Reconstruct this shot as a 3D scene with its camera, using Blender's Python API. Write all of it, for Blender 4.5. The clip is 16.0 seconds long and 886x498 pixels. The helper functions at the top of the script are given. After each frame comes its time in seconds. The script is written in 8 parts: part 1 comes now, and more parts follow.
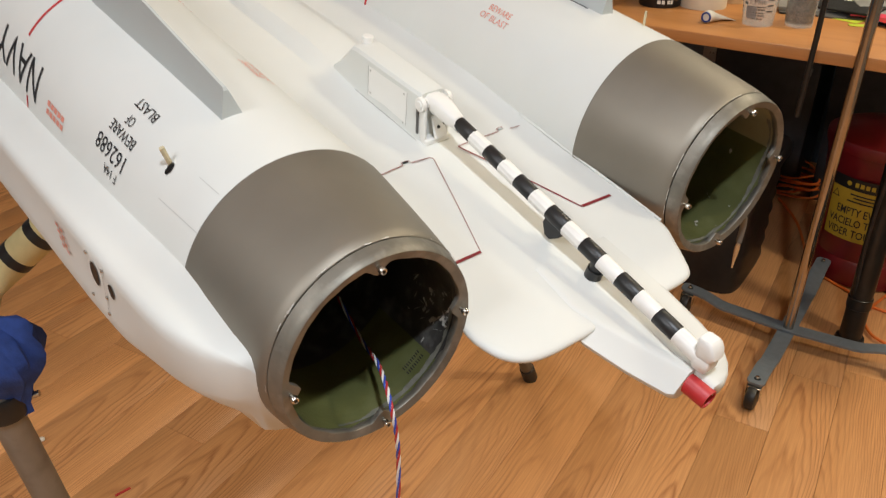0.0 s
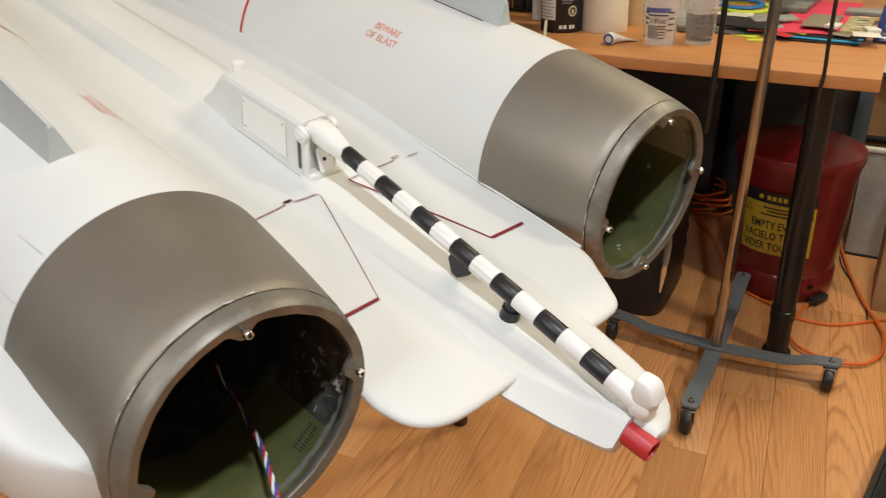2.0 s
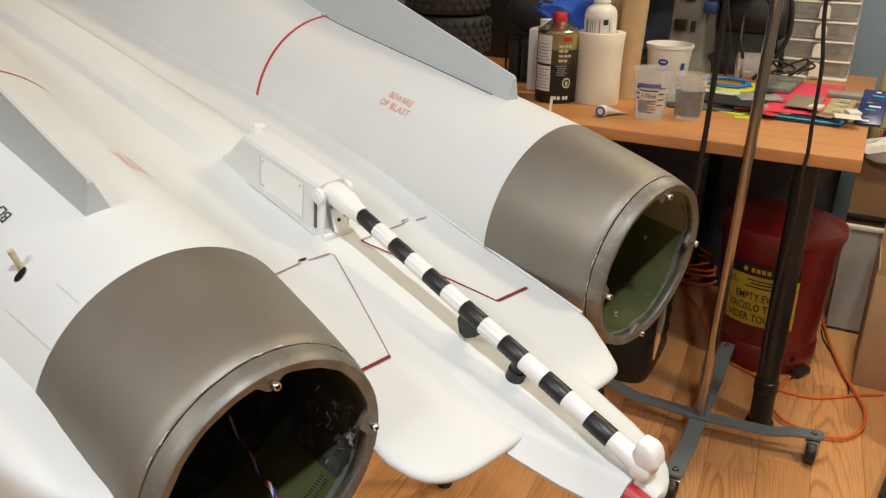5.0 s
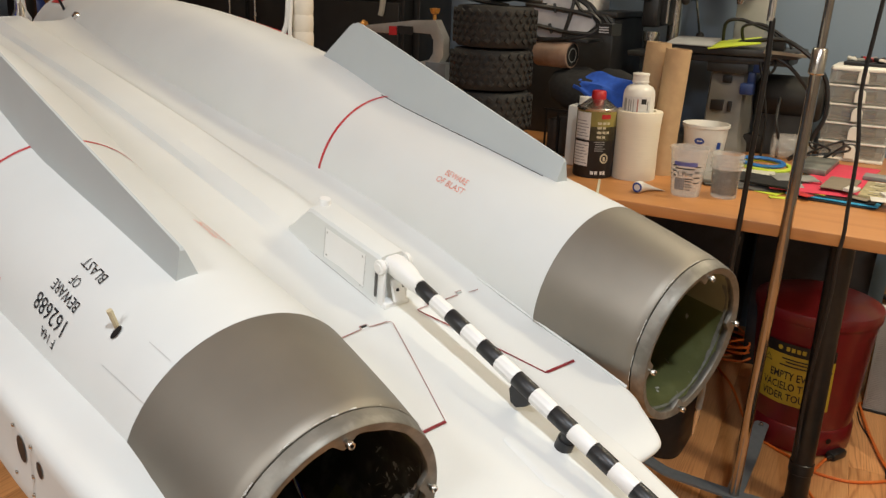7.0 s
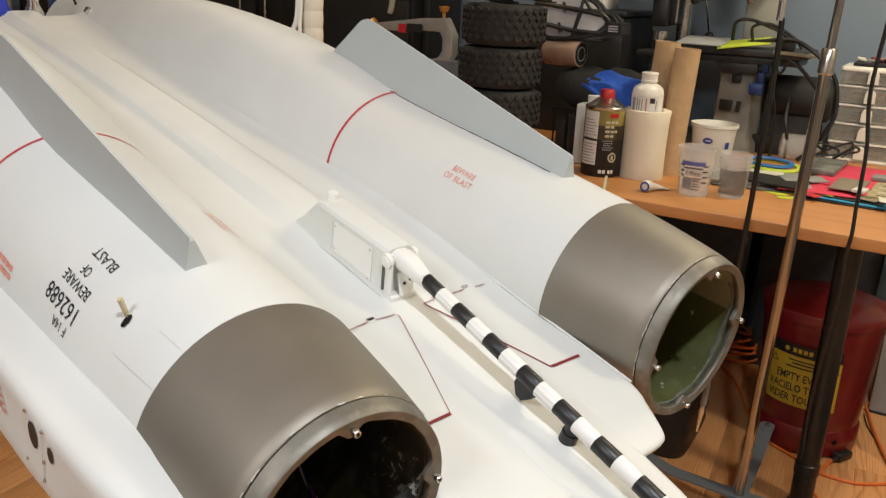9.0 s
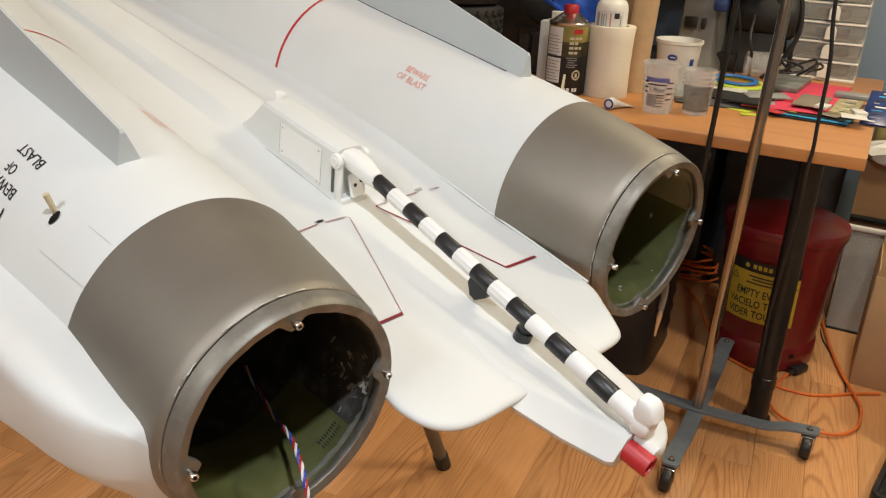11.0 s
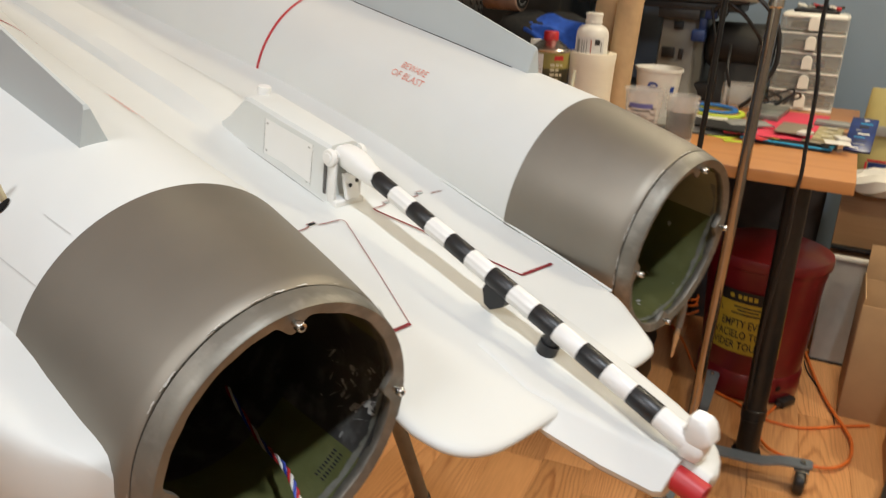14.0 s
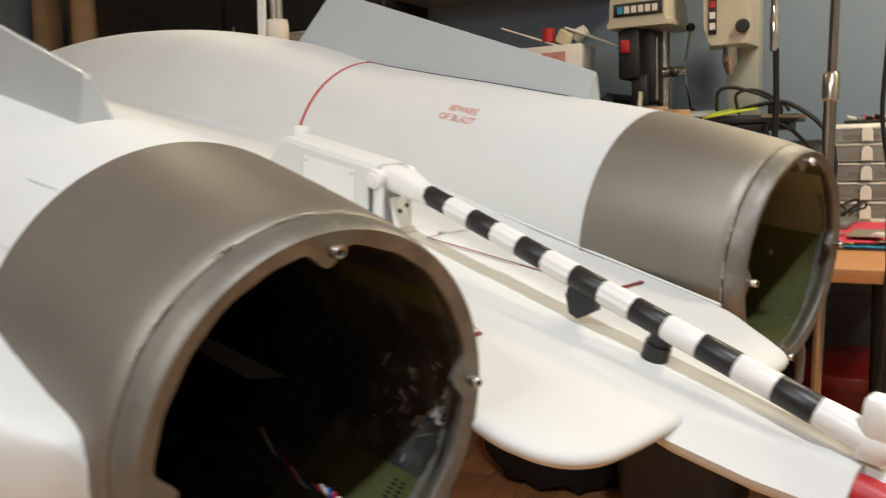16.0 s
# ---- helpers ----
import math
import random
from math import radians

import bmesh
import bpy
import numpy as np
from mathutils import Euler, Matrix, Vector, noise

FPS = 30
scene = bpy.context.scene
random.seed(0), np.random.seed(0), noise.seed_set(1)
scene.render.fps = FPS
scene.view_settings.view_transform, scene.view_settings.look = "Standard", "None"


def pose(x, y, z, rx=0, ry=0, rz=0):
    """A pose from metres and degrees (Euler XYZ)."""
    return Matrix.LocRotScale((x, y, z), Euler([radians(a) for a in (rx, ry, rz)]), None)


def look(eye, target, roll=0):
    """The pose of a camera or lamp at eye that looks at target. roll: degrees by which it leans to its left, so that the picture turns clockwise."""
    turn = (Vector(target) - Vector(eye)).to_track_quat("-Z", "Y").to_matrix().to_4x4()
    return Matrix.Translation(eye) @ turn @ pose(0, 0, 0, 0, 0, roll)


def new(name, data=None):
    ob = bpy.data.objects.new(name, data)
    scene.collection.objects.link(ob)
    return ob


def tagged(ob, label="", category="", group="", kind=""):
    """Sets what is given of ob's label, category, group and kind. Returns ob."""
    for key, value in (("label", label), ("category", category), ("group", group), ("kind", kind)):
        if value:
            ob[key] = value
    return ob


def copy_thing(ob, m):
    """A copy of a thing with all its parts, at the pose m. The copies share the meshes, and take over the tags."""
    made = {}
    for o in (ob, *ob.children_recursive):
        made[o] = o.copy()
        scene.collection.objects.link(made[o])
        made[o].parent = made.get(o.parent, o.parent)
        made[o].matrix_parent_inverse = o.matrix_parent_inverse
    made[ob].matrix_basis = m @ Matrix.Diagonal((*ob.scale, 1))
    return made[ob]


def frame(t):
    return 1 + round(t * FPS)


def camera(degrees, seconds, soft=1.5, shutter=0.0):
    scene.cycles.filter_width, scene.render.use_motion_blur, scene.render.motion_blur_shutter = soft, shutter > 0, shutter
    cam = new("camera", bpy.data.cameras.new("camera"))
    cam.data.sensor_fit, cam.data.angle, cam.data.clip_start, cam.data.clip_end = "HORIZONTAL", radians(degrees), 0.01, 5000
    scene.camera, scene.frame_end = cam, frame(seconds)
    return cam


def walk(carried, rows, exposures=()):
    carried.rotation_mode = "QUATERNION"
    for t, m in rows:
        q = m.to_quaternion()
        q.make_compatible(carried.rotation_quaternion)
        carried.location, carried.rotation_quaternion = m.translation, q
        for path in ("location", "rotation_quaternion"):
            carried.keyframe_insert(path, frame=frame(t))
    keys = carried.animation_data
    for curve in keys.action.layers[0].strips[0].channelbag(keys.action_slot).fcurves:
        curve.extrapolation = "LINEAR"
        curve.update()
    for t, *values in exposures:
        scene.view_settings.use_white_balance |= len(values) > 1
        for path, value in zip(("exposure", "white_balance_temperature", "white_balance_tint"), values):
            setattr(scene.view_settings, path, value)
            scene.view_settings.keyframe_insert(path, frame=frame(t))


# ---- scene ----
cam = camera(56.22, 16.0, soft=1.2, shutter=0.5)
PATH = [
    (0, (0.0489, -0.0077, 1.2455), (0.0165, 1.7455, 0.2836), 0.02),
    (0.5, (0.0498, 0.0080, 1.2297), (0.0187, 1.7492, 0.2461), 0.27),
    (1, (0.0438, 0.0113, 1.2363), (0.0360, 1.7605, 0.2665), 0.30),
    (1.5, (0.0577, 0.0394, 1.2317), (0.1425, 1.8225, 0.3299), -0.37),
    (2, (0.0708, 0.0718, 1.2064), (0.2218, 1.8607, 0.3249), -1.50),
    (2.5, (0.0770, 0.0785, 1.1920), (0.2686, 1.8601, 0.3037), -0.91),
    (3, (0.0737, 0.0778, 1.1889), (0.2988, 1.8549, 0.2993), 0.06),
    (3.5, (0.0688, 0.0746, 1.1957), (0.3014, 1.8632, 0.3316), 0.56),
    (4, (0.0629, 0.0695, 1.2043), (0.2861, 1.8784, 0.3807), 0.64),
    (6.5, (0.0292, 0.0218, 1.2322), (0.1793, 1.9099, 0.5899), 2.03),
    (7, (0.0242, 0.0158, 1.2377), (0.1535, 1.9186, 0.6354), 2.23),
    (7.5, (0.0209, 0.0048, 1.2492), (0.1213, 1.9218, 0.6877), 1.99),
    (8, (0.0220, 0.0046, 1.2492), (0.1089, 1.9264, 0.7024), 2.00),
    (8.5, (0.0234, 0.0043, 1.2459), (0.1164, 1.9204, 0.6806), 2.30),
    (9, (0.0244, 0.0095, 1.2354), (0.1361, 1.9124, 0.6299), 2.59),
    (9.5, (0.0306, 0.0183, 1.2238), (0.1721, 1.9014, 0.5650), 2.67),
    (12, (0.0401, 0.0245, 1.2007), (0.2493, 1.8528, 0.4172), 2.96),
    (12.5, (0.0415, 0.0294, 1.1981), (0.2602, 1.8530, 0.4064), 3.13),
    (13, (0.0434, 0.0343, 1.1908), (0.2715, 1.8531, 0.3906), 3.33),
    (13.5, (0.0392, 0.0410, 1.1825), (0.2875, 1.8650, 0.4007), 3.81),
    (14, (0.0179, 0.0834, 1.1518), (0.2862, 1.9511, 0.4886), 3.22),
    (14.5, (-0.0104, 0.1005, 1.0869), (0.2359, 2.0424, 0.6769), 2.14),
    (15, (-0.0243, 0.0747, 1.0710), (0.1202, 2.0575, 0.8526), 2.27),
    (15.5, (-0.0263, 0.1338, 1.0451), (0.1309, 2.1117, 0.7941), 2.54),
    (16, (0.0199, 0.1466, 1.0292), (0.1645, 2.1256, 0.7788), -1.90),
]
walk(cam, [(t, look(eye, target, roll)) for t, eye, target, roll in PATH])

# ---- light: a closed workshop lit by unseen lamps at ceiling height ----
ROOM = pose(0, 0, 0, 0, 0, -33.1)
world = bpy.data.worlds.new("world")
scene.world = world
world.use_nodes = True
world.node_tree.nodes["Background"].inputs[0].default_value = (0.9, 0.85, 0.78, 1)
world.node_tree.nodes["Background"].inputs[1].default_value = 0.05
scene.view_settings.exposure = -0.26
CEILING = 2.45


def area_lamp(name, x, y, z, size, watts, colour):
    data = bpy.data.lights.new(name, "AREA")
    data.shape, data.size, data.energy, data.color = "DISK", size, watts, colour
    ob = new(name, data)
    ob.matrix_world = pose(x, y, z)
    return ob


WARM = (1.0, 0.88, 0.64)
SOFT = (0.945, 0.965, 0.985)
COOL = (0.85, 0.915, 0.985)
# key lamp, placed from the shadow of the hook
area_lamp("ceiling_lamp", 0.25, -0.24, CEILING - 0.06, 0.09, 26, COOL)
# soft and warm fill lamps, added to brighten the left side, floor and bench
area_lamp("ceiling_lamp", -1.25, -0.75, CEILING - 0.06, 0.80, 39, SOFT)
area_lamp("ceiling_lamp", 1.80, 0.70, CEILING - 0.06, 0.25, 26, WARM)
area_lamp("ceiling_lamp", 1.45, 1.95, CEILING - 0.06, 0.30, 24, WARM)
area_lamp("ceiling_lamp", -0.6, 2.7, CEILING - 0.06, 0.30, 10, WARM)

# ---- mesh helpers ----
class Geo:
    """Vertices and faces of one mesh."""

    def __init__(self):
        self.v, self.f, self.m = [], [], []

    def add(self, verts, faces, m=0):
        n = len(self.v)
        self.v += [tuple(p) for p in verts]
        self.f += [tuple(n + i for i in f) for f in faces]
        self.m += [m] * len(faces)
        return self

    def box(self, c, s, bevel=0.0, turn=None, m=0):
        bm = bmesh.new()
        bmesh.ops.create_cube(bm, size=1.0)
        for v in bm.verts:
            v.co = Vector((v.co.x * s[0], v.co.y * s[1], v.co.z * s[2]))
        if bevel:
            bmesh.ops.bevel(bm, geom=bm.edges[:], offset=bevel, segments=2, profile=0.5, affect="EDGES")
        t = Matrix.Translation(c) @ (turn or Matrix())
        bm.verts.ensure_lookup_table()
        bm.verts.index_update()
        self.add([t @ v.co for v in bm.verts], [[v.index for v in f.verts] for f in bm.faces], m)
        bm.free()
        return self

    def lathe(self, profile, seg=32, at=None, m=0, closed=False, arc=None):
        """Turns a profile of (radius, height) about z."""
        at = at or Matrix()
        n = len(profile)
        verts = [at @ Vector((r * math.cos(2 * math.pi * k / seg), r * math.sin(2 * math.pi * k / seg), z)) for k in range(seg) for r, z in profile]
        faces = []
        for k in range(seg):
            a, b = k * n, (k + 1) % seg * n
            for i in range(n if closed else n - 1):
                j = (i + 1) % n
                faces.append((a + i, b + i, b + j, a + j))
        if not closed:
            if profile[0][0] > 1e-6:
                faces.append([k * n for k in range(seg)][::-1])
            if profile[-1][0] > 1e-6:
                faces.append([k * n + n - 1 for k in range(seg)])
        return self.add(verts, faces, m)

    def loft(self, rings, cap=True, closed=True, m=0):
        n = len(rings[0])
        verts = [p for ring in rings for p in ring]
        faces = []
        for a in range(len(rings) - 1):
            for i in range(n if closed else n - 1):
                j = (i + 1) % n
                faces.append((a * n + i, a * n + j, (a + 1) * n + j, (a + 1) * n + i))
        if cap:
            faces += [list(range(n))[::-1], [(len(rings) - 1) * n + i for i in range(n)]]
        return self.add(verts, faces, m)

    def tube(self, points, radius, seg=10, m=0, cap=True):
        pts = [Vector(p) for p in points]
        rad = radius if isinstance(radius, (list, tuple)) else [radius] * len(pts)
        side, rings = None, []
        for i, p in enumerate(pts):
            way = (pts[min(i + 1, len(pts) - 1)] - pts[max(i - 1, 0)]).normalized()
            if side is None:
                side = way.orthogonal().normalized()
            side = (side - way * side.dot(way)).normalized()
            up = way.cross(side)
            rings.append([p + rad[i] * (math.cos(2 * math.pi * k / seg) * side + math.sin(2 * math.pi * k / seg) * up) for k in range(seg)])
        return self.loft(rings, cap, True, m)

    def plate(self, outline, lift, thick, m=0):
        """A plate over a 2D outline; lift(x, y) gives its top."""
        top = [Vector(lift(x, y)) for x, y in outline]
        low = [p - Vector((0, 0, thick)) for p in top]
        n = len(top)
        faces = [list(range(n)), list(range(n, 2 * n))[::-1]] + [(i, n + i, n + (i + 1) % n, (i + 1) % n) for i in range(n)]
        return self.add(top + low, faces, m)


def mesh_of(name, geo, materials, angle=40.0):
    me = bpy.data.meshes.new(name)
    me.from_pydata(geo.v, [], geo.f)
    for one in materials if isinstance(materials, (list, tuple)) else [materials]:
        me.materials.append(one)
    me.polygons.foreach_set("material_index", geo.m)
    bm = bmesh.new()
    bm.from_mesh(me)
    bmesh.ops.recalc_face_normals(bm, faces=bm.faces)
    bm.to_mesh(me)
    bm.free()
    me.shade_smooth()
    me.set_sharp_from_angle(angle=radians(angle))
    return me


def part(name, geo, material, parent, label="", angle=40.0, at=None):
    ob = new(name, mesh_of(name, geo, material, angle))
    ob.parent = parent
    if at is not None:
        ob.matrix_basis = at
    return tagged(ob, label)


def thing(name, label, category, at, group=""):
    ob = new(name)
    ob.empty_display_size = 0.05
    ob.matrix_basis = at
    return tagged(ob, label, category, group)


def solid(name, geo, material, label, category, at=None, group="", kind="", angle=40.0):
    ob = new(name, mesh_of(name, geo, material, angle))
    if at is not None:
        ob.matrix_basis = at
    return tagged(ob, label, category, group, kind)


def room(u, v, z=0.0, turn=0.0):
    """A pose in the room: u along the bench, v towards the wall behind it."""
    return ROOM @ pose(u, v, z, 0, 0, turn)


def spline(xs, ys):
    """A smooth curve through the given knots."""
    xs, ys = list(xs), list(ys)
    ms = [(ys[min(i + 1, len(ys) - 1)] - ys[max(i - 1, 0)]) / (xs[min(i + 1, len(xs) - 1)] - xs[max(i - 1, 0)]) for i in range(len(xs))]

    def at(x):
        x = min(max(x, xs[0]), xs[-1])
        i = max(k for k in range(len(xs) - 1) if xs[k] <= x)
        h = xs[i + 1] - xs[i]
        t = (x - xs[i]) / h
        return (2 * t**3 - 3 * t**2 + 1) * ys[i] + (t**3 - 2 * t**2 + t) * h * ms[i] + (3 * t**2 - 2 * t**3) * ys[i + 1] + (t**3 - t**2) * h * ms[i + 1]

    return at


# ---- materials ----
def surface(name, colour, rough=0.5, metal=0.0, vary=0.06, scale=30.0, bump=0.0, bump_scale=200.0, stain=0.0, stain_colour=(0.3, 0.25, 0.2), stain_scale=4.0, gloss=0.0, spec=0.5, stretch=(1, 1, 1), random_tone=0.0):
    """A painted, plastic, metal or fabric surface with fine grain, broad tone and stains."""
    m = bpy.data.materials.new(name)
    m.use_nodes = True
    nt = m.node_tree
    b = nt.nodes["Principled BSDF"]
    b.inputs["Roughness"].default_value, b.inputs["Metallic"].default_value = rough, metal
    b.inputs["Coat Weight"].default_value = gloss
    b.inputs["Specular IOR Level"].default_value = spec
    co = nt.nodes.new("ShaderNodeTexCoord")
    mp = nt.nodes.new("ShaderNodeMapping")
    mp.inputs["Scale"].default_value = stretch
    nt.links.new(co.outputs["Object"], mp.inputs[0])

    def noisy(sc, detail=3.0):
        n = nt.nodes.new("ShaderNodeTexNoise")
        n.inputs["Scale"].default_value, n.inputs["Detail"].default_value = sc, detail
        nt.links.new(mp.outputs[0], n.inputs["Vector"])
        return n.outputs["Fac"]

    def ramp(fac, lo, hi, c0, c1):
        r = nt.nodes.new("ShaderNodeValToRGB")
        r.color_ramp.elements[0].position, r.color_ramp.elements[1].position = lo, hi
        r.color_ramp.elements[0].color, r.color_ramp.elements[1].color = (*c0, 1), (*c1, 1)
        nt.links.new(fac, r.inputs[0])
        return r.outputs[0]

    dark = tuple(max(c * (1 - vary), 0) for c in colour)
    light = tuple(min(c * (1 + vary), 1) for c in colour)
    out = ramp(noisy(scale), 0.3, 0.7, dark, light)
    if stain:
        mix = nt.nodes.new("ShaderNodeMix")
        mix.data_type = "RGBA"
        f = ramp(noisy(stain_scale, 6.0), 0.52, 0.75, (0, 0, 0), (stain, stain, stain))
        nt.links.new(f, mix.inputs["Factor"])
        nt.links.new(out, mix.inputs["A"])
        mix.inputs["B"].default_value = (*stain_colour, 1)
        out = mix.outputs["Result"]
    if random_tone:
        info = nt.nodes.new("ShaderNodeObjectInfo")
        hsv = nt.nodes.new("ShaderNodeHueSaturation")
        mr = nt.nodes.new("ShaderNodeMapRange")
        mr.inputs["To Min"].default_value, mr.inputs["To Max"].default_value = 1 - random_tone, 1 + random_tone
        nt.links.new(info.outputs["Random"], mr.inputs["Value"])
        nt.links.new(mr.outputs[0], hsv.inputs["Value"])
        nt.links.new(out, hsv.inputs["Color"])
        out = hsv.outputs[0]
    nt.links.new(out, b.inputs["Base Color"])
    rr = nt.nodes.new("ShaderNodeMapRange")
    rr.inputs["To Min"].default_value, rr.inputs["To Max"].default_value = max(rough - 0.07, 0.02), min(rough + 0.07, 1)
    nt.links.new(noisy(scale * 0.37), rr.inputs["Value"])
    nt.links.new(rr.outputs[0], b.inputs["Roughness"])
    if bump:
        bp = nt.nodes.new("ShaderNodeBump")
        bp.inputs["Strength"].default_value, bp.inputs["Distance"].default_value = bump, 0.001
        nt.links.new(noisy(bump_scale, 4.0), bp.inputs["Height"])
        nt.links.new(bp.outputs[0], b.inputs["Normal"])
    return m


WHITE = surface("white_satin_paint", (0.67, 0.68, 0.655), 0.58, vary=0.03, scale=9, bump=0.03, bump_scale=400, stain=0.30, stain_colour=(0.66, 0.60, 0.53), stain_scale=2.6)
GREYFIN = surface("pale_grey_paint", (0.47, 0.50, 0.495), 0.45, vary=0.03, scale=12, bump=0.03, bump_scale=400)
GUNMETAL = surface("burnt_metal_paint", (0.246, 0.222, 0.184), 0.54, 0.75, vary=0.08, scale=14, bump=0.04, bump_scale=900)
RIMMETAL = surface("worn_metal_rim", (0.190, 0.175, 0.145), 0.50, 0.6, vary=0.15, scale=60, bump=0.15, bump_scale=300, stain=0.35, stain_colour=(0.40, 0.38, 0.34), stain_scale=90)
STEEL = surface("steel", (0.62, 0.60, 0.56), 0.25, 1.0, vary=0.1, scale=80)
DARKCHROME = surface("dim_chrome", (0.40, 0.37, 0.34), 0.07, 1.0, vary=0.08, scale=20)
CHROME = surface("chrome", (0.8, 0.79, 0.77), 0.09, 1.0, vary=0.03, scale=20)
BLACKP = surface("black_paint", (0.012, 0.012, 0.013), 0.42, vary=0.2, scale=60, bump=0.1, bump_scale=300)
HOOKWHITE = surface("white_gloss_paint", (0.80, 0.79, 0.76), 0.35, vary=0.02, scale=20, bump=0.06, bump_scale=200)
RED = surface("red_paint", (0.45, 0.02, 0.025), 0.45, vary=0.08, scale=80)
REDLINE = surface("red_marking", (0.50, 0.03, 0.035), 0.5, vary=0.1, scale=200)
DARKRED = surface("dark_red_edge", (0.20, 0.012, 0.02), 0.5, vary=0.15, scale=200)
DULLRED = surface("dull_red_line", (0.30, 0.10, 0.09), 0.5, vary=0.2, scale=200)
PALERED = surface("faded_red_marking", (0.72, 0.28, 0.21), 0.5, vary=0.1, scale=300)
INK = surface("black_marking", (0.02, 0.02, 0.022), 0.5, vary=0.1, scale=200)
LINER = surface("green_black_liner", (0.090, 0.096, 0.034), 0.36, vary=0.10, scale=25, bump=0.25, bump_scale=260, stain=0.30, stain_colour=(0.21, 0.22, 0.11), stain_scale=30)
RESIN = surface("pale_khaki_resin", (0.27, 0.26, 0.16), 0.42, vary=0.2, scale=18, bump=0.3, bump_scale=150, stain=0.35, stain_colour=(0.12, 0.12, 0.06), stain_scale=24)
# black carbon panel, also the colour of the shade deep in the ducts
CARBONSHADE = surface("black_carbon_and_shade", (0.042, 0.040, 0.037), 0.34, vary=0.4, scale=40, bump=0.5, bump_scale=60, stain=0.8, stain_colour=(0.17, 0.17, 0.16), stain_scale=60)

# ---- the room ----


def wood(name, base, dark, rough=0.4, ring=9.0, coat=0.0, tone=0.0):
    m = bpy.data.materials.new(name)
    m.use_nodes = True
    nt = m.node_tree
    b = nt.nodes["Principled BSDF"]
    b.inputs["Coat Weight"].default_value = coat
    co = nt.nodes.new("ShaderNodeTexCoord")
    info = nt.nodes.new("ShaderNodeObjectInfo")
    shift = nt.nodes.new("ShaderNodeVectorMath")
    shift.operation = "MULTIPLY_ADD"
    nt.links.new(info.outputs["Random"], shift.inputs[0])
    shift.inputs[1].default_value = (7.0, 13.0, 3.0)
    nt.links.new(co.outputs["Object"], shift.inputs[2])
    mp = nt.nodes.new("ShaderNodeMapping")
    mp.inputs["Scale"].default_value = (0.55, 5.0, 5.0)
    nt.links.new(shift.outputs[0], mp.inputs[0])
    n1 = nt.nodes.new("ShaderNodeTexNoise")
    n1.inputs["Scale"].default_value, n1.inputs["Detail"].default_value, n1.inputs["Distortion"].default_value = 1.6, 2.0, 0.6
    nt.links.new(mp.outputs[0], n1.inputs["Vector"])
    mul = nt.nodes.new("ShaderNodeMath")
    mul.operation = "MULTIPLY"
    mul.inputs[1].default_value = ring
    nt.links.new(n1.outputs["Fac"], mul.inputs[0])
    fr = nt.nodes.new("ShaderNodeMath")
    fr.operation = "PINGPONG"
    fr.inputs[1].default_value = 0.5
    nt.links.new(mul.outputs[0], fr.inputs[0])
    n2 = nt.nodes.new("ShaderNodeTexNoise")
    mp2 = nt.nodes.new("ShaderNodeMapping")
    mp2.inputs["Scale"].default_value = (6.0, 160.0, 160.0)
    nt.links.new(shift.outputs[0], mp2.inputs[0])
    nt.links.new(mp2.outputs[0], n2.inputs["Vector"])
    n2.inputs["Scale"].default_value, n2.inputs["Detail"].default_value = 1.0, 3.0
    add = nt.nodes.new("ShaderNodeMath")
    add.operation = "MULTIPLY_ADD"
    nt.links.new(fr.outputs[0], add.inputs[0])
    add.inputs[1].default_value = 1.1
    nt.links.new(n2.outputs["Fac"], add.inputs[2])
    ramp = nt.nodes.new("ShaderNodeValToRGB")
    ramp.color_ramp.elements[0].position, ramp.color_ramp.elements[1].position = 0.35, 1.05
    ramp.color_ramp.elements[0].color, ramp.color_ramp.elements[1].color = (*dark, 1), (*base, 1)
    nt.links.new(add.outputs[0], ramp.inputs[0])
    hsv = nt.nodes.new("ShaderNodeHueSaturation")
    mr = nt.nodes.new("ShaderNodeMapRange")
    mr.inputs["To Min"].default_value, mr.inputs["To Max"].default_value = 1 - tone, 1 + tone
    nt.links.new(info.outputs["Random"], mr.inputs["Value"])
    nt.links.new(mr.outputs[0], hsv.inputs["Value"])
    nt.links.new(ramp.outputs[0], hsv.inputs["Color"])
    nt.links.new(hsv.outputs[0], b.inputs["Base Color"])
    b.inputs["Roughness"].default_value = rough
    bp = nt.nodes.new("ShaderNodeBump")
    bp.inputs["Strength"].default_value, bp.inputs["Distance"].default_value = 0.08, 0.001
    nt.links.new(n2.outputs["Fac"], bp.inputs["Height"])
    nt.links.new(bp.outputs[0], b.inputs["Normal"])
    return m


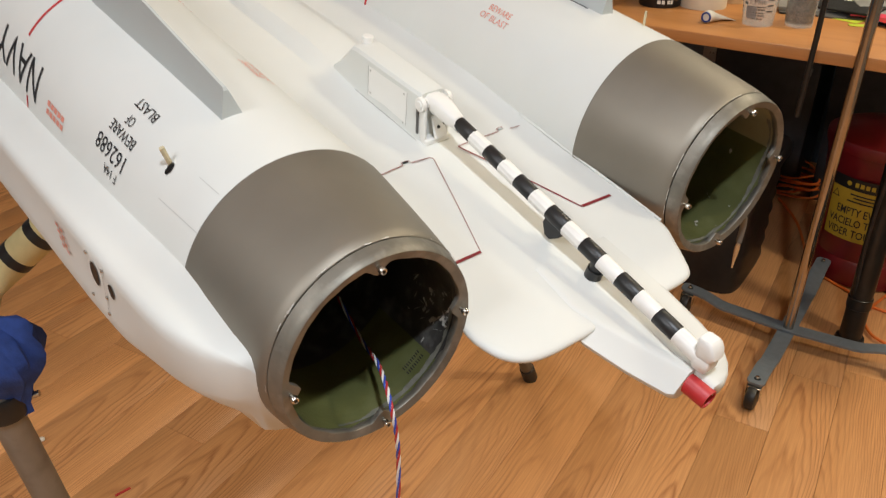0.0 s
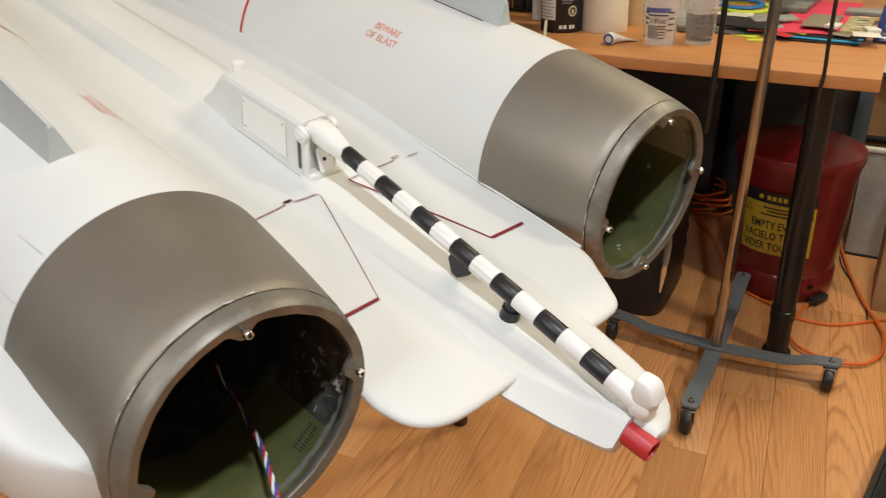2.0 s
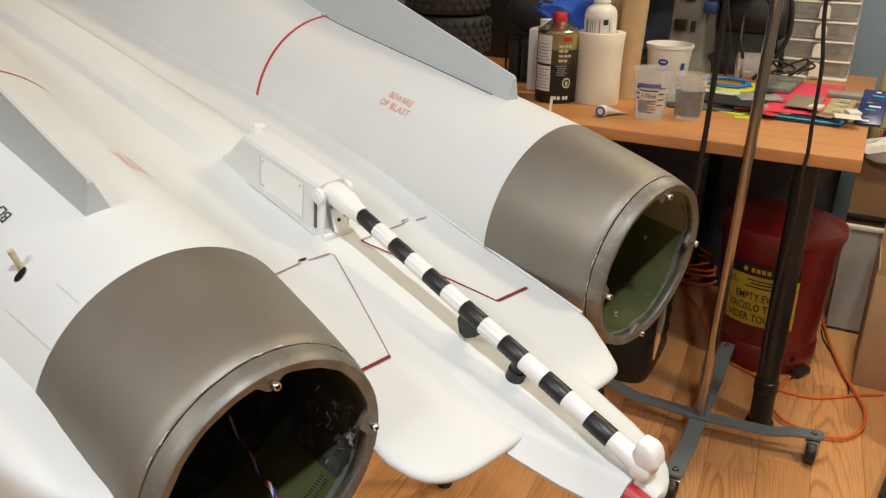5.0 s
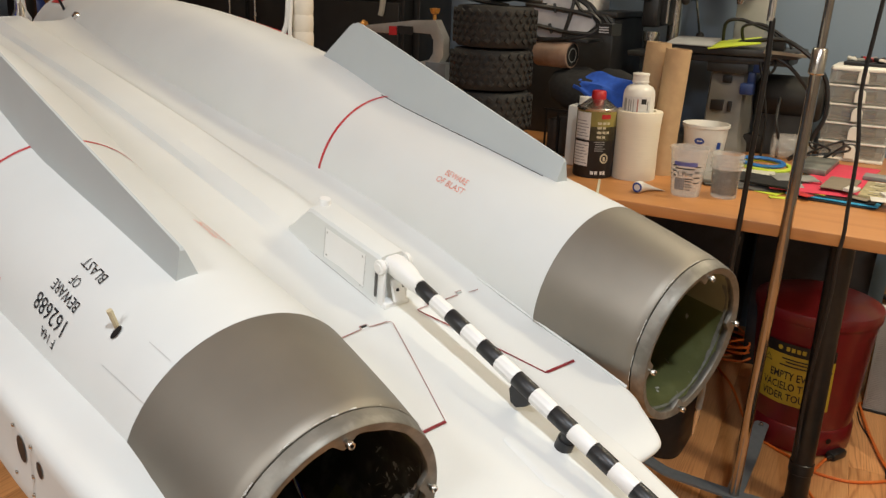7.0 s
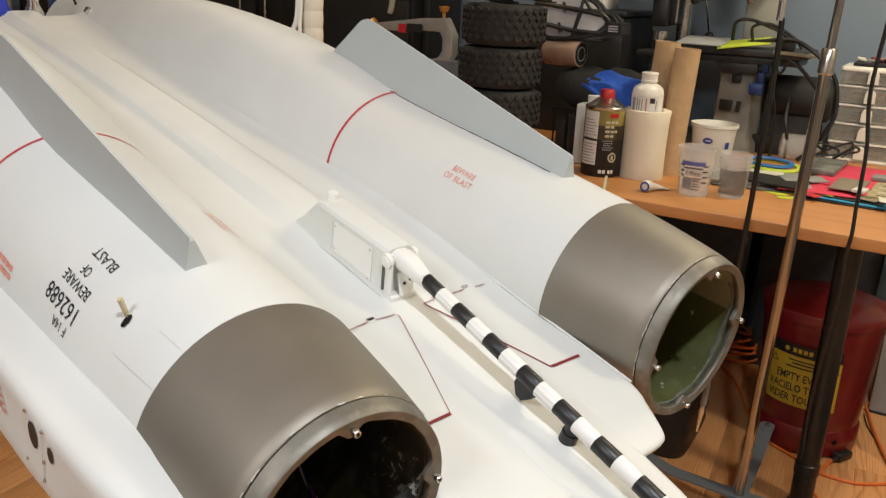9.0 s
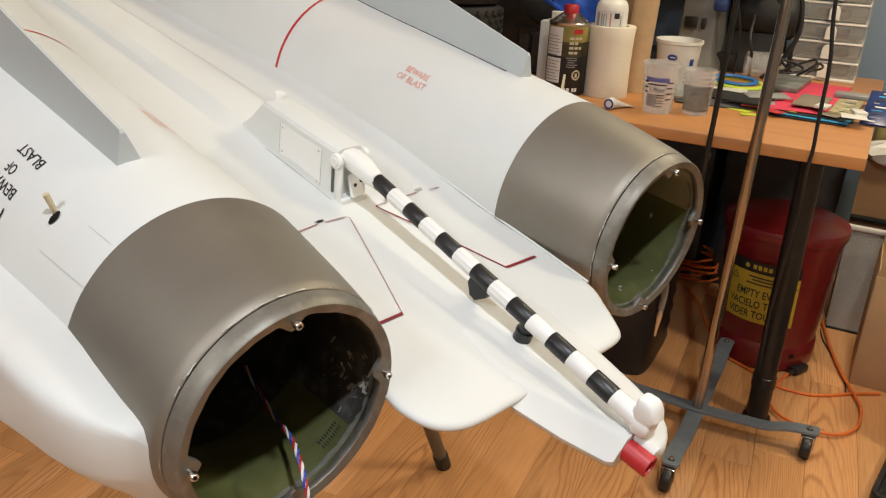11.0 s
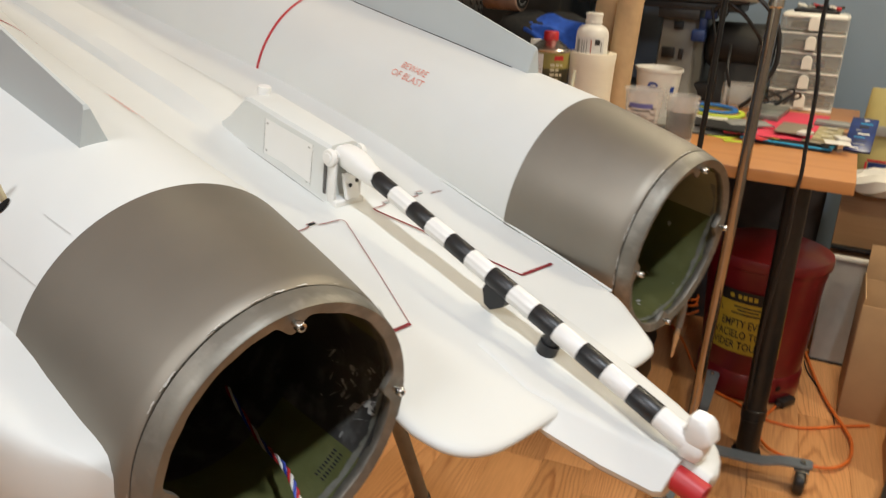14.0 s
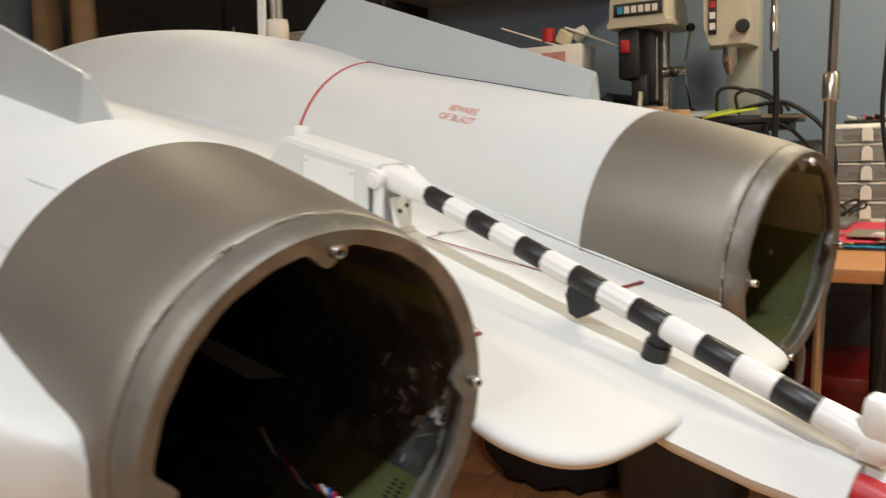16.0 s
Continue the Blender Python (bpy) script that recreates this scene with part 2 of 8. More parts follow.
def plank_wood(name):
    """Oak laminate: arched growth rings cut by the board, fine pores, tone that differs from board to board."""
    m = bpy.data.materials.new(name)
    m.use_nodes = True
    nt = m.node_tree
    b = nt.nodes["Principled BSDF"]

    def node(kind, **inputs):
        n = nt.nodes.new(kind)
        for key, value in inputs.items():
            slot = n.inputs[int(key[1:])]
            if isinstance(value, bpy.types.NodeSocket):
                nt.links.new(value, slot)
            else:
                slot.default_value = value
        return n

    def maths(op, a, c, d=0.0):
        n = node("ShaderNodeMath", i0=a, i1=c, i2=d)
        n.operation = op
        return n.outputs[0]

    co = nt.nodes.new("ShaderNodeTexCoord").outputs["Object"]
    rand = nt.nodes.new("ShaderNodeObjectInfo").outputs["Random"]
    move = node("ShaderNodeVectorMath", i0=rand, i1=(17.0, 5.0, 3.0), i2=co)
    move.operation = "MULTIPLY_ADD"
    sep = node("ShaderNodeSeparateXYZ", i0=co)
    x, y = sep.outputs[0], sep.outputs[1]

    def noise(scale, sc=1.0, detail=2.0):
        mp = node("ShaderNodeMapping", i0=move.outputs[0])
        mp.inputs["Scale"].default_value = scale
        n = nt.nodes.new("ShaderNodeTexNoise")
        n.inputs["Scale"].default_value, n.inputs["Detail"].default_value = sc, detail
        nt.links.new(mp.outputs[0], n.inputs["Vector"])
        return n.outputs["Fac"]

    wander = noise((2.2, 9.0, 1.0))
    r1 = maths("FRACT", maths("MULTIPLY", rand, 7.31), 0.0)
    centre = maths("MULTIPLY_ADD", r1, 0.22, -0.11)
    dy = maths("ADD", maths("SUBTRACT", y, centre), maths("MULTIPLY_ADD", wander, 0.05, -0.025))
    ring = maths("ADD", maths("MULTIPLY", maths("MULTIPLY", dy, dy), 850.0), maths("MULTIPLY", x, maths("MULTIPLY_ADD", r1, 7.0, 3.0)))
    ring = maths("ADD", ring, maths("MULTIPLY", noise((1.4, 7.0, 1.0), 1.0, 4.0), 7.0))
    saw = maths("FRACT", ring, 0.0)
    line = nt.nodes.new("ShaderNodeValToRGB")
    e = line.color_ramp.elements
    e[0].position, e[0].color = 0.0, (0.35, 0.35, 0.35, 1)
    e[1].position, e[1].color = 1.0, (0.5, 0.5, 0.5, 1)
    for pos, val in ((0.12, 0.04), (0.62, 0.16), (0.86, 1.0)):
        k = e.new(pos)
        k.color = (val, val, val, 1)
    nt.links.new(saw, line.inputs[0])
    pores = noise((9.0, 260.0, 1.0), 1.0, 3.0)
    mask = node("ShaderNodeMapRange", i0=noise((1.1, 6.0, 1.0)), i1=0.38, i2=0.62, i3=0.05, i4=0.66)
    amount = maths("ADD", maths("MULTIPLY", line.outputs[0], mask.outputs[0]), maths("MULTIPLY_ADD", pores, 0.8, -0.28))
    mix = nt.nodes.new("ShaderNodeMix")
    mix.data_type, mix.clamp_factor = "RGBA", True
    nt.links.new(amount, mix.inputs["Factor"])
    mix.inputs["A"].default_value, mix.inputs["B"].default_value = (0.77, 0.395, 0.168, 1), (0.38, 0.145, 0.050, 1)
    hsv = nt.nodes.new("ShaderNodeHueSaturation")
    tone = node("ShaderNodeMapRange", i0=rand, i1=0.0, i2=1.0, i3=0.74, i4=1.10)
    nt.links.new(tone.outputs[0], hsv.inputs["Value"])
    nt.links.new(mix.outputs["Result"], hsv.inputs["Color"])
    nt.links.new(hsv.outputs[0], b.inputs["Base Color"])
    gloss = node("ShaderNodeMapRange", i0=noise((3.0, 3.0, 1.0), 2.0, 4.0), i1=0.3, i2=0.7, i3=0.30, i4=0.46)
    nt.links.new(gloss.outputs[0], b.inputs["Roughness"])
    bp = nt.nodes.new("ShaderNodeBump")
    bp.inputs["Strength"].default_value, bp.inputs["Distance"].default_value = 0.06, 0.001
    nt.links.new(pores, bp.inputs["Height"])
    nt.links.new(bp.outputs[0], b.inputs["Normal"])
    return m


PLANK = plank_wood("laminate_oak")
BENCHWOOD = wood("orange_beech_laminate", (0.53, 0.240, 0.082), (0.46, 0.195, 0.062), 0.38, 3.0, 0.1)
BLUEWALL = surface("blue_wall_paint", (0.222, 0.286, 0.372), 0.7, vary=0.03, scale=2, bump=0.15, bump_scale=150)
CREAMWALL = surface("cream_wall_paint", (0.36, 0.33, 0.28), 0.7, vary=0.03, scale=2, bump=0.15, bump_scale=150)
CEILPAINT = surface("ceiling_paint", (0.78, 0.75, 0.70), 0.8, vary=0.02, scale=3)
JOINT = surface("dark_joint", (0.26, 0.13, 0.06), 0.7)
BLACKMETAL = surface("black_powder_coat", (0.012, 0.012, 0.012), 0.34, 0.1, vary=0.2, scale=90, stain=0.2, stain_colour=(0.05, 0.045, 0.04), stain_scale=25)
GREYMETAL = surface("blue_grey_powder_coat", (0.17, 0.20, 0.235), 0.38, 0.2, vary=0.08, scale=60)
U0, U1, V0, V1 = -4.0, 1.6, -2.2, 3.28

floor = solid("floor", Geo().box((0, 0, -0.06), (U1 - U0, V1 - V0, 0.1)), JOINT, "oak laminate plank floor with warm orange-brown grain", "floor", room((U0 + U1) / 2, (V0 + V1) / 2), kind="structure")
solid("ceiling", Geo().box((0, 0, 0.05), (U1 - U0, V1 - V0, 0.1)), CEILPAINT, "plain white painted ceiling", "ceiling", room((U0 + U1) / 2, (V0 + V1) / 2, CEILING), kind="structure")
for name, u, v, su, sv, m, lab in (
    ("wall_north", (U0 + U1) / 2, V1 + 0.06, U1 - U0 + 0.24, 0.12, BLUEWALL, "blue painted wall behind the workbench"),
    ("wall_south", (U0 + U1) / 2, V0 - 0.06, U1 - U0 + 0.24, 0.12, CREAMWALL, "plain cream painted wall"),
    ("wall_west", U0 - 0.06, (V0 + V1) / 2, 0.12, V1 - V0, BLUEWALL, "blue painted wall"),
    ("wall_east", U1 + 0.06, (V0 + V1) / 2, 0.12, V1 - V0, CREAMWALL, "plain cream painted wall"),
):
    solid(name, Geo().box((0, 0, CEILING / 2), (su, sv, CEILING)), m, lab, "wall", room(u, v), kind="structure")

# ---- the model jet, belly up ----
JET = Matrix(((0.76846, -0.63841, 0.04353, 0.14983), (0.63873, 0.76117, -0.11245, 0.55199), (0.03865, 0.11421, 0.99270, 0.93609), (0, 0, 0, 1)))
jet = thing("model_jet", "large white model fighter jet lying belly up on padded stands", "model jet", JET)
HALF = 0.191
KNOTS = (0.112, 0.19, 0.28, 0.36, 0.45, 0.56, 0.77, 1.03, 1.36)
nac_x = spline(KNOTS, (0.188, 0.189, 0.189, 0.189, 0.188, 0.186, 0.184, 0.184, 0.186))
nac_z = spline(KNOTS, (0.004, 0.0085, 0.0145, 0.019, 0.0265, 0.040, 0.050, 0.042, 0.008))
nac_r = spline(KNOTS, (0.0885, 0.090, 0.0915, 0.093, 0.0940, 0.098, 0.102, 0.102, 0.098))
deck_z = spline((-0.16, -0.05, 0.056, 0.19, 0.324, 0.45, 0.7, 1.0, 1.4), (-0.0435, -0.0253, -0.008, 0.0144, 0.031, 0.042, 0.060, 0.076, 0.094))


def nacelle_point(side, y, turn, lift=0.0):
    """A point of the nacelle's skin; turn is the angle from its crest, outwards."""
    r = nac_r(y) + lift
    return Vector((side * (nac_x(y) + r * math.sin(turn)), y, nac_z(y) + r * math.cos(turn)))


def lettering(text, height, place, width=None, bold=0.0):
    """Flat letters of the built-in font, laid on a surface by place(along, up), both in metres from the text's middle."""
    curve = bpy.data.curves.new("letters", "FONT")
    curve.body, curve.align_x, curve.align_y, curve.resolution_u, curve.offset = text, "CENTER", "CENTER", 2, bold
    ob = new("letters", curve)
    me = ob.evaluated_get(bpy.context.evaluated_depsgraph_get()).to_mesh()
    fine = bmesh.new()
    fine.from_mesh(me)
    reach = 0.0035 / height
    for _ in range(5):
        bmesh.ops.triangulate(fine, faces=fine.faces[:])
        long_edges = [e for e in fine.edges if e.calc_length() > reach]
        if not long_edges:
            break
        bmesh.ops.subdivide_edges(fine, edges=long_edges, cuts=1)
    fine.verts.index_update()
    pts = [v.co.copy() for v in fine.verts]
    faces = [tuple(v.index for v in f.verts) for f in fine.faces]
    fine.free()
    ob.to_mesh_clear()
    bpy.data.objects.remove(ob)
    bpy.data.curves.remove(curve)
    tall = max(p.y for p in pts) - min(p.y for p in pts)
    wide = max(p.x for p in pts) - min(p.x for p in pts)
    mid = (max(p.y for p in pts) + min(p.y for p in pts)) / 2
    k = height / tall
    kx = width / wide if width else k
    return Geo().add([place(p.x * kx, (p.y - mid) * k) for p in pts], faces)


def on_nacelle(side, y0, turn0, along, up, lift=0.0006):
    """Where letters go on a nacelle: along and up are +1 or -1, for y and for the angle."""

    def place(x, v):
        y = y0 + along * x
        return nacelle_point(side, y, turn0 + up * v / nac_r(y), lift)

    return place


def smooth_line(points, n=6, closed=False):
    pts = [Vector((*p, 0)) if len(p) == 2 else Vector(p) for p in points]
    out = []
    for i in range(len(pts) if closed else len(pts) - 1):
        p0, p1, p2, p3 = (pts[j % len(pts)] if closed else pts[min(max(j, 0), len(pts) - 1)] for j in (i - 1, i, i + 1, i + 2))
        for k in range(n):
            t = k / n
            out.append(0.5 * (2 * p1 + (p2 - p0) * t + (2 * p0 - 5 * p1 + 4 * p2 - p3) * t * t + (3 * p1 - p0 - 3 * p2 + p3) * t**3))
    if not closed:
        out.append(pts[-1])
    return out


def ribbon(points, width, lift):
    """A thin painted line over the deck."""
    g = Geo()
    pts = [Vector((*p, 0)) for p in points]
    left, right = [], []
    for i, p in enumerate(pts):
        d = (pts[min(i + 1, len(pts) - 1)] - pts[max(i - 1, 0)]).normalized()
        n = Vector((-d.y, d.x, 0)) * width / 2
        left.append(p + n)
        right.append(p - n)
    n = len(pts)
    g.add([Vector((q.x, q.y, deck_z(q.y) + lift)) for q in left + right], [(i, i + 1, n + i + 1, n + i) for i in range(n - 1)])
    return g


for side in (-1, 1):
    g = Geo()
    ys = [0.1135 + (1.36 - 0.1135) * k / 60 for k in range(61)]
    g.loft([[nacelle_point(side, y, 2 * math.pi * k / 96) for k in range(96)] for y in ys], cap=False)
    nac = part("nacelle", g, WHITE, jet, "white painted engine nacelle")
    # rolled lip of the intake, far forward
    lip = [[nacelle_point(side, 1.36 + dy, 2 * math.pi * k / 48, dr) for k in range(48)] for dy, dr in ((0, 0), (0.008, -0.002), (0.010, -0.006), (0.0, -0.010), (-0.25, -0.014))]
    part("intake_lip", Geo().loft(lip, cap=False), WHITE, nac)

    # nozzle cone, rim and inner duct
    c = pose(side * HALF, 0.003, 0, -90, 0, 0)

    def cone_ring(k, inset=0.0):
        t = k / 12
        r = 0.0773 + (0.0888 - 0.0773) * t**0.8 - inset
        return [Vector((side * (HALF + (0.188 - HALF) * t) + r * math.sin(a), 0.0158 + 0.0972 * t, 0.004 * t + r * math.cos(a))) for a in [2 * math.pi * i / 96 for i in range(96)]]

    cone = Geo().loft([cone_ring(0, 0.003), cone_ring(0, 0.0007)] + [cone_ring(0.12)] + [cone_ring(k) for k in range(1, 13)], cap=False)
    nozzle = part("nozzle", cone, GUNMETAL, jet, "burnt grey metal exhaust nozzle")
    n_rim = 192
    lobes = [math.pi / 2 * k - 0.03 for k in range(4)]

    def rim_ring(r, y, bite=0.0):
        out = []
        for i in range(n_rim):
            t = 2 * math.pi * i / n_rim
            near = min(abs((t - a + math.pi) % (2 * math.pi) - math.pi) for a in lobes)
            q = max(0.0, 1 - near / 0.155)
            rr = r - bite * (3 * q * q - 2 * q**3) - (0.00025 * math.sin(9 * t) + 0.0002 * math.sin(23 * t + side) if bite else 0.0)
            out.append(c @ Vector((rr * math.cos(t), rr * math.sin(t), y)))
        return out

    ring = Geo().loft([rim_ring(*q) for q in ((0.0700, 0.0122, 0.0), (0.0688, 0.0100, 0.0), (0.0678, 0.0066, 0.0030), (0.0672, 0.0056, 0.0072), (0.0669, 0.0026, 0.0074), (0.0673, 0.0018, 0.0074), (0.0731, 0.0, 0.0), (0.0738, 0.0006, 0.0), (0.0754, 0.0058, 0.0), (0.0768, 0.0114, 0.0), (0.0757, 0.0122, 0.0), (0.0700, 0.0122, 0.0))], cap=False)
    part("rim", ring, RIMMETAL, nozzle, "worn metal nozzle rim with chipped paint")
    for k in range(4):
        a = lobes[k]
        bolt = Geo().lathe([(0.0, -0.0030), (0.0008, -0.0030), (0.0010, -0.0050), (0.0022, -0.0054), (0.0026, -0.0048), (0.0026, -0.0022), (0.0016, -0.0020), (0.0016, 0.001)], 14, c @ pose(0.0672 * math.cos(a), 0.0672 * math.sin(a), 0))
        part("bolt", bolt, STEEL, nozzle, "small steel socket screw")
        part("bolt_socket", Geo().lathe([(0.0, -0.0056), (0.0012, -0.0056)], 6, c @ pose(0.0672 * math.cos(a), 0.0672 * math.sin(a), 0)), BLACKP, nozzle)
    steps = ((0.009, 0.0682), (0.06, 0.0712), (0.085, 0.0719), (0.11, 0.0725), (0.25, 0.0725), (0.42, 0.070))
    duct = Geo().loft([[Vector((side * HALF + r * math.sin(a), y, r * math.cos(a))) for a in [2 * math.pi * i / 64 for i in range(64)]] for y, r in steps], cap=False)
    for i in range(len(duct.f)):
        turn = 360 * (i % 64 + 0.5) / 64 * side % 360
        # deep rings take the black: shade inside the duct, put into the colour
        if i // 64 >= (4 if side > 0 else 2):
            duct.m[i] = 1
            continue
        duct.m[i] = int(not (128 < turn < 233 or 290 < turn < 306)) if side < 0 else 2 if 38 < turn < 82 else 0
    part("duct", duct, [LINER, CARBONSHADE, RESIN], nozzle, "green and black composite duct lining, deep part blackened for shade")
    part("bulkhead", Geo().lathe([(0.0, 0.0), (0.0705, 0.0), (0.0705, 0.004), (0.0, 0.004)], 40, pose(side * HALF, 0.418, 0, -90)), CARBONSHADE, nozzle)

    # ventral fin: thick at the foot, thin along its upper edge
    fin = Geo()
    outline = [(0.178, 0.094, 0.0090), (0.1795, 0.1165, 0.0020), (0.181, 0.1188, 0.0012), (0.49, 0.1835, 0.0012), (0.517, 0.1888, 0.0012), (0.526, 0.1895, 0.0012), (0.535, 0.1868, 0.0012), (0.541, 0.182, 0.0014), (0.604, 0.116, 0.0060), (0.4, 0.112, 0.0105)]
    cant, n = 0.11, len(outline)
    both = [Vector((side * (HALF + 0.006 + cant * (z - 0.098)) + s * w, y, z)) for s in (-1, 1) for y, z, w in outline]
    fin.add(both, [list(range(n))[::-1], list(range(n, 2 * n))] + [(i, (i + 1) % n, n + (i + 1) % n, n + i) for i in range(n)])
    part("ventral_fin", fin, GREYFIN, jet, "pale grey ventral fin", angle=25)
    if side > 0:
        foot = []
        for k in range(40):
            y = 0.195 + 0.255 * k / 39
            half = 0.0090 + 0.0015 * (y - 0.178) / 0.222 if y < 0.4 else 0.0105 - 0.0045 * (y - 0.4) / 0.204
            x = HALF + 0.006 - half - 0.0004
            foot.append(Vector((x, y, nac_z(y) + math.sqrt(nac_r(y) ** 2 - (x - nac_x(y)) ** 2))))
        part("fin_gap", Geo().tube(foot, 0.0007, 6), INK, jet, "thin dark gap along the fin's foot")

    # outboard sponson
    sponson_x = spline((0.025, 0.0262, 0.03, 0.05, 0.08, 0.11, 0.15, 0.2, 0.45, 1.1), (0.2695, 0.2725, 0.2790, 0.2940, 0.3045, 0.3080, 0.3105, 0.3120, 0.318, 0.33))
    sponson_z = spline((0.025, 0.0262, 0.03, 0.05, 0.08, 0.11, 0.2, 0.45, 1.1), (0.0040, 0.0090, 0.0145, 0.0210, 0.0262, 0.0270, 0.0290, 0.028, 0.02))
    rings = []
    for y in [0.0250, 0.0262, 0.0280, 0.0300, 0.0345, 0.040, 0.050, 0.065, 0.080, 0.096, 0.112, 0.15, 0.2, 0.3, 0.45, 0.6, 0.8, 1.1]:
        xr, zr = sponson_x(y), sponson_z(y)
        drop = min(max((y - 0.025) / 0.03, 0), 1)
        xin = spline((0.025, 0.03, 0.05, 0.08, 0.112, 0.2, 1.1), (0.2660, 0.2670, 0.2682, 0.2690, 0.2702, 0.268, 0.25))(y)
        zin = spline((0.025, 0.03, 0.05, 0.08, 0.112, 0.25, 0.45, 1.1), (0.004, 0.0150, 0.0205, 0.0275, 0.0345, 0.036, 0.034, 0.02))(y)
        prof = [(xin - 0.004, zin - 0.002), (xin, zin), (xr - 0.0110 * drop, zr + 0.0008), (xr - 0.0060 * drop, zr), (xr - 0.0022 * drop, zr - 0.0028), (xr - 0.0004, zr - 0.0070), (xr, zr - 0.0130), (xr, -0.018), (xr - 0.001, -0.026), (xr - 0.0045, -0.036), (xr - 0.024 * drop - 0.006, -0.058), (0.225, -0.074), (0.20, -0.084)]
        hug = min(max((y - 0.025) / 0.011, 0), 1) ** 0.5
        tuck = min(max((0.165 - y) / 0.075, 0), 1)
        for k, (dx, dz) in zip((7, 8, 9, 10), ((0.0005, 0.002), (0.0018, 0.0038), (0.0042, 0.0050), (0.0040, 0.0024))):
            prof[k] = (prof[k][0] - dx * tuck + 0.003 * (1 - tuck) * (k > 7), prof[k][1] + dz * tuck - 0.004 * (1 - tuck))
        for k in range(7, len(prof)):
            x, z = prof[k]
            skin = 0.191 + math.sqrt(max(0.0768**2 - z * z, 0)) if y < 0.113 else x
            prof[k] = (skin + (x - skin) * hug, z) if k < 11 else (x, -math.sqrt(0.0768**2 - (x - 0.191) ** 2)) if y < 0.113 else (x, z)
        rings.append([Vector((side * x, y, z)) for x, z in prof])
    spon = part("sponson", Geo().loft(rings, cap=False, closed=False), WHITE, jet, "white side fairing with screwed panel", angle=50)
    if side < 0:
        def side_x(y):
            return -sponson_x(y) - 0.0007

        for y0, z0, ry, rz in ((0.179, 0.0070, 0.0075, 0.0098), (0.1500, 0.0085, 0.0045, 0.0060)):
            g = Geo().add([(side_x(y0 + ry * math.cos(k * math.pi / 12)), y0 + ry * math.cos(k * math.pi / 12), z0 + rz * math.sin(k * math.pi / 12)) for k in range(24)], [list(range(24))])
            part("access_hole", g, BLACKP, spon, "dark oval hole")
        for y, z in ((0.190, 0.0190), (0.161, 0.0195), (0.1634, -0.0050), (0.1665, -0.0215), (0.196, -0.0220)):
            part("screw", Geo().lathe([(0.0, 0.0012), (0.0012, 0.0010), (0.0015, 0.0)], 10, pose(side_x(y) + 0.0004, y, z, 0, -90)), STEEL, spon)
        part("panel_gap", Geo().add([(side_x(0.1615), 0.1618, 0.0195), (side_x(0.1615), 0.1611, 0.0195), (side_x(0.166), 0.1660, -0.0215), (side_x(0.166), 0.1667, -0.0215)], [(0, 1, 2, 3)]), surface("panel_gap_grey", (0.42, 0.41, 0.39), 0.6), spon)

# centre tunnel
g = Geo()
ys = [0.02 + 1.17 * k / 68 for k in range(69)]


def tunnel_z(x, y):
    ridge = 0.010 * min(max((y - 0.29) / 0.10, 0), 1) * min(max(((0.030 if x < 0 else 0.040) - abs(x - 0.003)) / (0.008 if x < 0 else 0.016), 0), 1)
    return deck_z(y) + ridge


def tunnel_half(y):
    if y < 0.112:
        return 0.098
    z = deck_z(y) - nac_z(y)
    return nac_x(y) - math.sqrt(max(nac_r(y) ** 2 - z * z, 0)) + 0.003


fr = [-1, -0.95, -0.9, -0.84, -0.76, -0.66, -0.56, -0.46, -0.40, -0.35, -0.30, -0.24, -0.12, 0, 0.12, 0.24, 0.30, 0.35, 0.40, 0.46, 0.56, 0.66, 0.76, 0.84, 0.9, 0.95, 1]


def tunnel_row(y):
    h = tunnel_half(y)
    fillet = min(max((y - 0.15) / 0.1, 0), 1)
    return [Vector((f * h, y, tunnel_z(f * h, y) + fillet * 0.006 * max((abs(f) - 0.75) / 0.25, 0) ** 2)) for f in fr]


g.loft([tunnel_row(y) for y in ys] + [[p - Vector((0, 0.004, 0.05)) for p in tunnel_row(ys[-1])]], cap=False, closed=False)
part("belly", g, WHITE, jet, "white belly panel between the nacelles", angle=18)

# flat tail deck with rounded corners
for side, line in (
    (-1, [(0.0985, 0.113), (0.110, 0.06), (0.121, 0.004), (0.1185, -0.020), (0.110, -0.035), (0.096, -0.0435), (0.078, -0.0465), (0.051, -0.047), (0.032, -0.047)]),
    (1, [(0.1015, 0.113), (0.1062, 0.06), (0.1055, 0.008), (0.096, -0.015), (0.0862, -0.0335), (0.079, -0.0435), (0.068, -0.0475), (0.042, -0.048), (0.026, -0.048)]),
):
    pts = smooth_line(line, 5)
    n = len(pts)
    outs = []
    for i in range(n):
        d = (pts[min(i + 1, n - 1)] - pts[max(i - 1, 0)]).normalized()
        outs.append(Vector((-d.y, d.x, 0)) if i < n - 3 else Vector((0, -1, 0)))
    rows = [[Vector((side * (p.x + o.x * inset), p.y + o.y * inset, deck_z(p.y + o.y * inset) + lift)) for p, o in zip(pts, outs)] for inset, lift in ((-0.012, 0.0009), (-0.006, 0.0008), (-0.003, 0.0003), (-0.0010, -0.0008), (0.0, -0.0026), (-0.0008, -0.0050), (-0.003, -0.0072))]
    mid = [Vector((0, p.y - o.y * 0.012, deck_z(p.y - o.y * 0.012) + 0.0009)) for p, o in zip(pts, outs)]
    low = [Vector((0, p.y, deck_z(p.y) - 0.0072)) for p in pts]
    part("tail_deck", Geo().loft([mid] + rows + [low], cap=False, closed=False), WHITE, jet, "white rounded tail deck", angle=75)

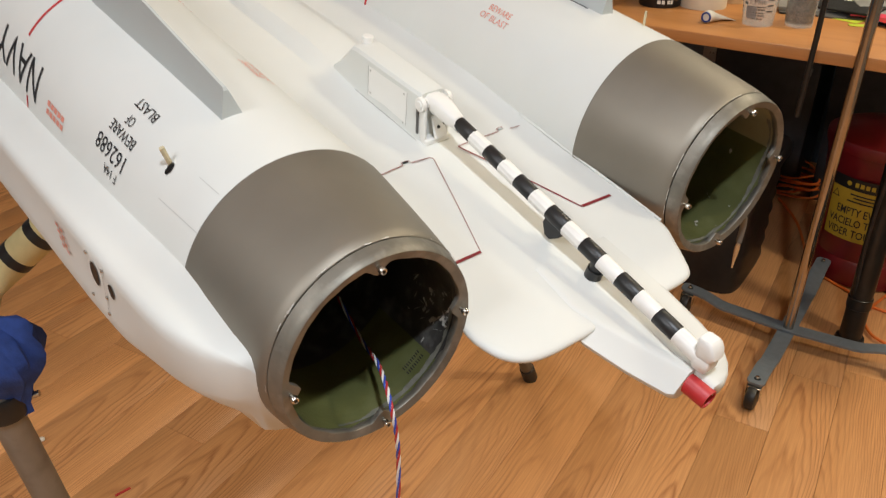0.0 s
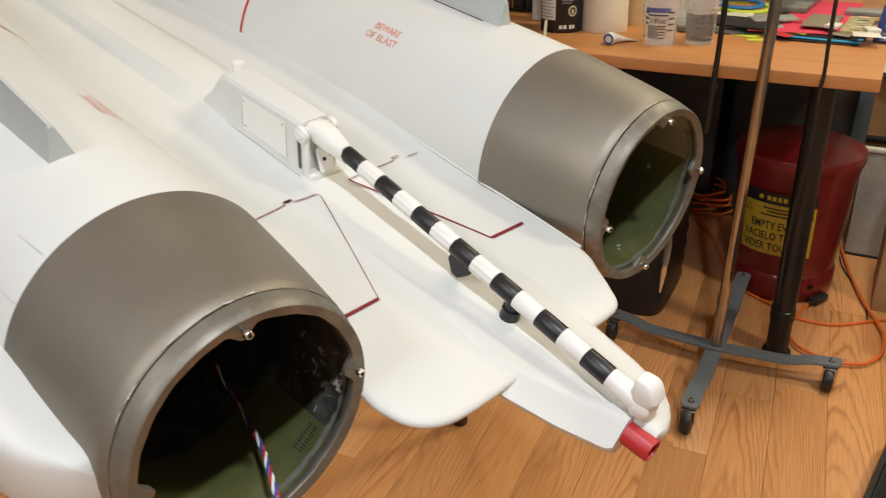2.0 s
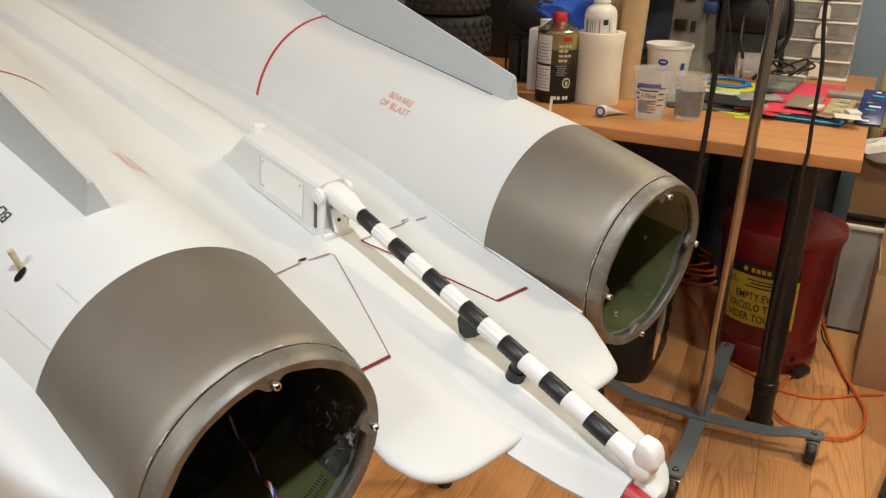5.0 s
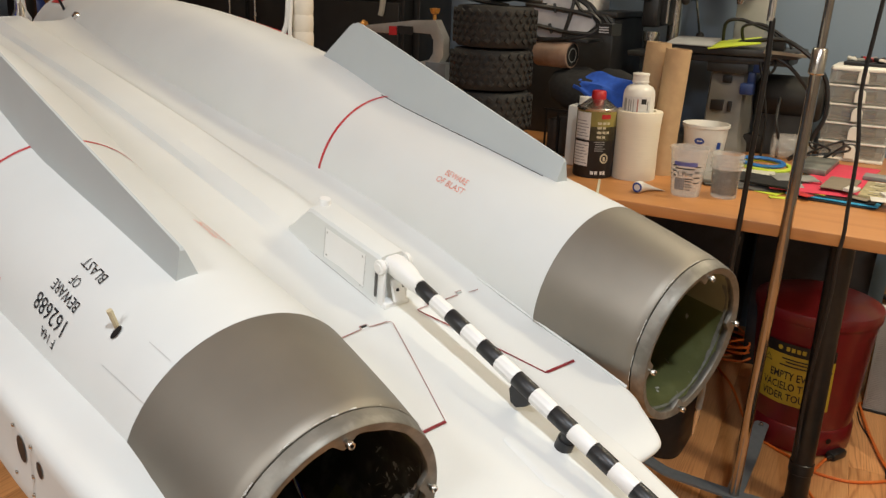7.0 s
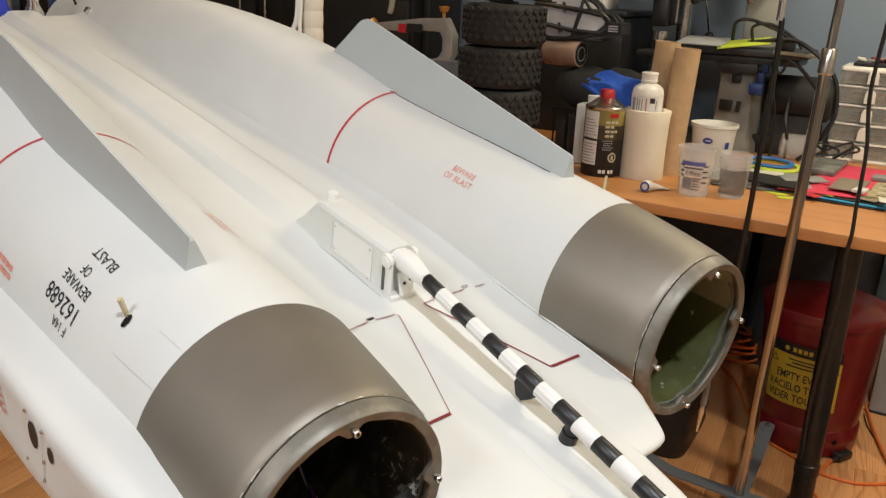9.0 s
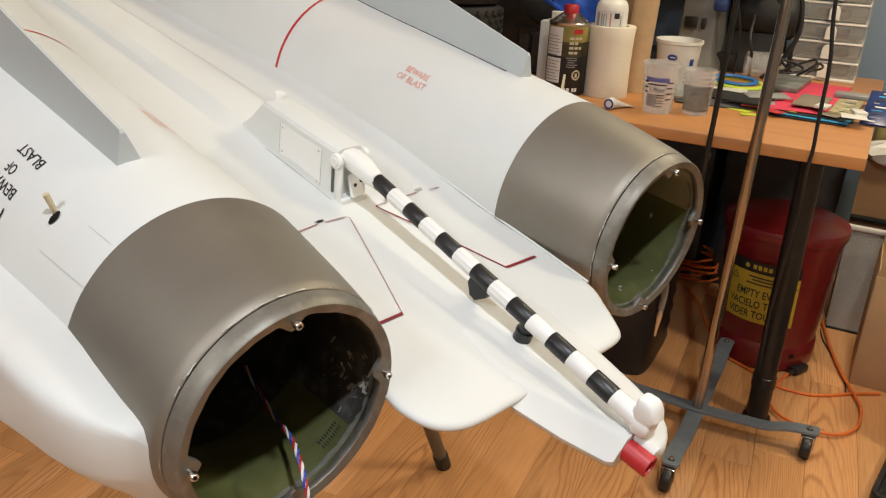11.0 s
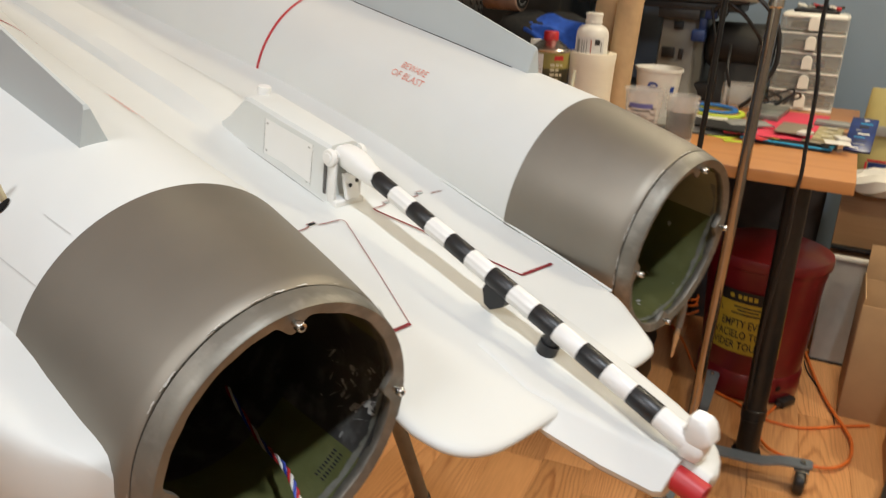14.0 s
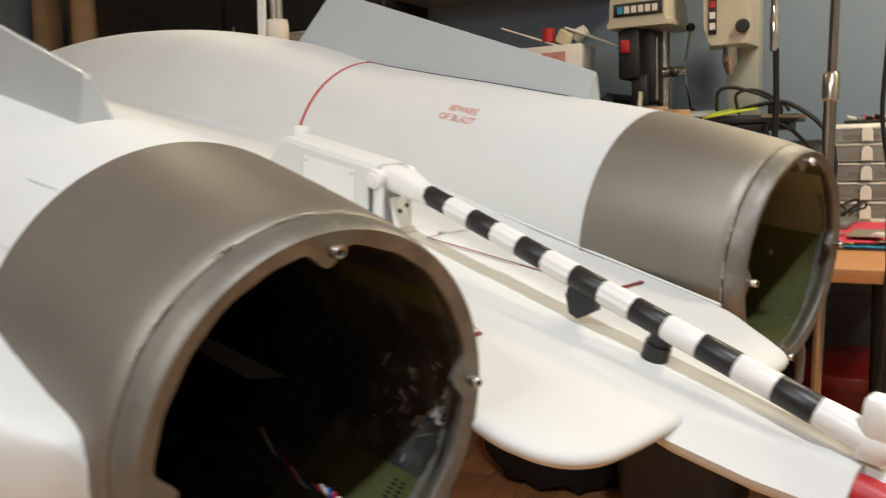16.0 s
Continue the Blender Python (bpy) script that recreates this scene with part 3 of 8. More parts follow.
# beaver tail: a blunt half with the dump pipe, a longer rounded half beside it
rings = []
for y, xo, xb, drop in ((0.02, -0.036, -0.046, 0.008), (-0.025, -0.0405, -0.049, 0.0085), (-0.047, -0.0345, -0.0485, 0.010), (-0.08, -0.0225, -0.0370, 0.0138), (-0.1090, -0.0115, -0.0255, 0.0150), (-0.1130, -0.0120, -0.0225, 0.0135)):
    z = deck_z(y) + 0.0018
    sink = min(max((-0.055 - y) / 0.06, 0), 1) * 0.004
    rings.append([Vector((x, y, h)) for x, h in ((0.002, z - sink), (xo * 0.5, z - sink * 0.6), (xo + 0.010, z + 0.0004), (xo + 0.006, z + 0.0006), (xo + 0.0030, z + 0.0002), (xo + 0.0006, z - 0.0012), (xo - 0.0012, z - 0.0034), (xb - 0.0004, z - drop + 0.001), (xb + 0.0004, z - drop - 0.002), (xb + 0.004, z - drop - 0.006), (0.002, z - drop - 0.006))])
part("tail_fairing", Geo().loft(rings), WHITE, jet, "white blunt tail fairing", angle=62)
rings = []
for y, xo, lo in ((0.02, 0.047, 0.010), (-0.03, 0.046, 0.010), (-0.048, 0.045, 0.012), (-0.085, 0.0405, 0.016), (-0.104, 0.0365, 0.018), (-0.114, 0.0325, 0.018), (-0.1215, 0.0265, 0.0165), (-0.1265, 0.020, 0.0145), (-0.1300, 0.012, 0.011)):
    z = deck_z(y) + 0.0014 + 0.0004 * min(max(-y - 0.02, 0) / 0.04, 1) - max(-0.12 - y, 0) * 0.1
    rings.append([Vector((x, y, h)) for x, h in ((-0.004, z - 0.004), (-0.002, z - 0.0006), (0.002, z), (xo - 0.005, z), (xo - 0.0015, z - 0.0015), (xo, z - 0.005), (xo - 0.001, z - lo + 0.003), (xo - 0.005, z - lo), (0.002, z - lo), (-0.004, z - lo + 0.004))])
part("tail_fairing", Geo().loft(rings), WHITE, jet, "white rounded tail fairing", angle=62)
part("dump_pipe", Geo().lathe([(0.0060, 0.002), (0.0064, 0.0), (0.0076, 0.0), (0.0079, 0.0008), (0.0079, 0.026), (0.0060, 0.026)], 32, pose(-0.0070, -0.1315, deck_z(-0.12) - 0.0100, -83), closed=True), RED, jet, "short red plastic pipe stub")

# arrestor hook housing
hz = deck_z


def housing_ring(y, top, half, foot=0.004):
    z = hz(y) - 0.003
    return [Vector((x, y, h)) for x, h in ((-half - foot, z), (-half - 0.0005, z + 0.005), (-half, z + 0.010), (-half + 0.0005, top - 0.004), (-half + 0.0025, top - 0.0010), (-half + 0.006, top), (half - 0.006, top), (half - 0.0025, top - 0.0010), (half - 0.0005, top - 0.004), (half, z + 0.010), (half + 0.0005, z + 0.005), (half + foot, z))]


house = part("hook_housing", Geo().loft([housing_ring(0.196, 0.0600, 0.0138, 0.001), housing_ring(0.2, 0.0610, 0.0144, 0.001), housing_ring(0.25, 0.0655, 0.0150, 0.0015), housing_ring(0.296, 0.0700, 0.0152, 0.0015), housing_ring(0.302, 0.0690, 0.0153, 0.0015), housing_ring(0.318, 0.0540, 0.0152, 0.0015), housing_ring(0.334, 0.0385, 0.0150, 0.001)]), WHITE, jet, "white box housing of the arrestor hook", angle=28)
door = [(0.2155, 0.0195, 0.01465), (0.2145, 0.0545, 0.0141), (0.2735, 0.0590, 0.0147), (0.2745, 0.0300, 0.0152)]
part("side_door", Geo().add([Vector((-x - 0.00012 * k, y, z)) for k in (0, 1) for y, z, x in door], [(4, 5, 6, 7), (0, 1, 5, 4), (1, 2, 6, 5), (2, 3, 7, 6), (3, 0, 4, 7)]), HOOKWHITE, house, "thin white access panel")
for y, z, x in ((0.2190, 0.0515, 0.0143), (0.2200, 0.0235, 0.0147), (0.2705, 0.0555, 0.0148), (0.2708, 0.0335, 0.0152)):
    part("screw", Geo().lathe([(0.0, 0.0004), (0.0009, 0.0003), (0.001, 0.0)], 8, pose(-x - 0.0002, y, z, 0, -90)), surface("dull_screw", (0.42, 0.40, 0.37), 0.5, 0.3), house)
GAPGREY = surface("shadow_gap_grey", (0.33, 0.32, 0.30), 0.7)
for (ya, za, xa), (yb, zb, xb) in ((door[0], door[1]), (door[2], door[3])):
    part("panel_gap", Geo().add([(-xa - 0.0003, ya, za), (-xa - 0.0003, ya + 0.0005, za), (-xb - 0.0003, yb + 0.0005, zb), (-xb - 0.0003, yb, zb)], [(0, 1, 2, 3)]), GAPGREY, house)
part("knob", Geo().lathe([(0.0054, -0.004), (0.0054, 0.0078), (0.0049, 0.0088), (0.0, 0.0091)], 20, pose(0.002, 0.300, 0.0672, 6)), HOOKWHITE, house, "round white knob")
g = Geo()
edge = [(0.197 + 0.135 * k / 12) for k in range(13)]
g.loft([[Vector((-0.0165 - d, y, hz(y) + 0.0004)) for y in edge] for d in (0.0, 0.0006)], cap=False, closed=False)
part("base_seam", g, GAPGREY, house)
# dark box in place of the shaded gap behind the cheek
part("slot", Geo().box((-0.0146, 0.1988, 0.0335), (0.0012, 0.0030, 0.0240), 0.0004), surface("slot_shade", (0.10, 0.095, 0.09), 0.7), house, "narrow gap with its shade painted dark")
# open end of the housing: side cheeks, foot and pivot boss
for s in (-1, 1):
    g = Geo().box((s * 0.0123, 0.1935, 0.0345), (0.0030, 0.0085, 0.0370), 0.001)
    part("cheek", g, HOOKWHITE, house)
    part("boss", Geo().lathe([(0.0, 0.003), (0.0035, 0.003), (0.0040, 0.0022), (0.0062, 0.0022), (0.0066, 0.0016), (0.0066, -0.0016), (0.0, -0.0016)], 24, pose(s * 0.0142, 0.1945, 0.0510, 0, s * 90)), HOOKWHITE, house)
part("foot", Geo().box((0, 0.1915, hz(0.19) + 0.0015), (0.027, 0.0115, 0.005), 0.001), HOOKWHITE, house)
part("inner_wall", Geo().box((0, 0.1985, 0.035), (0.022, 0.003, 0.040)), surface("dark_recess", (0.07, 0.065, 0.06), 0.7), house)
link = Geo().box((0.0015, 0.1880, 0.0285), (0.013, 0.0040, 0.0210), 0.0015, pose(0, 0, 0, -18))
for dx, dz in ((-0.0022, 0.0230), (-0.0010, 0.0300), (0.0040, 0.0335)):
    link.lathe([(0.0, -0.0004), (0.0016, -0.0004), (0.0016, 0.0), (0.0, 0.0)], 12, pose(dx, 0.1855 + (0.0285 - dz) * 0.33, dz, 72), m=1)
part("link", link, [HOOKWHITE, BLACKP], house, "small white link with two holes")

# arrestor hook
HOOK_A, HOOK_B = Vector((0, 0.1590, 0.0440)), Vector((0, -0.0911, -0.0180))
way = (HOOK_B - HOOK_A).normalized()
turnm = way.to_track_quat("Z", "Y").to_matrix().to_4x4()
span = (HOOK_B - HOOK_A).length


def along(s):
    return HOOK_A + (HOOK_B - HOOK_A) * s


rings = []
for y, z, half, tall in ((0.2000, 0.0510, 0.0086, 0.0045), (0.1965, 0.0512, 0.0090, 0.0074), (0.188, 0.0505, 0.0092, 0.0086), (0.178, 0.0490, 0.0090, 0.0088), (0.171, 0.0473, 0.0082, 0.0084), (0.164, 0.0452, 0.0068, 0.0070), (0.157, 0.0434, 0.0062, 0.0064)):
    rings.append([Vector((half * math.copysign(abs(math.cos(a)) ** 0.6, math.cos(a)), y + 0.25 * tall * math.sin(a), z + tall * math.copysign(abs(math.sin(a)) ** 0.7, math.sin(a)))) for a in [2 * math.pi * k / 24 for k in range(24)]])
hook = part("arrestor_hook", Geo().loft(rings), HOOKWHITE, jet, "black and white striped arrestor hook with white head", angle=50)
part("pivot_pin", Geo().lathe([(0.0, 0.0), (0.0048, 0.0), (0.0048, 0.021), (0.0, 0.021)], 20, pose(-0.0105, 0.1945, 0.0510, 0, 90)), HOOKWHITE, hook)
for k in range(13):
    a, h = along(k / 13), span / 13
    base = Matrix.Translation(a) @ turnm
    black = k % 2 == 0
    g = Geo()
    if black:
        r0, r1 = 0.0063 + 0.0006 * k / 13, 0.0063 + 0.0006 * (k + 1) / 13
        g.lathe([(0.004, 0), (r0 - 0.0002, 0), (r0, 0.0004), (r1, h - 0.0004), (r1 - 0.0002, h), (0.004, h)], 28, base, closed=True)
    else:
        seg = 48
        prof = [0.0064 + 0.0006 * k / 13 + (0.0003 * math.cos(10 * 2 * math.pi * i / seg) if k < 8 else 0.0) for i in range(seg)]
        g.loft([[base @ Vector((r * f * math.cos(2 * math.pi * i / seg), r * f * math.sin(2 * math.pi * i / seg), z)) for i, r in enumerate(prof)] for f, z in ((0.5, 0), (0.97, 0), (1, 0.0006), (1, h - 0.0006), (0.97, h), (0.5, h))], cap=False)
    part("band", g, BLACKP if black else HOOKWHITE, hook, "black painted band" if black else "ribbed white band")
# two dark lugs on the underside
for s, kind in ((0.500, 0), (0.688, 1)):
    at = Matrix.Translation(along(s)) @ turnm
    g = Geo()
    lat = Vector((-1, 0, 0))
    low = Vector((0, way.z, -way.y)).normalized()
    low = low if low.z < 0 else -low
    p = along(s)
    if kind == 0:
        for half in (0.0032,):
            poly = [(-0.0090, -0.002), (-0.0105, 0.011), (-0.005, 0.0200), (0.001, 0.0205), (0.0090, 0.012), (0.0090, -0.002)]
            pts = [p + way * a + low * b + lat * w for w in (-half, half) for a, b in poly]
            n = len(poly)
            g.add(pts, [list(range(n)), list(range(n, 2 * n))[::-1]] + [(i, n + i, n + (i + 1) % n, (i + 1) % n) for i in range(n)])
    else:
        g.tube([p - low * 0.002, p + low * 0.0100, p + low * 0.0100, p + low * 0.0195, p + low * 0.0200], [0.0058, 0.0058, 0.0070, 0.0070, 0.0055], 18)
    part("lug", g, BLACKP, hook, "black lug under the hook arm")
# white head: a stub and a knuckle that stands up from it
stub = Geo().tube([along(1.0), along(1.02), along(1.07), along(1.095), along(1.104)], [0.0069, 0.0072, 0.0075, 0.0071, 0.0046], 26)
part("hook_shank", stub, HOOKWHITE, hook)
rings = []
e = along(1.105) + Vector((0, 0, 0.0))
for up, fwd, a, b in ((x * 0.70 for x in q) for q in ((-0.0100, 0.0030, 0.0078, 0.0080), (-0.004, 0.0020, 0.0104, 0.0104), (0.002, 0.0012, 0.0106, 0.0104), (0.0062, 0.0004, 0.0092, 0.0092), (0.0090, -0.0006, 0.0098, 0.0106), (0.013, -0.0014, 0.0104, 0.0114), (0.020, -0.0002, 0.0108, 0.0110), (0.0262, 0.0014, 0.0102, 0.0094), (0.0290, 0.0024, 0.0088, 0.0076), (0.0298, 0.0026, 0.0076, 0.0064))):
    rings.append([Vector((a * math.copysign(abs(math.cos(t)) ** 0.38, math.cos(t)), e.y + fwd + b * math.copysign(abs(math.sin(t)) ** 0.42, math.sin(t)), e.z + up)) for t in [2 * math.pi * k / 24 for k in range(24)]])
part("hook_head", Geo().loft(rings), HOOKWHITE, hook, "rounded white hook head", angle=28)

# red-edged flap outlines on the tail deck
for line, w, m, lab in (
    ([(-0.0805, 0.1690), (-0.0500, 0.1715), (-0.0495, 0.1752), (-0.0420, 0.1752), (-0.0415, 0.1712), (-0.0229, 0.1700)], 0.0010, "thin", ""),
    (smooth_line([(-0.0229, 0.1700), (-0.0205, 0.1670), (-0.0230, 0.1590), (-0.0420, 0.1050), (-0.0601, 0.0555)], 4), 0.0006, "thin", ""),
    ([(-0.0601, 0.0555), (-0.0965, 0.0555)], 0.0028, "thick", ""),
    ([(0.0119, 0.1718), (0.0245, 0.1722), (0.0250, 0.1762), (0.0310, 0.1762), (0.0315, 0.1722), (0.0610, 0.1726), (0.0615, 0.1768), (0.0690, 0.1768)], 0.0009, "thin", ""),
    ([(0.0740, 0.1712), (0.0855, 0.1705)], 0.0008, "thin", ""),
    (smooth_line([(0.0119, 0.1718), (0.0128, 0.1660), (0.0230, 0.1400), (0.0400, 0.0960), (0.0542, 0.0562)], 4), 0.0017, "thick", ""),
    ([(0.0542, 0.0562), (0.0885, 0.0548)], 0.0028, "thick", ""),
):
    pts = [(p[0], p[1]) for p in line]
    part("panel_line", ribbon(pts, w, 0.0019 if pts[0][1] < 0.113 else 0.0013), DARKRED if m == "thick" else DULLRED, jet, "dark red painted panel edge")
g = Geo()
for x, y in ((-0.0455, 0.1742), (0.0652, 0.1752), (0.0280, 0.1748)):
    g = Geo().box((x, y, deck_z(y) + 0.0012), (0.0052, 0.0022, 0.0009), 0.0002)
    part("hinge", g, BLACKP if x < 0 else GREYFIN, jet)
# raised seam along the nacelle beside the tail deck
part("seam", Geo().tube([(0.0985, 0.185, deck_z(0.185) + 0.002), (0.1000, 0.118, deck_z(0.118) + 0.0015), (0.1035, 0.06, deck_z(0.06) + 0.001), (0.1045, 0.01, deck_z(0.01) + 0.0008)], 0.0012, 6), WHITE, jet)

# painted rings, words and numbers
for side, y0, t0, t1 in ((1, 0.443, -1.74, 1.2), (-1, 0.437, -1.5, 0.872), (-1, 0.409, 1.33, 1.45)):
    g = Geo()
    steps = 48
    g.loft([[nacelle_point(side, y, t0 + (t1 - t0) * k / steps, 0.0004) for k in range(steps + 1)] for y in (y0 - 0.0017, y0 + 0.0017)], cap=False, closed=False)
    part("red_ring", g, REDLINE, jet, "thin red painted ring")
for text, y, turn, h, w in (("F 14A", 0.2348, 1.163, 0.0070, 0.022), ("162688", 0.2425, 1.0145, 0.0125, 0.048), ("BEWARE", 0.2398, 0.832, 0.0080, 0.040), ("OF", 0.2411, 0.708, 0.0080, 0.011), ("BLAST", 0.2352, 0.552, 0.0080, 0.032)):
    part("lettering", lettering(text, h, on_nacelle(-1, y, turn, 1, 1), w), INK, jet, "black stencilled lettering")
part("lettering", lettering("NAVY", 0.032, on_nacelle(-1, 0.437, 1.135, 1, 1), 0.103), INK, jet, "large black stencilled word")
for text, y, turn, w in (("BEWARE", 0.2600, -0.648, 0.0330), ("OF BLAST", 0.2608, -0.7600, 0.0420)):
    part("lettering", lettering(text, 0.0068, on_nacelle(1, y, turn, -1, 1), w * 0.92), PALERED, jet, "faded red stencilled lettering")
for text, y, turn, w in (("BEWARE", 0.2580, -0.560, 0.0330), ("OF BLAST", 0.2588, -0.6700, 0.0420)):
    part("lettering", lettering(text, 0.0074, on_nacelle(-1, y, turn, 1, 1), w), PALERED, jet, "faded red stencilled lettering")
for dt in (0.0, 0.075):
    place = on_nacelle(-1, 0.3437, 1.165 + dt, 1, 1)
    g = Geo()
    for k in range(5):
        x = -0.018 + k * 0.0075
        g.add([place(x, -0.0022), place(x + 0.0058, -0.0022), place(x + 0.0058, 0.0022), place(x, 0.0022)], [(0, 1, 2, 3)])
    part("lettering", g, PALERED, jet, "faded red unreadable marking")
spx = -0.3137
g = Geo()
for k in range(4):
    for j in range(2):
        y, z = 0.254 - 0.010 * j - 0.002 * k, 0.012 - 0.0055 * k
        g.add([(spx - 0.0006, y, z), (spx - 0.0006, y - 0.007, z), (spx - 0.0006, y - 0.007, z - 0.003), (spx - 0.0006, y, z - 0.003)], [(0, 1, 2, 3)])
part("lettering", g, PALERED, jet, "faded red unreadable marking")
# wooden peg in its hole on the nacelle
p = nacelle_point(-1, 0.1765, 0.725, 0.0)
nrm = (nacelle_point(-1, 0.1765, 0.725, 1.0) - p).normalized()
part("peg_hole", Geo().lathe([(0.0, 0.0005), (0.0042, 0.0005)], 18, Matrix.Translation(p + Vector((-0.001, -0.004, -0.001))) @ nrm.to_track_quat("Z", "Y").to_matrix().to_4x4() @ Matrix.Diagonal((0.75, 1.2, 1, 1))), BLACKP, jet, "dark ragged hole")
part("peg", Geo().tube([p - nrm * 0.003, p + Vector((-0.003, 0.000, 0.0140))], [0.0018, 0.0020], 8), surface("pale_wood_peg", (0.55, 0.47, 0.30), 0.6), jet, "pale wooden peg")
p = nacelle_point(1, 0.150, 0.35, 0.0)
part("peg", Geo().tube([p, p + Vector((0.0, 0.0, 0.014))], [0.0014, 0.0012], 8), surface("pale_wood_pin", (0.55, 0.47, 0.30), 0.6), jet)

# twisted three-colour wire hanging out of the nozzle
core = smooth_line([(-0.148, 0.125, -0.056), (-0.160, 0.075, -0.058), (-0.176, 0.030, -0.0400), (-0.187, 0.005, -0.0335), (-0.1925, -0.010, -0.042), (-0.1915, -0.0150, -0.066), (-0.1895, -0.015, -0.10), (-0.1900, -0.015, -0.17), (-0.192, -0.011, -0.26), (-0.196, -0.005, -0.36)], 14)
wire = part("servo_wire", Geo().tube(core, 0.0007, 6), HOOKWHITE, jet, "twisted red, white and blue servo wire")
WIREBLUE = surface("blue_wire", (0.03, 0.07, 0.42), 0.4)
for k, m in enumerate((HOOKWHITE, RED, WIREBLUE)):
    pts = []
    for i, q in enumerate(core):
        d = (core[min(i + 1, len(core) - 1)] - core[max(i - 1, 0)]).normalized()
        a = Vector((1, 0, 0))
        a = (a - d * a.dot(d)).normalized()
        b = d.cross(a)
        t = i * 0.55 + k * 2 * math.pi / 3
        pts.append(q + 0.0010 * (math.cos(t) * a + math.sin(t) * b))
    part("strand", Geo().tube(pts, 0.0008, 6), m, wire)

# chipped paint flakes along the nozzle seams and pale scuffs inside the ducts
FLAKE = surface("pale_paint_flake", (0.50, 0.48, 0.43), 0.6, vary=0.1, scale=300)
SCUFF = surface("pale_resin_scuff", (0.36, 0.36, 0.34), 0.5, vary=0.6, scale=160, bump=0.4, bump_scale=200)
chips = random.Random(77)
for side in (-1, 1):
    for k in range(26):
        a = chips.uniform(-1.9, 1.9)
        y = 0.0154 + chips.uniform(-0.0004, 0.0006)
        r = 0.0775
        w, h = chips.uniform(0.002, 0.010) / r / 2, chips.uniform(0.0003, 0.0009)
        n = 7
        top = [Vector((side * HALF + (r + 0.0002) * math.sin(a + w * (2 * i / n - 1)), y + h * chips.uniform(0.2, 1.0), (r + 0.0002) * math.cos(a + w * (2 * i / n - 1)))) for i in range(n + 1)]
        low = [Vector((p.x, y - h * chips.uniform(0.0, 0.8), p.z)) for p in top]
        part("paint_chip", Geo().add(top + low, [(i, i + 1, n + 2 + i, n + 1 + i) for i in range(n)]), FLAKE, jet)
    for k in range(52 if side < 0 else 8):
        a = chips.gauss(1.80, 0.17) if side < 0 else chips.uniform(1.2, 4.2)
        y0, r = 0.014 + 0.045 * chips.random() ** 1.8, 0.0668
        length, wide = 0.0015 + 0.0065 * chips.random() ** 2, (0.0034 if k % 7 == 0 else chips.choice((0.0003, 0.0006, 0.0014, 0.0020))) / r
        lean = chips.uniform(-14, 22)
        n = 8
        rows = [[], []]
        for i in range(n + 1):
            y = y0 + length * i / n
            rr = (0.0682 + (0.0712 - 0.0682) * min(max((y - 0.009) / 0.051, 0), 1) + (0.001 * min(max((y - 0.06) / 0.05, 0), 1))) - 0.0004
            for s in (0, 1):
                aa = a + lean * (y - y0) + (s - 0.5) * 2 * wide * chips.uniform(0.2, 1.0) * math.sin(math.pi * (i + 0.3) / (n + 0.6))
                rows[s].append(Vector((side * HALF + rr * math.sin(aa), y, rr * math.cos(aa))))
        part("scuff", Geo().loft(rows, cap=False, closed=False), SCUFF, jet)

# resin bead along the mouth of each duct, and print on the green lining
BEAD = surface("grey_resin_bead", (0.15, 0.15, 0.125), 0.5, vary=0.3, scale=120, bump=0.4, bump_scale=300)
for side in (-1, 1):
    steps, rows = 90, [[], []]
    wide = 0.003
    for k in range(steps + 1):
        a = radians(55 + 150 * k / steps) * (1 if side < 0 else 1)
        wide = min(max(wide + chips.uniform(-0.0010, 0.0010), 0.0004), 0.0035)
        for row, y in zip(rows, (0.0125, 0.0135 + wide)):
            rr = 0.0682 + 0.003 * max(y - 0.009, 0) / 0.051 - 0.0005
            row.append(Vector((side * HALF + rr * math.sin(a), y, rr * math.cos(a))))
    part("resin_bead", Geo().loft(rows, cap=False, closed=False), BEAD, jet, "ragged grey resin edge")
g = Geo()
for k in range(9):
    for j in range(2):
        a0, y0 = radians(133 + 1.7 * k), 0.022 + 0.0052 * j
        pts = []
        for da, dy in ((0, 0), (0.013, 0), (0.013, 0.0030), (0, 0.0030)):
            rr = 0.0682 + 0.003 * (y0 + dy - 0.009) / 0.051 - 0.0004
            pts.append((-HALF + rr * math.sin(a0 + da), y0 + dy, rr * math.cos(a0 + da)))
        g.add(pts, [(0, 1, 2, 3)])
part("print_bars", g, INK, jet, "dark unreadable print on the lining")
strap = part("strap", Geo().tube(smooth_line([(0.258, 0.040, -0.030), (0.276, 0.034, -0.062), (0.284, 0.028, -0.090), (0.283, 0.026, -0.118)], 6), [0.0018] * 6 + [0.0024] * 6 + [0.0032] * 7, 10), surface("dull_silver_strap", (0.20, 0.195, 0.18), 0.45, 0.3), jet, "hanging grey strap with a metal clip")
part("clip", Geo().tube([(0.283, 0.026, -0.118), (0.2825, 0.0255, -0.126), (0.282, 0.025, -0.142), (0.2815, 0.0245, -0.150)], [0.0020, 0.0030, 0.0016, 0.0010], 10), STEEL, strap, "small metal clip")
for (ya, ta), (yb, tb) in (((0.166, 0.968), (0.1135, 0.935)), ((0.1435, 0.626), (0.1180, 0.614))):
    rows = [[nacelle_point(-1, ya + (yb - ya) * k / 8, ta + (tb - ta) * k / 8 + d, 0.0004) for k in range(9)] for d in (-0.003, 0.003)]
    part("skin_seam", Geo().loft(rows, cap=False, closed=False), surface("pale_seam", (0.52, 0.52, 0.50), 0.5), jet)

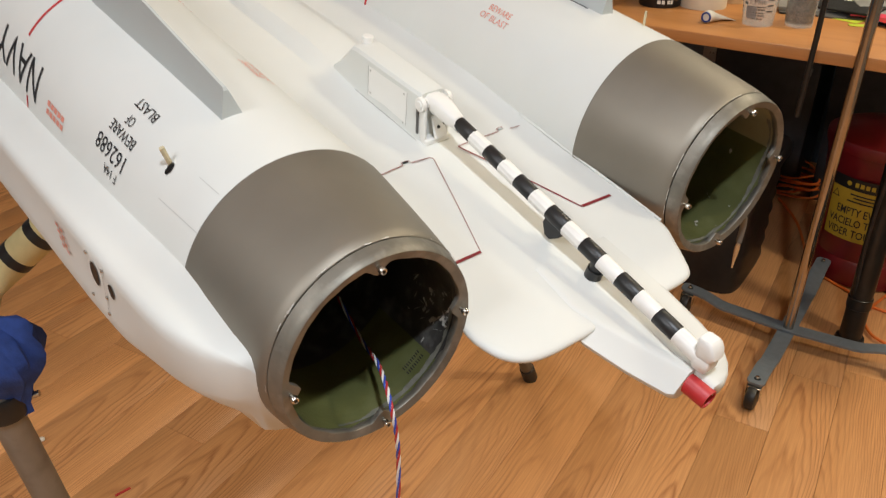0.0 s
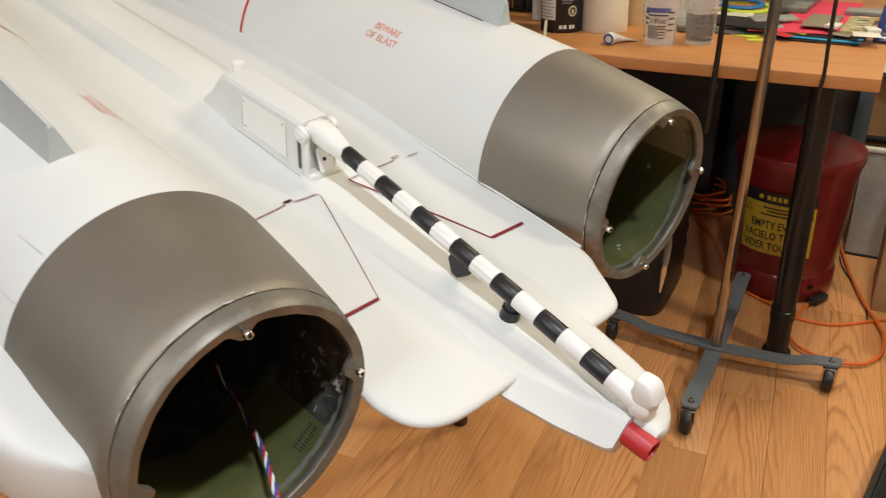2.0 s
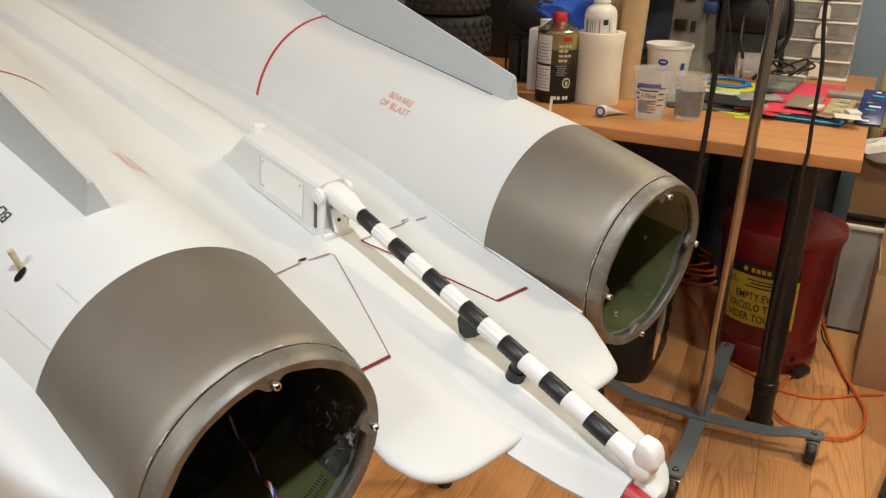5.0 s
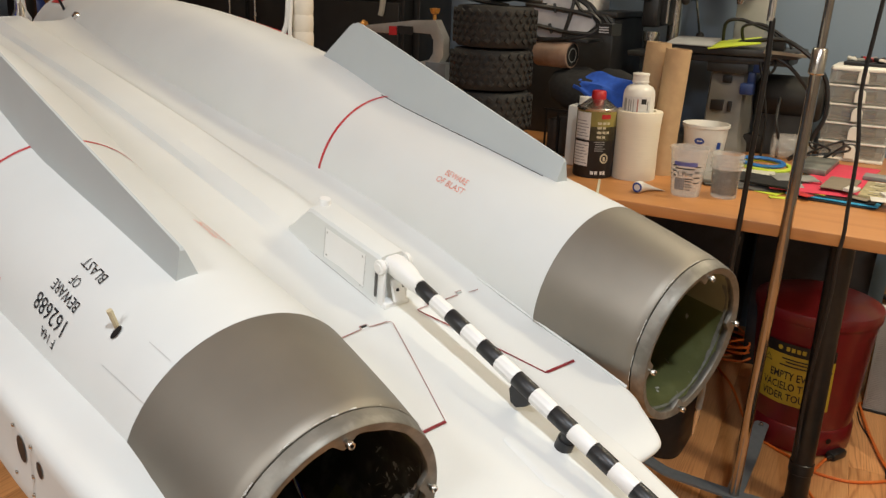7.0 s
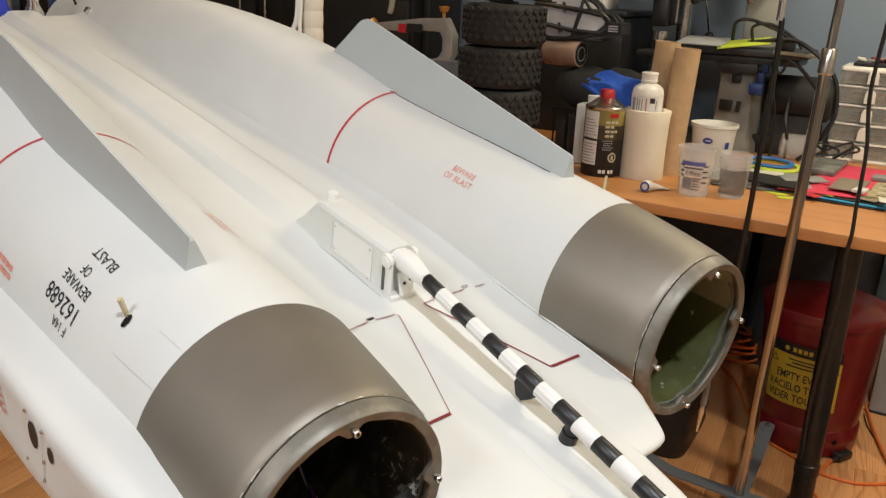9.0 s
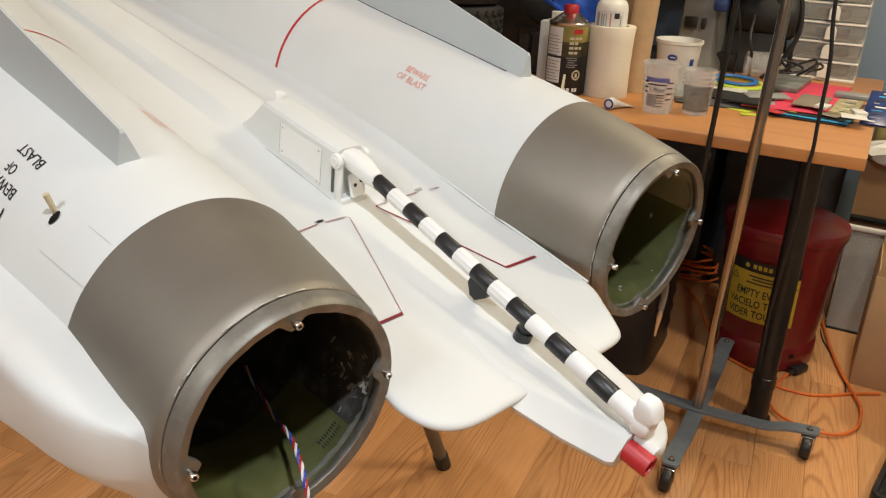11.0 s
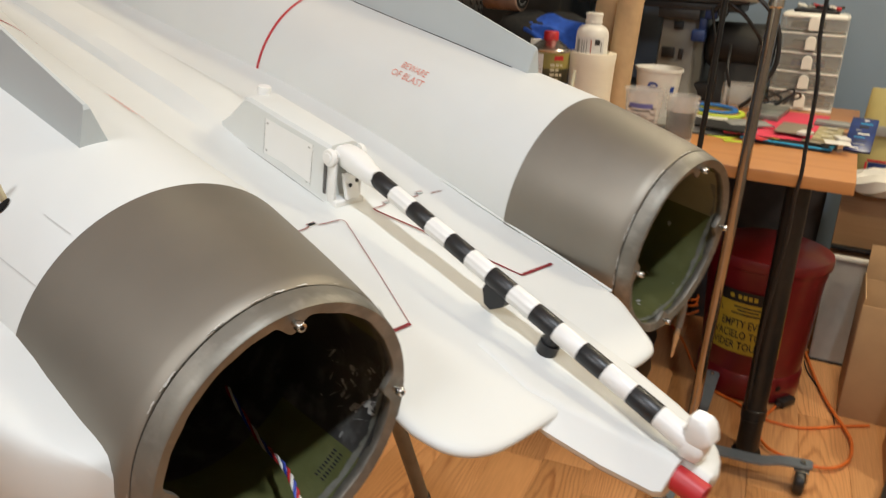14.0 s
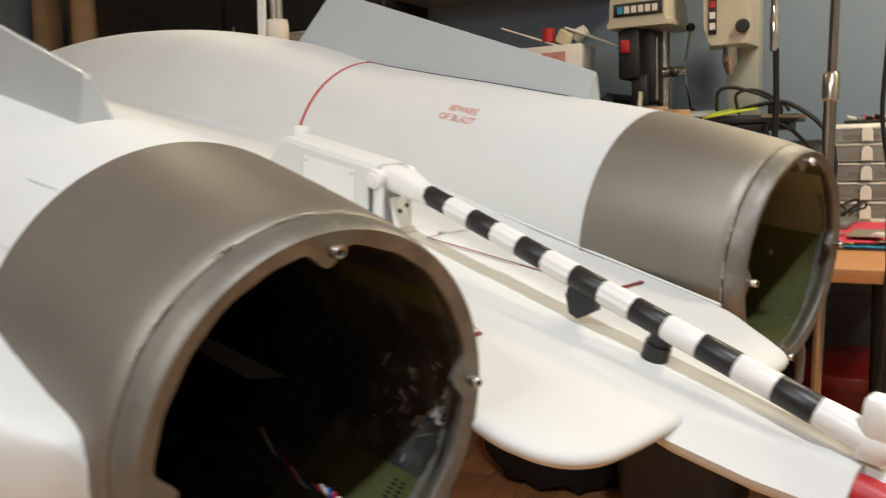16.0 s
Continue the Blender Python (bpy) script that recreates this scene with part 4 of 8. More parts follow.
# fittings at the far end of the belly
g = Geo().loft([[nacelle_point(1, y, -0.62 + 0.30 * k / 10, 0.0008) for k in range(11)] for y in (1.30, 1.345)], cap=False, closed=False)
part("intake_tape", g, REDLINE, jet, "strip of red tape on the intake lip")
BLUECLAMP = surface("blue_plastic_clamp", (0.02, 0.04, 0.42), 0.35, vary=0.1, scale=40)
for x, m in ((-0.075, BLUECLAMP), (-0.045, STEEL), (-0.018, BLUECLAMP), (0.030, CHROME)):
    z = deck_z(1.19)
    part("clamp", Geo().lathe([(0.0, -0.03), (0.012, -0.03), (0.016, 0.0), (0.009, 0.014), (0.008, 0.034), (0.012, 0.038), (0.0, 0.042)], 16, pose(x, 1.20, z + 0.004)), m, jet, "blue plastic clamp" if m == BLUECLAMP else "shiny metal fitting")
part("bleed_line", Geo().tube(smooth_line([(0.030, 1.195, deck_z(1.19) + 0.035), (0.060, 1.215, deck_z(1.19) + 0.055), (0.095, 1.24, deck_z(1.19) + 0.045), (0.118, 1.25, deck_z(1.19) + 0.005), (0.120, 1.25, deck_z(1.19) - 0.03)], 8), 0.0022, 8), BLACKP, jet, "thin black hose")
part("drain_plug", Geo().lathe([(0.0, 0.006), (0.006, 0.005), (0.007, 0.0), (0.0, -0.002)], 14, Matrix.Translation(nacelle_point(1, 1.17, -0.86)) @ pose(0, 0, 0, 0, -50)), CHROME, jet, "small chrome plug")

# back of the airframe, facing the floor
g = Geo().loft([[Vector((x, y, -0.050 + 0.02 * (abs(x) / 0.15) ** 2)) for x in (-0.15, -0.10, -0.05, 0, 0.05, 0.10, 0.15)] for y in (0.13, 0.5, 0.9, 1.19)], cap=False, closed=False)
part("back_panel", g, WHITE, jet)

# ---- the workbench and what stands on it ----
TOP = 0.75
bench = thing("workbench", "orange beech laminate workbench with round black metal legs", "workbench", room(-0.8, 2.56, 0))
part("top", Geo().box((0, 0, TOP - 0.0145), (1.66, 1.14, 0.029), 0.003), BENCHWOOD, bench)
for u in (-0.72, 0.72):
    for v in (-0.47, 0.47):
        g = Geo().lathe([(0.034, 0), (0.036, 0.003), (0.034, 0.010), (0.0275, 0.013), (0.0275, 0.10), (0.0300, 0.102), (0.0300, 0.13), (0.0275, 0.132), (0.0275, TOP - 0.040), (0.05, TOP - 0.038), (0.05, TOP - 0.0295)], 28, pose(u, v, 0))
        part("leg", g, BLACKMETAL, bench, "round black metal leg")

REDCAN = surface("dark_red_enamel", (0.155, 0.008, 0.012), 0.34, 0.0, vary=0.10, scale=22, gloss=0.3, stain=0.25, stain_colour=(0.12, 0.01, 0.012), stain_scale=6)
YELLOW = surface("yellow_label", (0.46, 0.33, 0.03), 0.5, vary=0.06, scale=40)
WHITEPL = surface("white_plastic", (0.76, 0.74, 0.69), 0.35, vary=0.03, scale=30)
TUBECARD = surface("tan_cardboard_tube", (0.50, 0.34, 0.19), 0.75, vary=0.06, scale=40, bump=0.1, bump_scale=150)
PAPER = surface("cream_masking_paper", (0.78, 0.71, 0.58), 0.7, vary=0.03, scale=30, stretch=(1, 1, 20))
RUBBER = surface("black_tyre_rubber", (0.018, 0.017, 0.016), 0.75, vary=0.3, scale=60, bump=0.5, bump_scale=150, stain=0.35, stain_colour=(0.040, 0.034, 0.028), stain_scale=20)
BLACKPL = surface("black_plastic", (0.015, 0.015, 0.016), 0.42, vary=0.2, scale=50)
BLACKCLOTH = surface("black_fabric", (0.014, 0.014, 0.015), 0.9, vary=0.3, scale=80, bump=0.6, bump_scale=250)
BLUECLOTH = surface("bright_blue_cloth", (0.02, 0.09, 0.48), 0.85, vary=0.15, scale=60, bump=0.5, bump_scale=400)
NAVYCLOTH = surface("dark_blue_cloth", (0.018, 0.05, 0.22), 0.85, vary=0.2, scale=60, bump=0.5, bump_scale=400)
MACHINE = surface("grey_machine_enamel", (0.38, 0.38, 0.35), 0.42, vary=0.06, scale=12, stain=0.25, stain_colour=(0.22, 0.21, 0.19), stain_scale=9)
CREAMM = surface("cream_machine_enamel", (0.52, 0.48, 0.38), 0.42, vary=0.05, scale=12, stain=0.2, stain_colour=(0.34, 0.30, 0.22), stain_scale=9)
CASTIRON = surface("dark_cast_iron", (0.05, 0.05, 0.05), 0.45, 0.5, vary=0.2, scale=30)
ORANGE = surface("orange_cord_rubber", (0.72, 0.17, 0.03), 0.5, vary=0.08, scale=60)
CYANP = surface("blue_paper", (0.03, 0.30, 0.55), 0.6, vary=0.05, scale=30)
PINKP = surface("pink_red_paper", (0.68, 0.05, 0.10), 0.6, vary=0.06, scale=20)
LIMEP = surface("lime_plastic", (0.55, 0.68, 0.06), 0.5, vary=0.05, scale=20)
TAUPEP = surface("taupe_card", (0.24, 0.20, 0.15), 0.7, vary=0.06, scale=30)
GREYP = surface("grey_sheet", (0.28, 0.28, 0.27), 0.6, vary=0.08, scale=20)
DARKBLUEP = surface("navy_print", (0.015, 0.03, 0.13), 0.3, vary=0.3, scale=60)
BLUEP = surface("deep_blue_print", (0.02, 0.06, 0.30), 0.4, vary=0.1, scale=30)


def clear(name, colour, rough=0.1, alpha=0.25):
    """Thin clear plastic: part see-through, part milky."""
    m = bpy.data.materials.new(name)
    m.use_nodes = True
    nt = m.node_tree
    b = nt.nodes["Principled BSDF"]
    b.inputs["Base Color"].default_value = (*colour, 1)
    b.inputs["Roughness"].default_value = rough
    tr = nt.nodes.new("ShaderNodeBsdfTransparent")
    mix = nt.nodes.new("ShaderNodeMixShader")
    noise_t = nt.nodes.new("ShaderNodeTexNoise")
    noise_t.inputs["Scale"].default_value = 60
    mr = nt.nodes.new("ShaderNodeMapRange")
    mr.inputs["To Min"].default_value, mr.inputs["To Max"].default_value = alpha * 0.8, alpha * 1.2
    nt.links.new(noise_t.outputs["Fac"], mr.inputs["Value"])
    nt.links.new(mr.outputs[0], mix.inputs["Fac"])
    nt.links.new(tr.outputs[0], mix.inputs[1])
    nt.links.new(b.outputs[0], mix.inputs[2])
    nt.links.new(mix.outputs[0], nt.nodes["Material Output"].inputs["Surface"])
    return m


CLEARPL = clear("clear_plastic", (0.75, 0.74, 0.72), 0.15, 0.32)


def wrap(radius, turn0, z0, lift=0.0008, slope=0.0):
    """Lays letters or labels round an upright cylinder that faces -v at turn 0."""

    def place(x, z):
        r = radius + lift + slope * (z0 + z)
        a = -math.pi / 2 + turn0 + x / r
        return Vector((r * math.cos(a), r * math.sin(a), z0 + z))

    return place


def curved_plate(place, w, h, n=10, skew=0.0):
    g = Geo()
    rows = [[place(-w / 2 + w * k / n, -h / 2 + h * j) for k in range(n + 1)] for j in (0, 1)]
    return g.loft(rows, cap=False, closed=False)


# oily waste can
can = thing("oily_waste_can", "dark red steel oily waste can with yellow warning label", "waste can", room(-0.132, 2.50) @ Matrix.Scale(1.07, 4))
slope = 0.06
part("body", Geo().lathe([(0.120, 0.0), (0.134, 0.006), (0.137, 0.03), (0.137, 0.070), (0.131, 0.078), (0.132, 0.085), (0.149, 0.340), (0.152, 0.348), (0.152, 0.385), (0.0, 0.385)], 56), REDCAN, can)
part("lid", Geo().lathe([(0.153, 0.368), (0.158, 0.370), (0.1595, 0.376), (0.1595, 0.394), (0.1575, 0.399), (0.150, 0.403), (0.120, 0.414), (0.06, 0.422), (0.0, 0.425)], 56), REDCAN, can, "domed red steel lid")
for k in range(3):
    part("vent_hole", Geo().lathe([(0.0, 0.0), (0.008, 0.0)], 14, pose(0, 0, 0, 0, 0, -40 + 80 * k) @ pose(0.0, -0.1375, 0.05, 90)), BLACKP, can)
lab = wrap(0.1300, -0.12, 0.224, 0.0012, 0.066)
tag = part("warning_label", curved_plate(lab, 0.186, 0.172, 16), YELLOW, can, "yellow and black safety label")
lab2 = wrap(0.1300, -0.12, 0.224, 0.0020, 0.066)
up = lambda dz: (lambda x, z: lab2(x, z + dz))
part("black_header", curved_plate(up(0.073), 0.186, 0.032, 16), BLACKP, tag)
for dz, text, w in ((-0.002, "EMPTY EVERY", 0.132), (-0.033, "VACIELO TODAS", 0.168), (-0.064, "VIDER TOUS LES", 0.164)):
    part("lettering", lettering(text, 0.022, up(dz), w, 0.012), INK, tag, "bold black capitals")
for dz, w, x0 in ((0.045, 0.075, 0.0), (0.036, 0.055, 0.0), (0.026, 0.085, 0.0)):
    part("lettering", curved_plate(up(dz), w, 0.004), INK, tag, "small unreadable line of print")
for s in (-1, 1):
    pl = lambda x, z, s=s: lab2(x + s * 0.078, z + 0.036)
    g = Geo().add([pl(-0.012, -0.010), pl(0.012, -0.010), pl(0, 0.011), pl(-0.0085, -0.0078), pl(0.0085, -0.0078), pl(0, 0.0075)], [(0, 1, 4, 3), (1, 2, 5, 4), (2, 0, 3, 5)])
    part("warning_sign", g, INK, tag)
part("header_mark", Geo().add([lab2(-0.046 + 0.0065 * math.cos(k * math.pi / 8), 0.073 + 0.0065 * math.sin(k * math.pi / 8)) + Vector((0, -0.0006, 0)) for k in range(16)], [list(range(16))]), YELLOW, tag)
for k in range(4):
    x = -0.030 + 0.0135 * k
    pl = lambda a, z: lab2(a, z + 0.073) + Vector((0, -0.0006, 0))
    part("header_mark", Geo().add([pl(x, -0.006), pl(x + 0.0095, -0.006), pl(x + 0.0095, 0.006), pl(x, 0.006)], [(0, 1, 2, 3)]), YELLOW, tag)

# rolling stand with cross base
stand = thing("rolling_stand", "chrome telescopic pole on a grey cross base with black castors", "rolling stand", room(-0.215, 1.970))
LEAN = pose(0, 0, 0, 0, 1.4, 0)
part("pole", Geo().lathe([(0.0125, 0.050), (0.0125, 1.105), (0.0, 1.105)], 24), DARKCHROME, stand, "thick chrome lower pole", at=LEAN)
part("collar", Geo().lathe([(0.0135, 1.09), (0.0165, 1.093), (0.0165, 1.142), (0.0135, 1.146), (0.0, 1.146)], 24), STEEL, stand, "brushed steel clamp collar", at=LEAN)
part("upper_pole", Geo().lathe([(0.0090, 1.146), (0.0090, 2.25), (0.0, 2.25)], 20), DARKCHROME, stand, "thin chrome upper pole", at=LEAN)
for length, z, mid, sweep, turn in ((0.575, 0.051, 0.0, 0.030, 0), (0.705, 0.044, 0.0525, 0.0, 90)):
    rise = 0.064 - z
    g = Geo()
    rings = []
    for f, h in ((-0.5, 1.0), (-0.485, 1.0), (-0.41, 1.0), (-0.375, 0.85), (-0.31, 0.12), (-0.28, 0.0), (-0.05, 0.0), (0.05, 0.0), (0.28, 0.0), (0.31, 0.12), (0.375, 0.85), (0.41, 1.0), (0.485, 1.0), (0.5, 1.0)):
        w = 0.020 if abs(f) < 0.49 else 0.013
        rings.append([Vector((mid + f * length, y + 4 * sweep * f * f, z + h * rise + t)) for y, t in ((-w, -0.003), (w, -0.003), (w, 0.003), (-w, 0.003))])
    g.loft(rings)
    arm = part("base_arm", g, GREYMETAL, stand, "bent blue-grey steel arm", at=pose(0, 0, 0, 0, 0, turn))
    for s in (-1, 1):
        x = mid + s * (length / 2 - 0.022)
        here = pose(0, 0, 0, 0, 0, turn) @ pose(x, sweep * 0.85, 0, 0, 0, -turn)
        c = part("castor", Geo().lathe([(0.0, -0.012), (0.009, -0.013), (0.022, -0.012), (0.027, -0.010), (0.0285, -0.006), (0.0285, 0.006), (0.027, 0.010), (0.022, 0.012), (0.009, 0.013), (0.0, 0.012)], 30, pose(0, -0.024, 0.0285, 0, 90)), BLACKPL, stand, "black rubber castor wheel", at=here)
        fork = Geo()
        for e in (-1, 1):
            fork.box((e * 0.0155, -0.017, 0.040), (0.0018, 0.018, 0.034), 0.0006)
        fork.box((0, -0.008, 0.0560), (0.033, 0.036, 0.0025), 0.0006)
        part("fork", fork.lathe([(0.0, 0.0555), (0.019, 0.0555), (0.0205, 0.0575), (0.016, 0.0595), (0.0, 0.0600)], 20), STEEL, c)
        part("axle_nut", Geo().lathe([(0.0, 0.010), (0.004, 0.0095), (0.0052, 0.007), (0.0052, 0.003), (0.0075, 0.003), (0.0075, -0.004)], 12, pose(0, 0, 0.064)), STEEL, c)

# second, thin black pole stand behind the jet
rod = thing("boom_stand", "thin black pole clamped to the bench edge with chrome joint", "pole stand", room(-0.295, 1.97))
part("pole", Geo().tube([(-0.006, 0, 0.60), (0.0, 0, 0.78), (0.006, 0, 1.10), (0.004, 0, 1.20)], 0.0062, 12), BLACKMETAL, rod)
part("joint", Geo().lathe([(0.0085, 1.195), (0.0085, 1.26), (0.007, 1.265), (0.007, 1.30), (0.0, 1.30)], 14), CHROME, rod, "chrome joint")
part("grip", Geo().lathe([(0.0, 1.297), (0.012, 1.298), (0.014, 1.31), (0.022, 1.312), (0.022, 1.342), (0.013, 1.346), (0.014, 1.365), (0.024, 1.385), (0.027, 1.43), (0.018, 1.47), (0.012, 1.55), (0.0, 1.552)], 18), BLACKPL, rod, "black plastic grip")
part("clamp", Geo().box((-0.003, 0.009, 0.700), (0.012, 0.020, 0.020), 0.002).box((-0.002, 0.022, 0.700), (0.010, 0.020, 0.009), 0.002), BLACKMETAL, rod)

# cable that hangs past the bench's front edge
pts = smooth_line([(0.004, 0.02, 1.7), (0.0, 0.0, 1.40), (-0.012, 0.0, 1.20), (-0.018, 0.0, 1.06), (-0.004, 0.0, 0.94), (-0.002, -0.002, 0.82), (0.0, -0.004, 0.76), (-0.004, 0.0, 0.70), (-0.004, 0.02, 0.60), (-0.02, 0.08, 0.30), (-0.01, 0.12, 0.012)], 8)
solid("power_cable", Geo().tube(pts, 0.0042, 8), BLACKPL, "black power cable hanging over the bench edge", "cable", room(-0.078, 1.968))

# things on the bench, from the jet's side to the right
thin = thing("solvent_can", "black round solvent can with olive top and red cap", "can", room(-0.750, 2.23, TOP))
part("body", Geo().lathe([(0.053, 0.0), (0.055, 0.003), (0.055, 0.112), (0.0, 0.112)], 36), BLACKP, thin, "black printed lower body")
part("middle_band", Geo().lathe([(0.0552, 0.104), (0.0552, 0.142), (0.0, 0.142)], 36), surface("dark_olive_print", (0.055, 0.047, 0.020), 0.36, vary=0.8, scale=30), thin, "dark olive printed band")
part("upper_band", Geo().lathe([(0.0550, 0.142), (0.0551, 0.185), (0.0545, 0.189), (0.0, 0.189)], 36), surface("olive_gold_print", (0.26, 0.22, 0.06), 0.36, vary=0.35, scale=14), thin, "olive gold printed band")
part("shoulder", Geo().lathe([(0.0560, 0.183), (0.0566, 0.188), (0.0545, 0.191), (0.050, 0.192), (0.024, 0.212), (0.0, 0.213)], 36), STEEL, thin, "steel cone shoulder")
part("cap", Geo().lathe([(0.0195, 0.210), (0.0200, 0.213), (0.0195, 0.231), (0.017, 0.234), (0.0, 0.234)], 24), RED, thin, "red plastic cap")
PRINTW = surface("white_print", (0.74, 0.73, 0.70), 0.5, vary=0.06, scale=140)
PRINTG = surface("grey_fine_print", (0.30, 0.30, 0.30), 0.5, vary=0.3, scale=260)
PRINTC = surface("cream_print", (0.55, 0.50, 0.36), 0.5, vary=0.1, scale=200)
part("front_label", curved_plate(wrap(0.055, -0.42, 0.142), 0.052, 0.074), PRINTW, thin, "white printed label")
part("front_label", curved_plate(wrap(0.055, -0.42, 0.066), 0.052, 0.066), PRINTW, thin, "white printed label")
part("red_mark", curved_plate(wrap(0.055, 0.80, 0.170, 0.001), 0.026, 0.012), RED, thin)
for k in range(4):
    for x, w in ((-0.012, 0.012), (0.001, 0.009), (0.012, 0.008))[: 3 - k % 2]:
        part("print_line", curved_plate(wrap(0.055, 0.72 + x / 0.055, 0.152 - 0.0125 * k, 0.001), w, 0.0065), PRINTC, thin)
for k in range(5):
    part("print_line", curved_plate(wrap(0.055, 0.55 + 0.05 * (k % 2), 0.101 - 0.006 * k, 0.001), 0.030 - 0.005 * (k % 3), 0.0022), PRINTG, thin)
part("print_ring", Geo().add([wrap(0.055, 0.86, 0.056, 0.001)(r * math.cos(q * math.pi / 12), 1.1 * r * math.sin(q * math.pi / 12)) for r in (0.0085, 0.0125) for q in range(24)], [(q, (q + 1) % 24, 24 + (q + 1) % 24, 24 + q) for q in range(24)]), PRINTC, thin)
part("print_mark", curved_plate(wrap(0.055, 0.86, 0.055, 0.001), 0.007, 0.011), PRINTC, thin)
for x, w in ((-0.016, 0.009), (-0.005, 0.008), (0.009, 0.007), (0.0175, 0.007)):
    part("print_line", curved_plate(wrap(0.055, 0.60 + x / 0.055, 0.016, 0.001), w, 0.0095), PRINTW, thin)
for k in range(15):
    z = 0.050 + 0.0082 * k
    if k != 7:
        part("print_line", curved_plate(wrap(0.055, -0.42 - 0.03 * (k % 3), z - 0.009, 0.0014), 0.046 - 0.005 * (k % 3), 0.0022), PRINTG, thin)
thin2 = thing("tall_can", "pale silver can with a white cap", "can", room(-0.826, 2.34, TOP))
part("body", Geo().box((0, 0, 0.088), (0.085, 0.060, 0.176), 0.006), surface("pale_tin", (0.66, 0.66, 0.64), 0.4, 0.0, vary=0.08, scale=20), thin2)
part("cap", Geo().lathe([(0.019, 0.176), (0.019, 0.20), (0.0, 0.202)], 20), WHITEPL, thin2)

roll = thing("paper_roll", "thick cream roll of masking paper standing on end", "paper roll", room(-0.647, 2.275, TOP))
part("roll", Geo().lathe([(0.0450, 0.186), (0.0450, 0.0), (0.0600, 0.0), (0.0607, 0.002), (0.0595, 0.08), (0.0612, 0.15), (0.0640, 0.184), (0.0630, 0.186)], 44, closed=True), PAPER, roll)
bot = thing("white_bottle", "white plastic bottle with printed label standing in the paper roll", "bottle", room(-0.652, 2.275, TOP))
part("body", Geo().lathe([(0.039, 0.0), (0.0425, 0.004), (0.0425, 0.228), (0.0405, 0.240), (0.035, 0.249), (0.026, 0.254), (0.0205, 0.257), (0.0200, 0.262), (0.0, 0.262)], 32), WHITEPL, bot)
part("cap", Geo().lathe([(0.0200, 0.260), (0.0228, 0.261), (0.0228, 0.265), (0.0215, 0.266), (0.0215, 0.279), (0.0228, 0.280), (0.0228, 0.284), (0.021, 0.286), (0.0, 0.286)], 24), WHITEPL, bot)
part("front_label", curved_plate(wrap(0.0425, 0.10, 0.203), 0.084, 0.046, 16), surface("off_white_label", (0.66, 0.65, 0.64), 0.5, vary=0.06, scale=90), bot, "white paper label")
for x, w, h, m in ((-0.030, 0.010, 0.036, GREYP), (-0.018, 0.003, 0.034, GREYP), (-0.012, 0.003, 0.030, PRINTG), (-0.005, 0.002, 0.034, GREYP), (0.006, 0.0035, 0.036, surface("faded_red_print", (0.48, 0.22, 0.18), 0.5)), (0.033, 0.003, 0.026, GREYP)):
    part("print_line", curved_plate(wrap(0.0425, 0.10 + x / 0.0425, 0.202, 0.0014), w, h, 4), m, bot)
part("print_mark", curved_plate(wrap(0.0425, 0.62, 0.214, 0.0014), 0.014, 0.014), INK, bot)

for u, v, h, tilt in ((-0.599, 2.37, 0.350, 2.6), (-0.671, 2.42, 0.362, 2.8)):
    solid("cardboard_tube", Geo().lathe([(0.031, 0.0), (0.035, 0.0), (0.035, h), (0.031, h)], 30, closed=True), TUBECARD, "tall tan cardboard tube standing on the bench", "tube", room(u, v, TOP) @ pose(0, 0, 0, 0, tilt, 0), group="cardboard tubes")

tub = thing("plastic_tub", "white plastic food tub with blue print", "tub", room(-0.503, 2.46, TOP) @ Matrix.Scale(1.05, 4))
part("tub", Geo().lathe([(0.045, 0.0), (0.047, 0.002), (0.059, 0.128), (0.063, 0.130), (0.063, 0.138), (0.060, 0.138), (0.055, 0.120), (0.044, 0.006), (0.0, 0.006)], 40), WHITEPL, tub)
g = Geo().add([wrap(0.0470, -0.02, 0.096, 0.0012, 0.0952)(0.0135 * math.cos(k * math.pi / 12), 0.0085 * math.sin(k * math.pi / 12)) for k in range(24)], [list(range(24))])
part("blue_mark", g, BLUEP, tub)
part("blue_mark", curved_plate(wrap(0.0470, 0.95, 0.085, 0.0012, 0.0952), 0.013, 0.018), BLUEP, tub)
part("print_mark", curved_plate(wrap(0.0470, 0.0, 0.0965, 0.0018, 0.0952), 0.014, 0.003), WHITEPL, tub)
for x, w in ((-0.25, 0.012), (0.10, 0.010), (0.35, 0.009)):
    part("print_mark", curved_plate(wrap(0.0470, x, 0.076, 0.0012, 0.0952), w, 0.003), PRINTG, tub)


def mixing_cup(u, v, r0, r1, h, label, nested=0):
    c = thing("mixing_cup", label, "cup", room(u, v, TOP), group="clear mixing cups")
    part("cup", Geo().lathe([(r0 - 0.001, 0.002), (r0, 0.0), (r1, h - 0.008), (r1 + 0.003, h - 0.007), (r1 + 0.003, h), (r1 - 0.001, h), (r0 - 0.001, 0.003), (0.0, 0.003)], 36), CLEARPL, c)
    for k in range(nested):
        part("nested_rim", Geo().lathe([(r1 + 0.001, h - 0.018 - 0.010 * k), (r1 + 0.0035, h - 0.017 - 0.010 * k), (r1 + 0.0035, h - 0.013 - 0.010 * k), (r1 + 0.001, h - 0.012 - 0.010 * k)], 36, closed=True), CLEARPL, c)
    sl = (r1 - r0) / h
    return c, sl


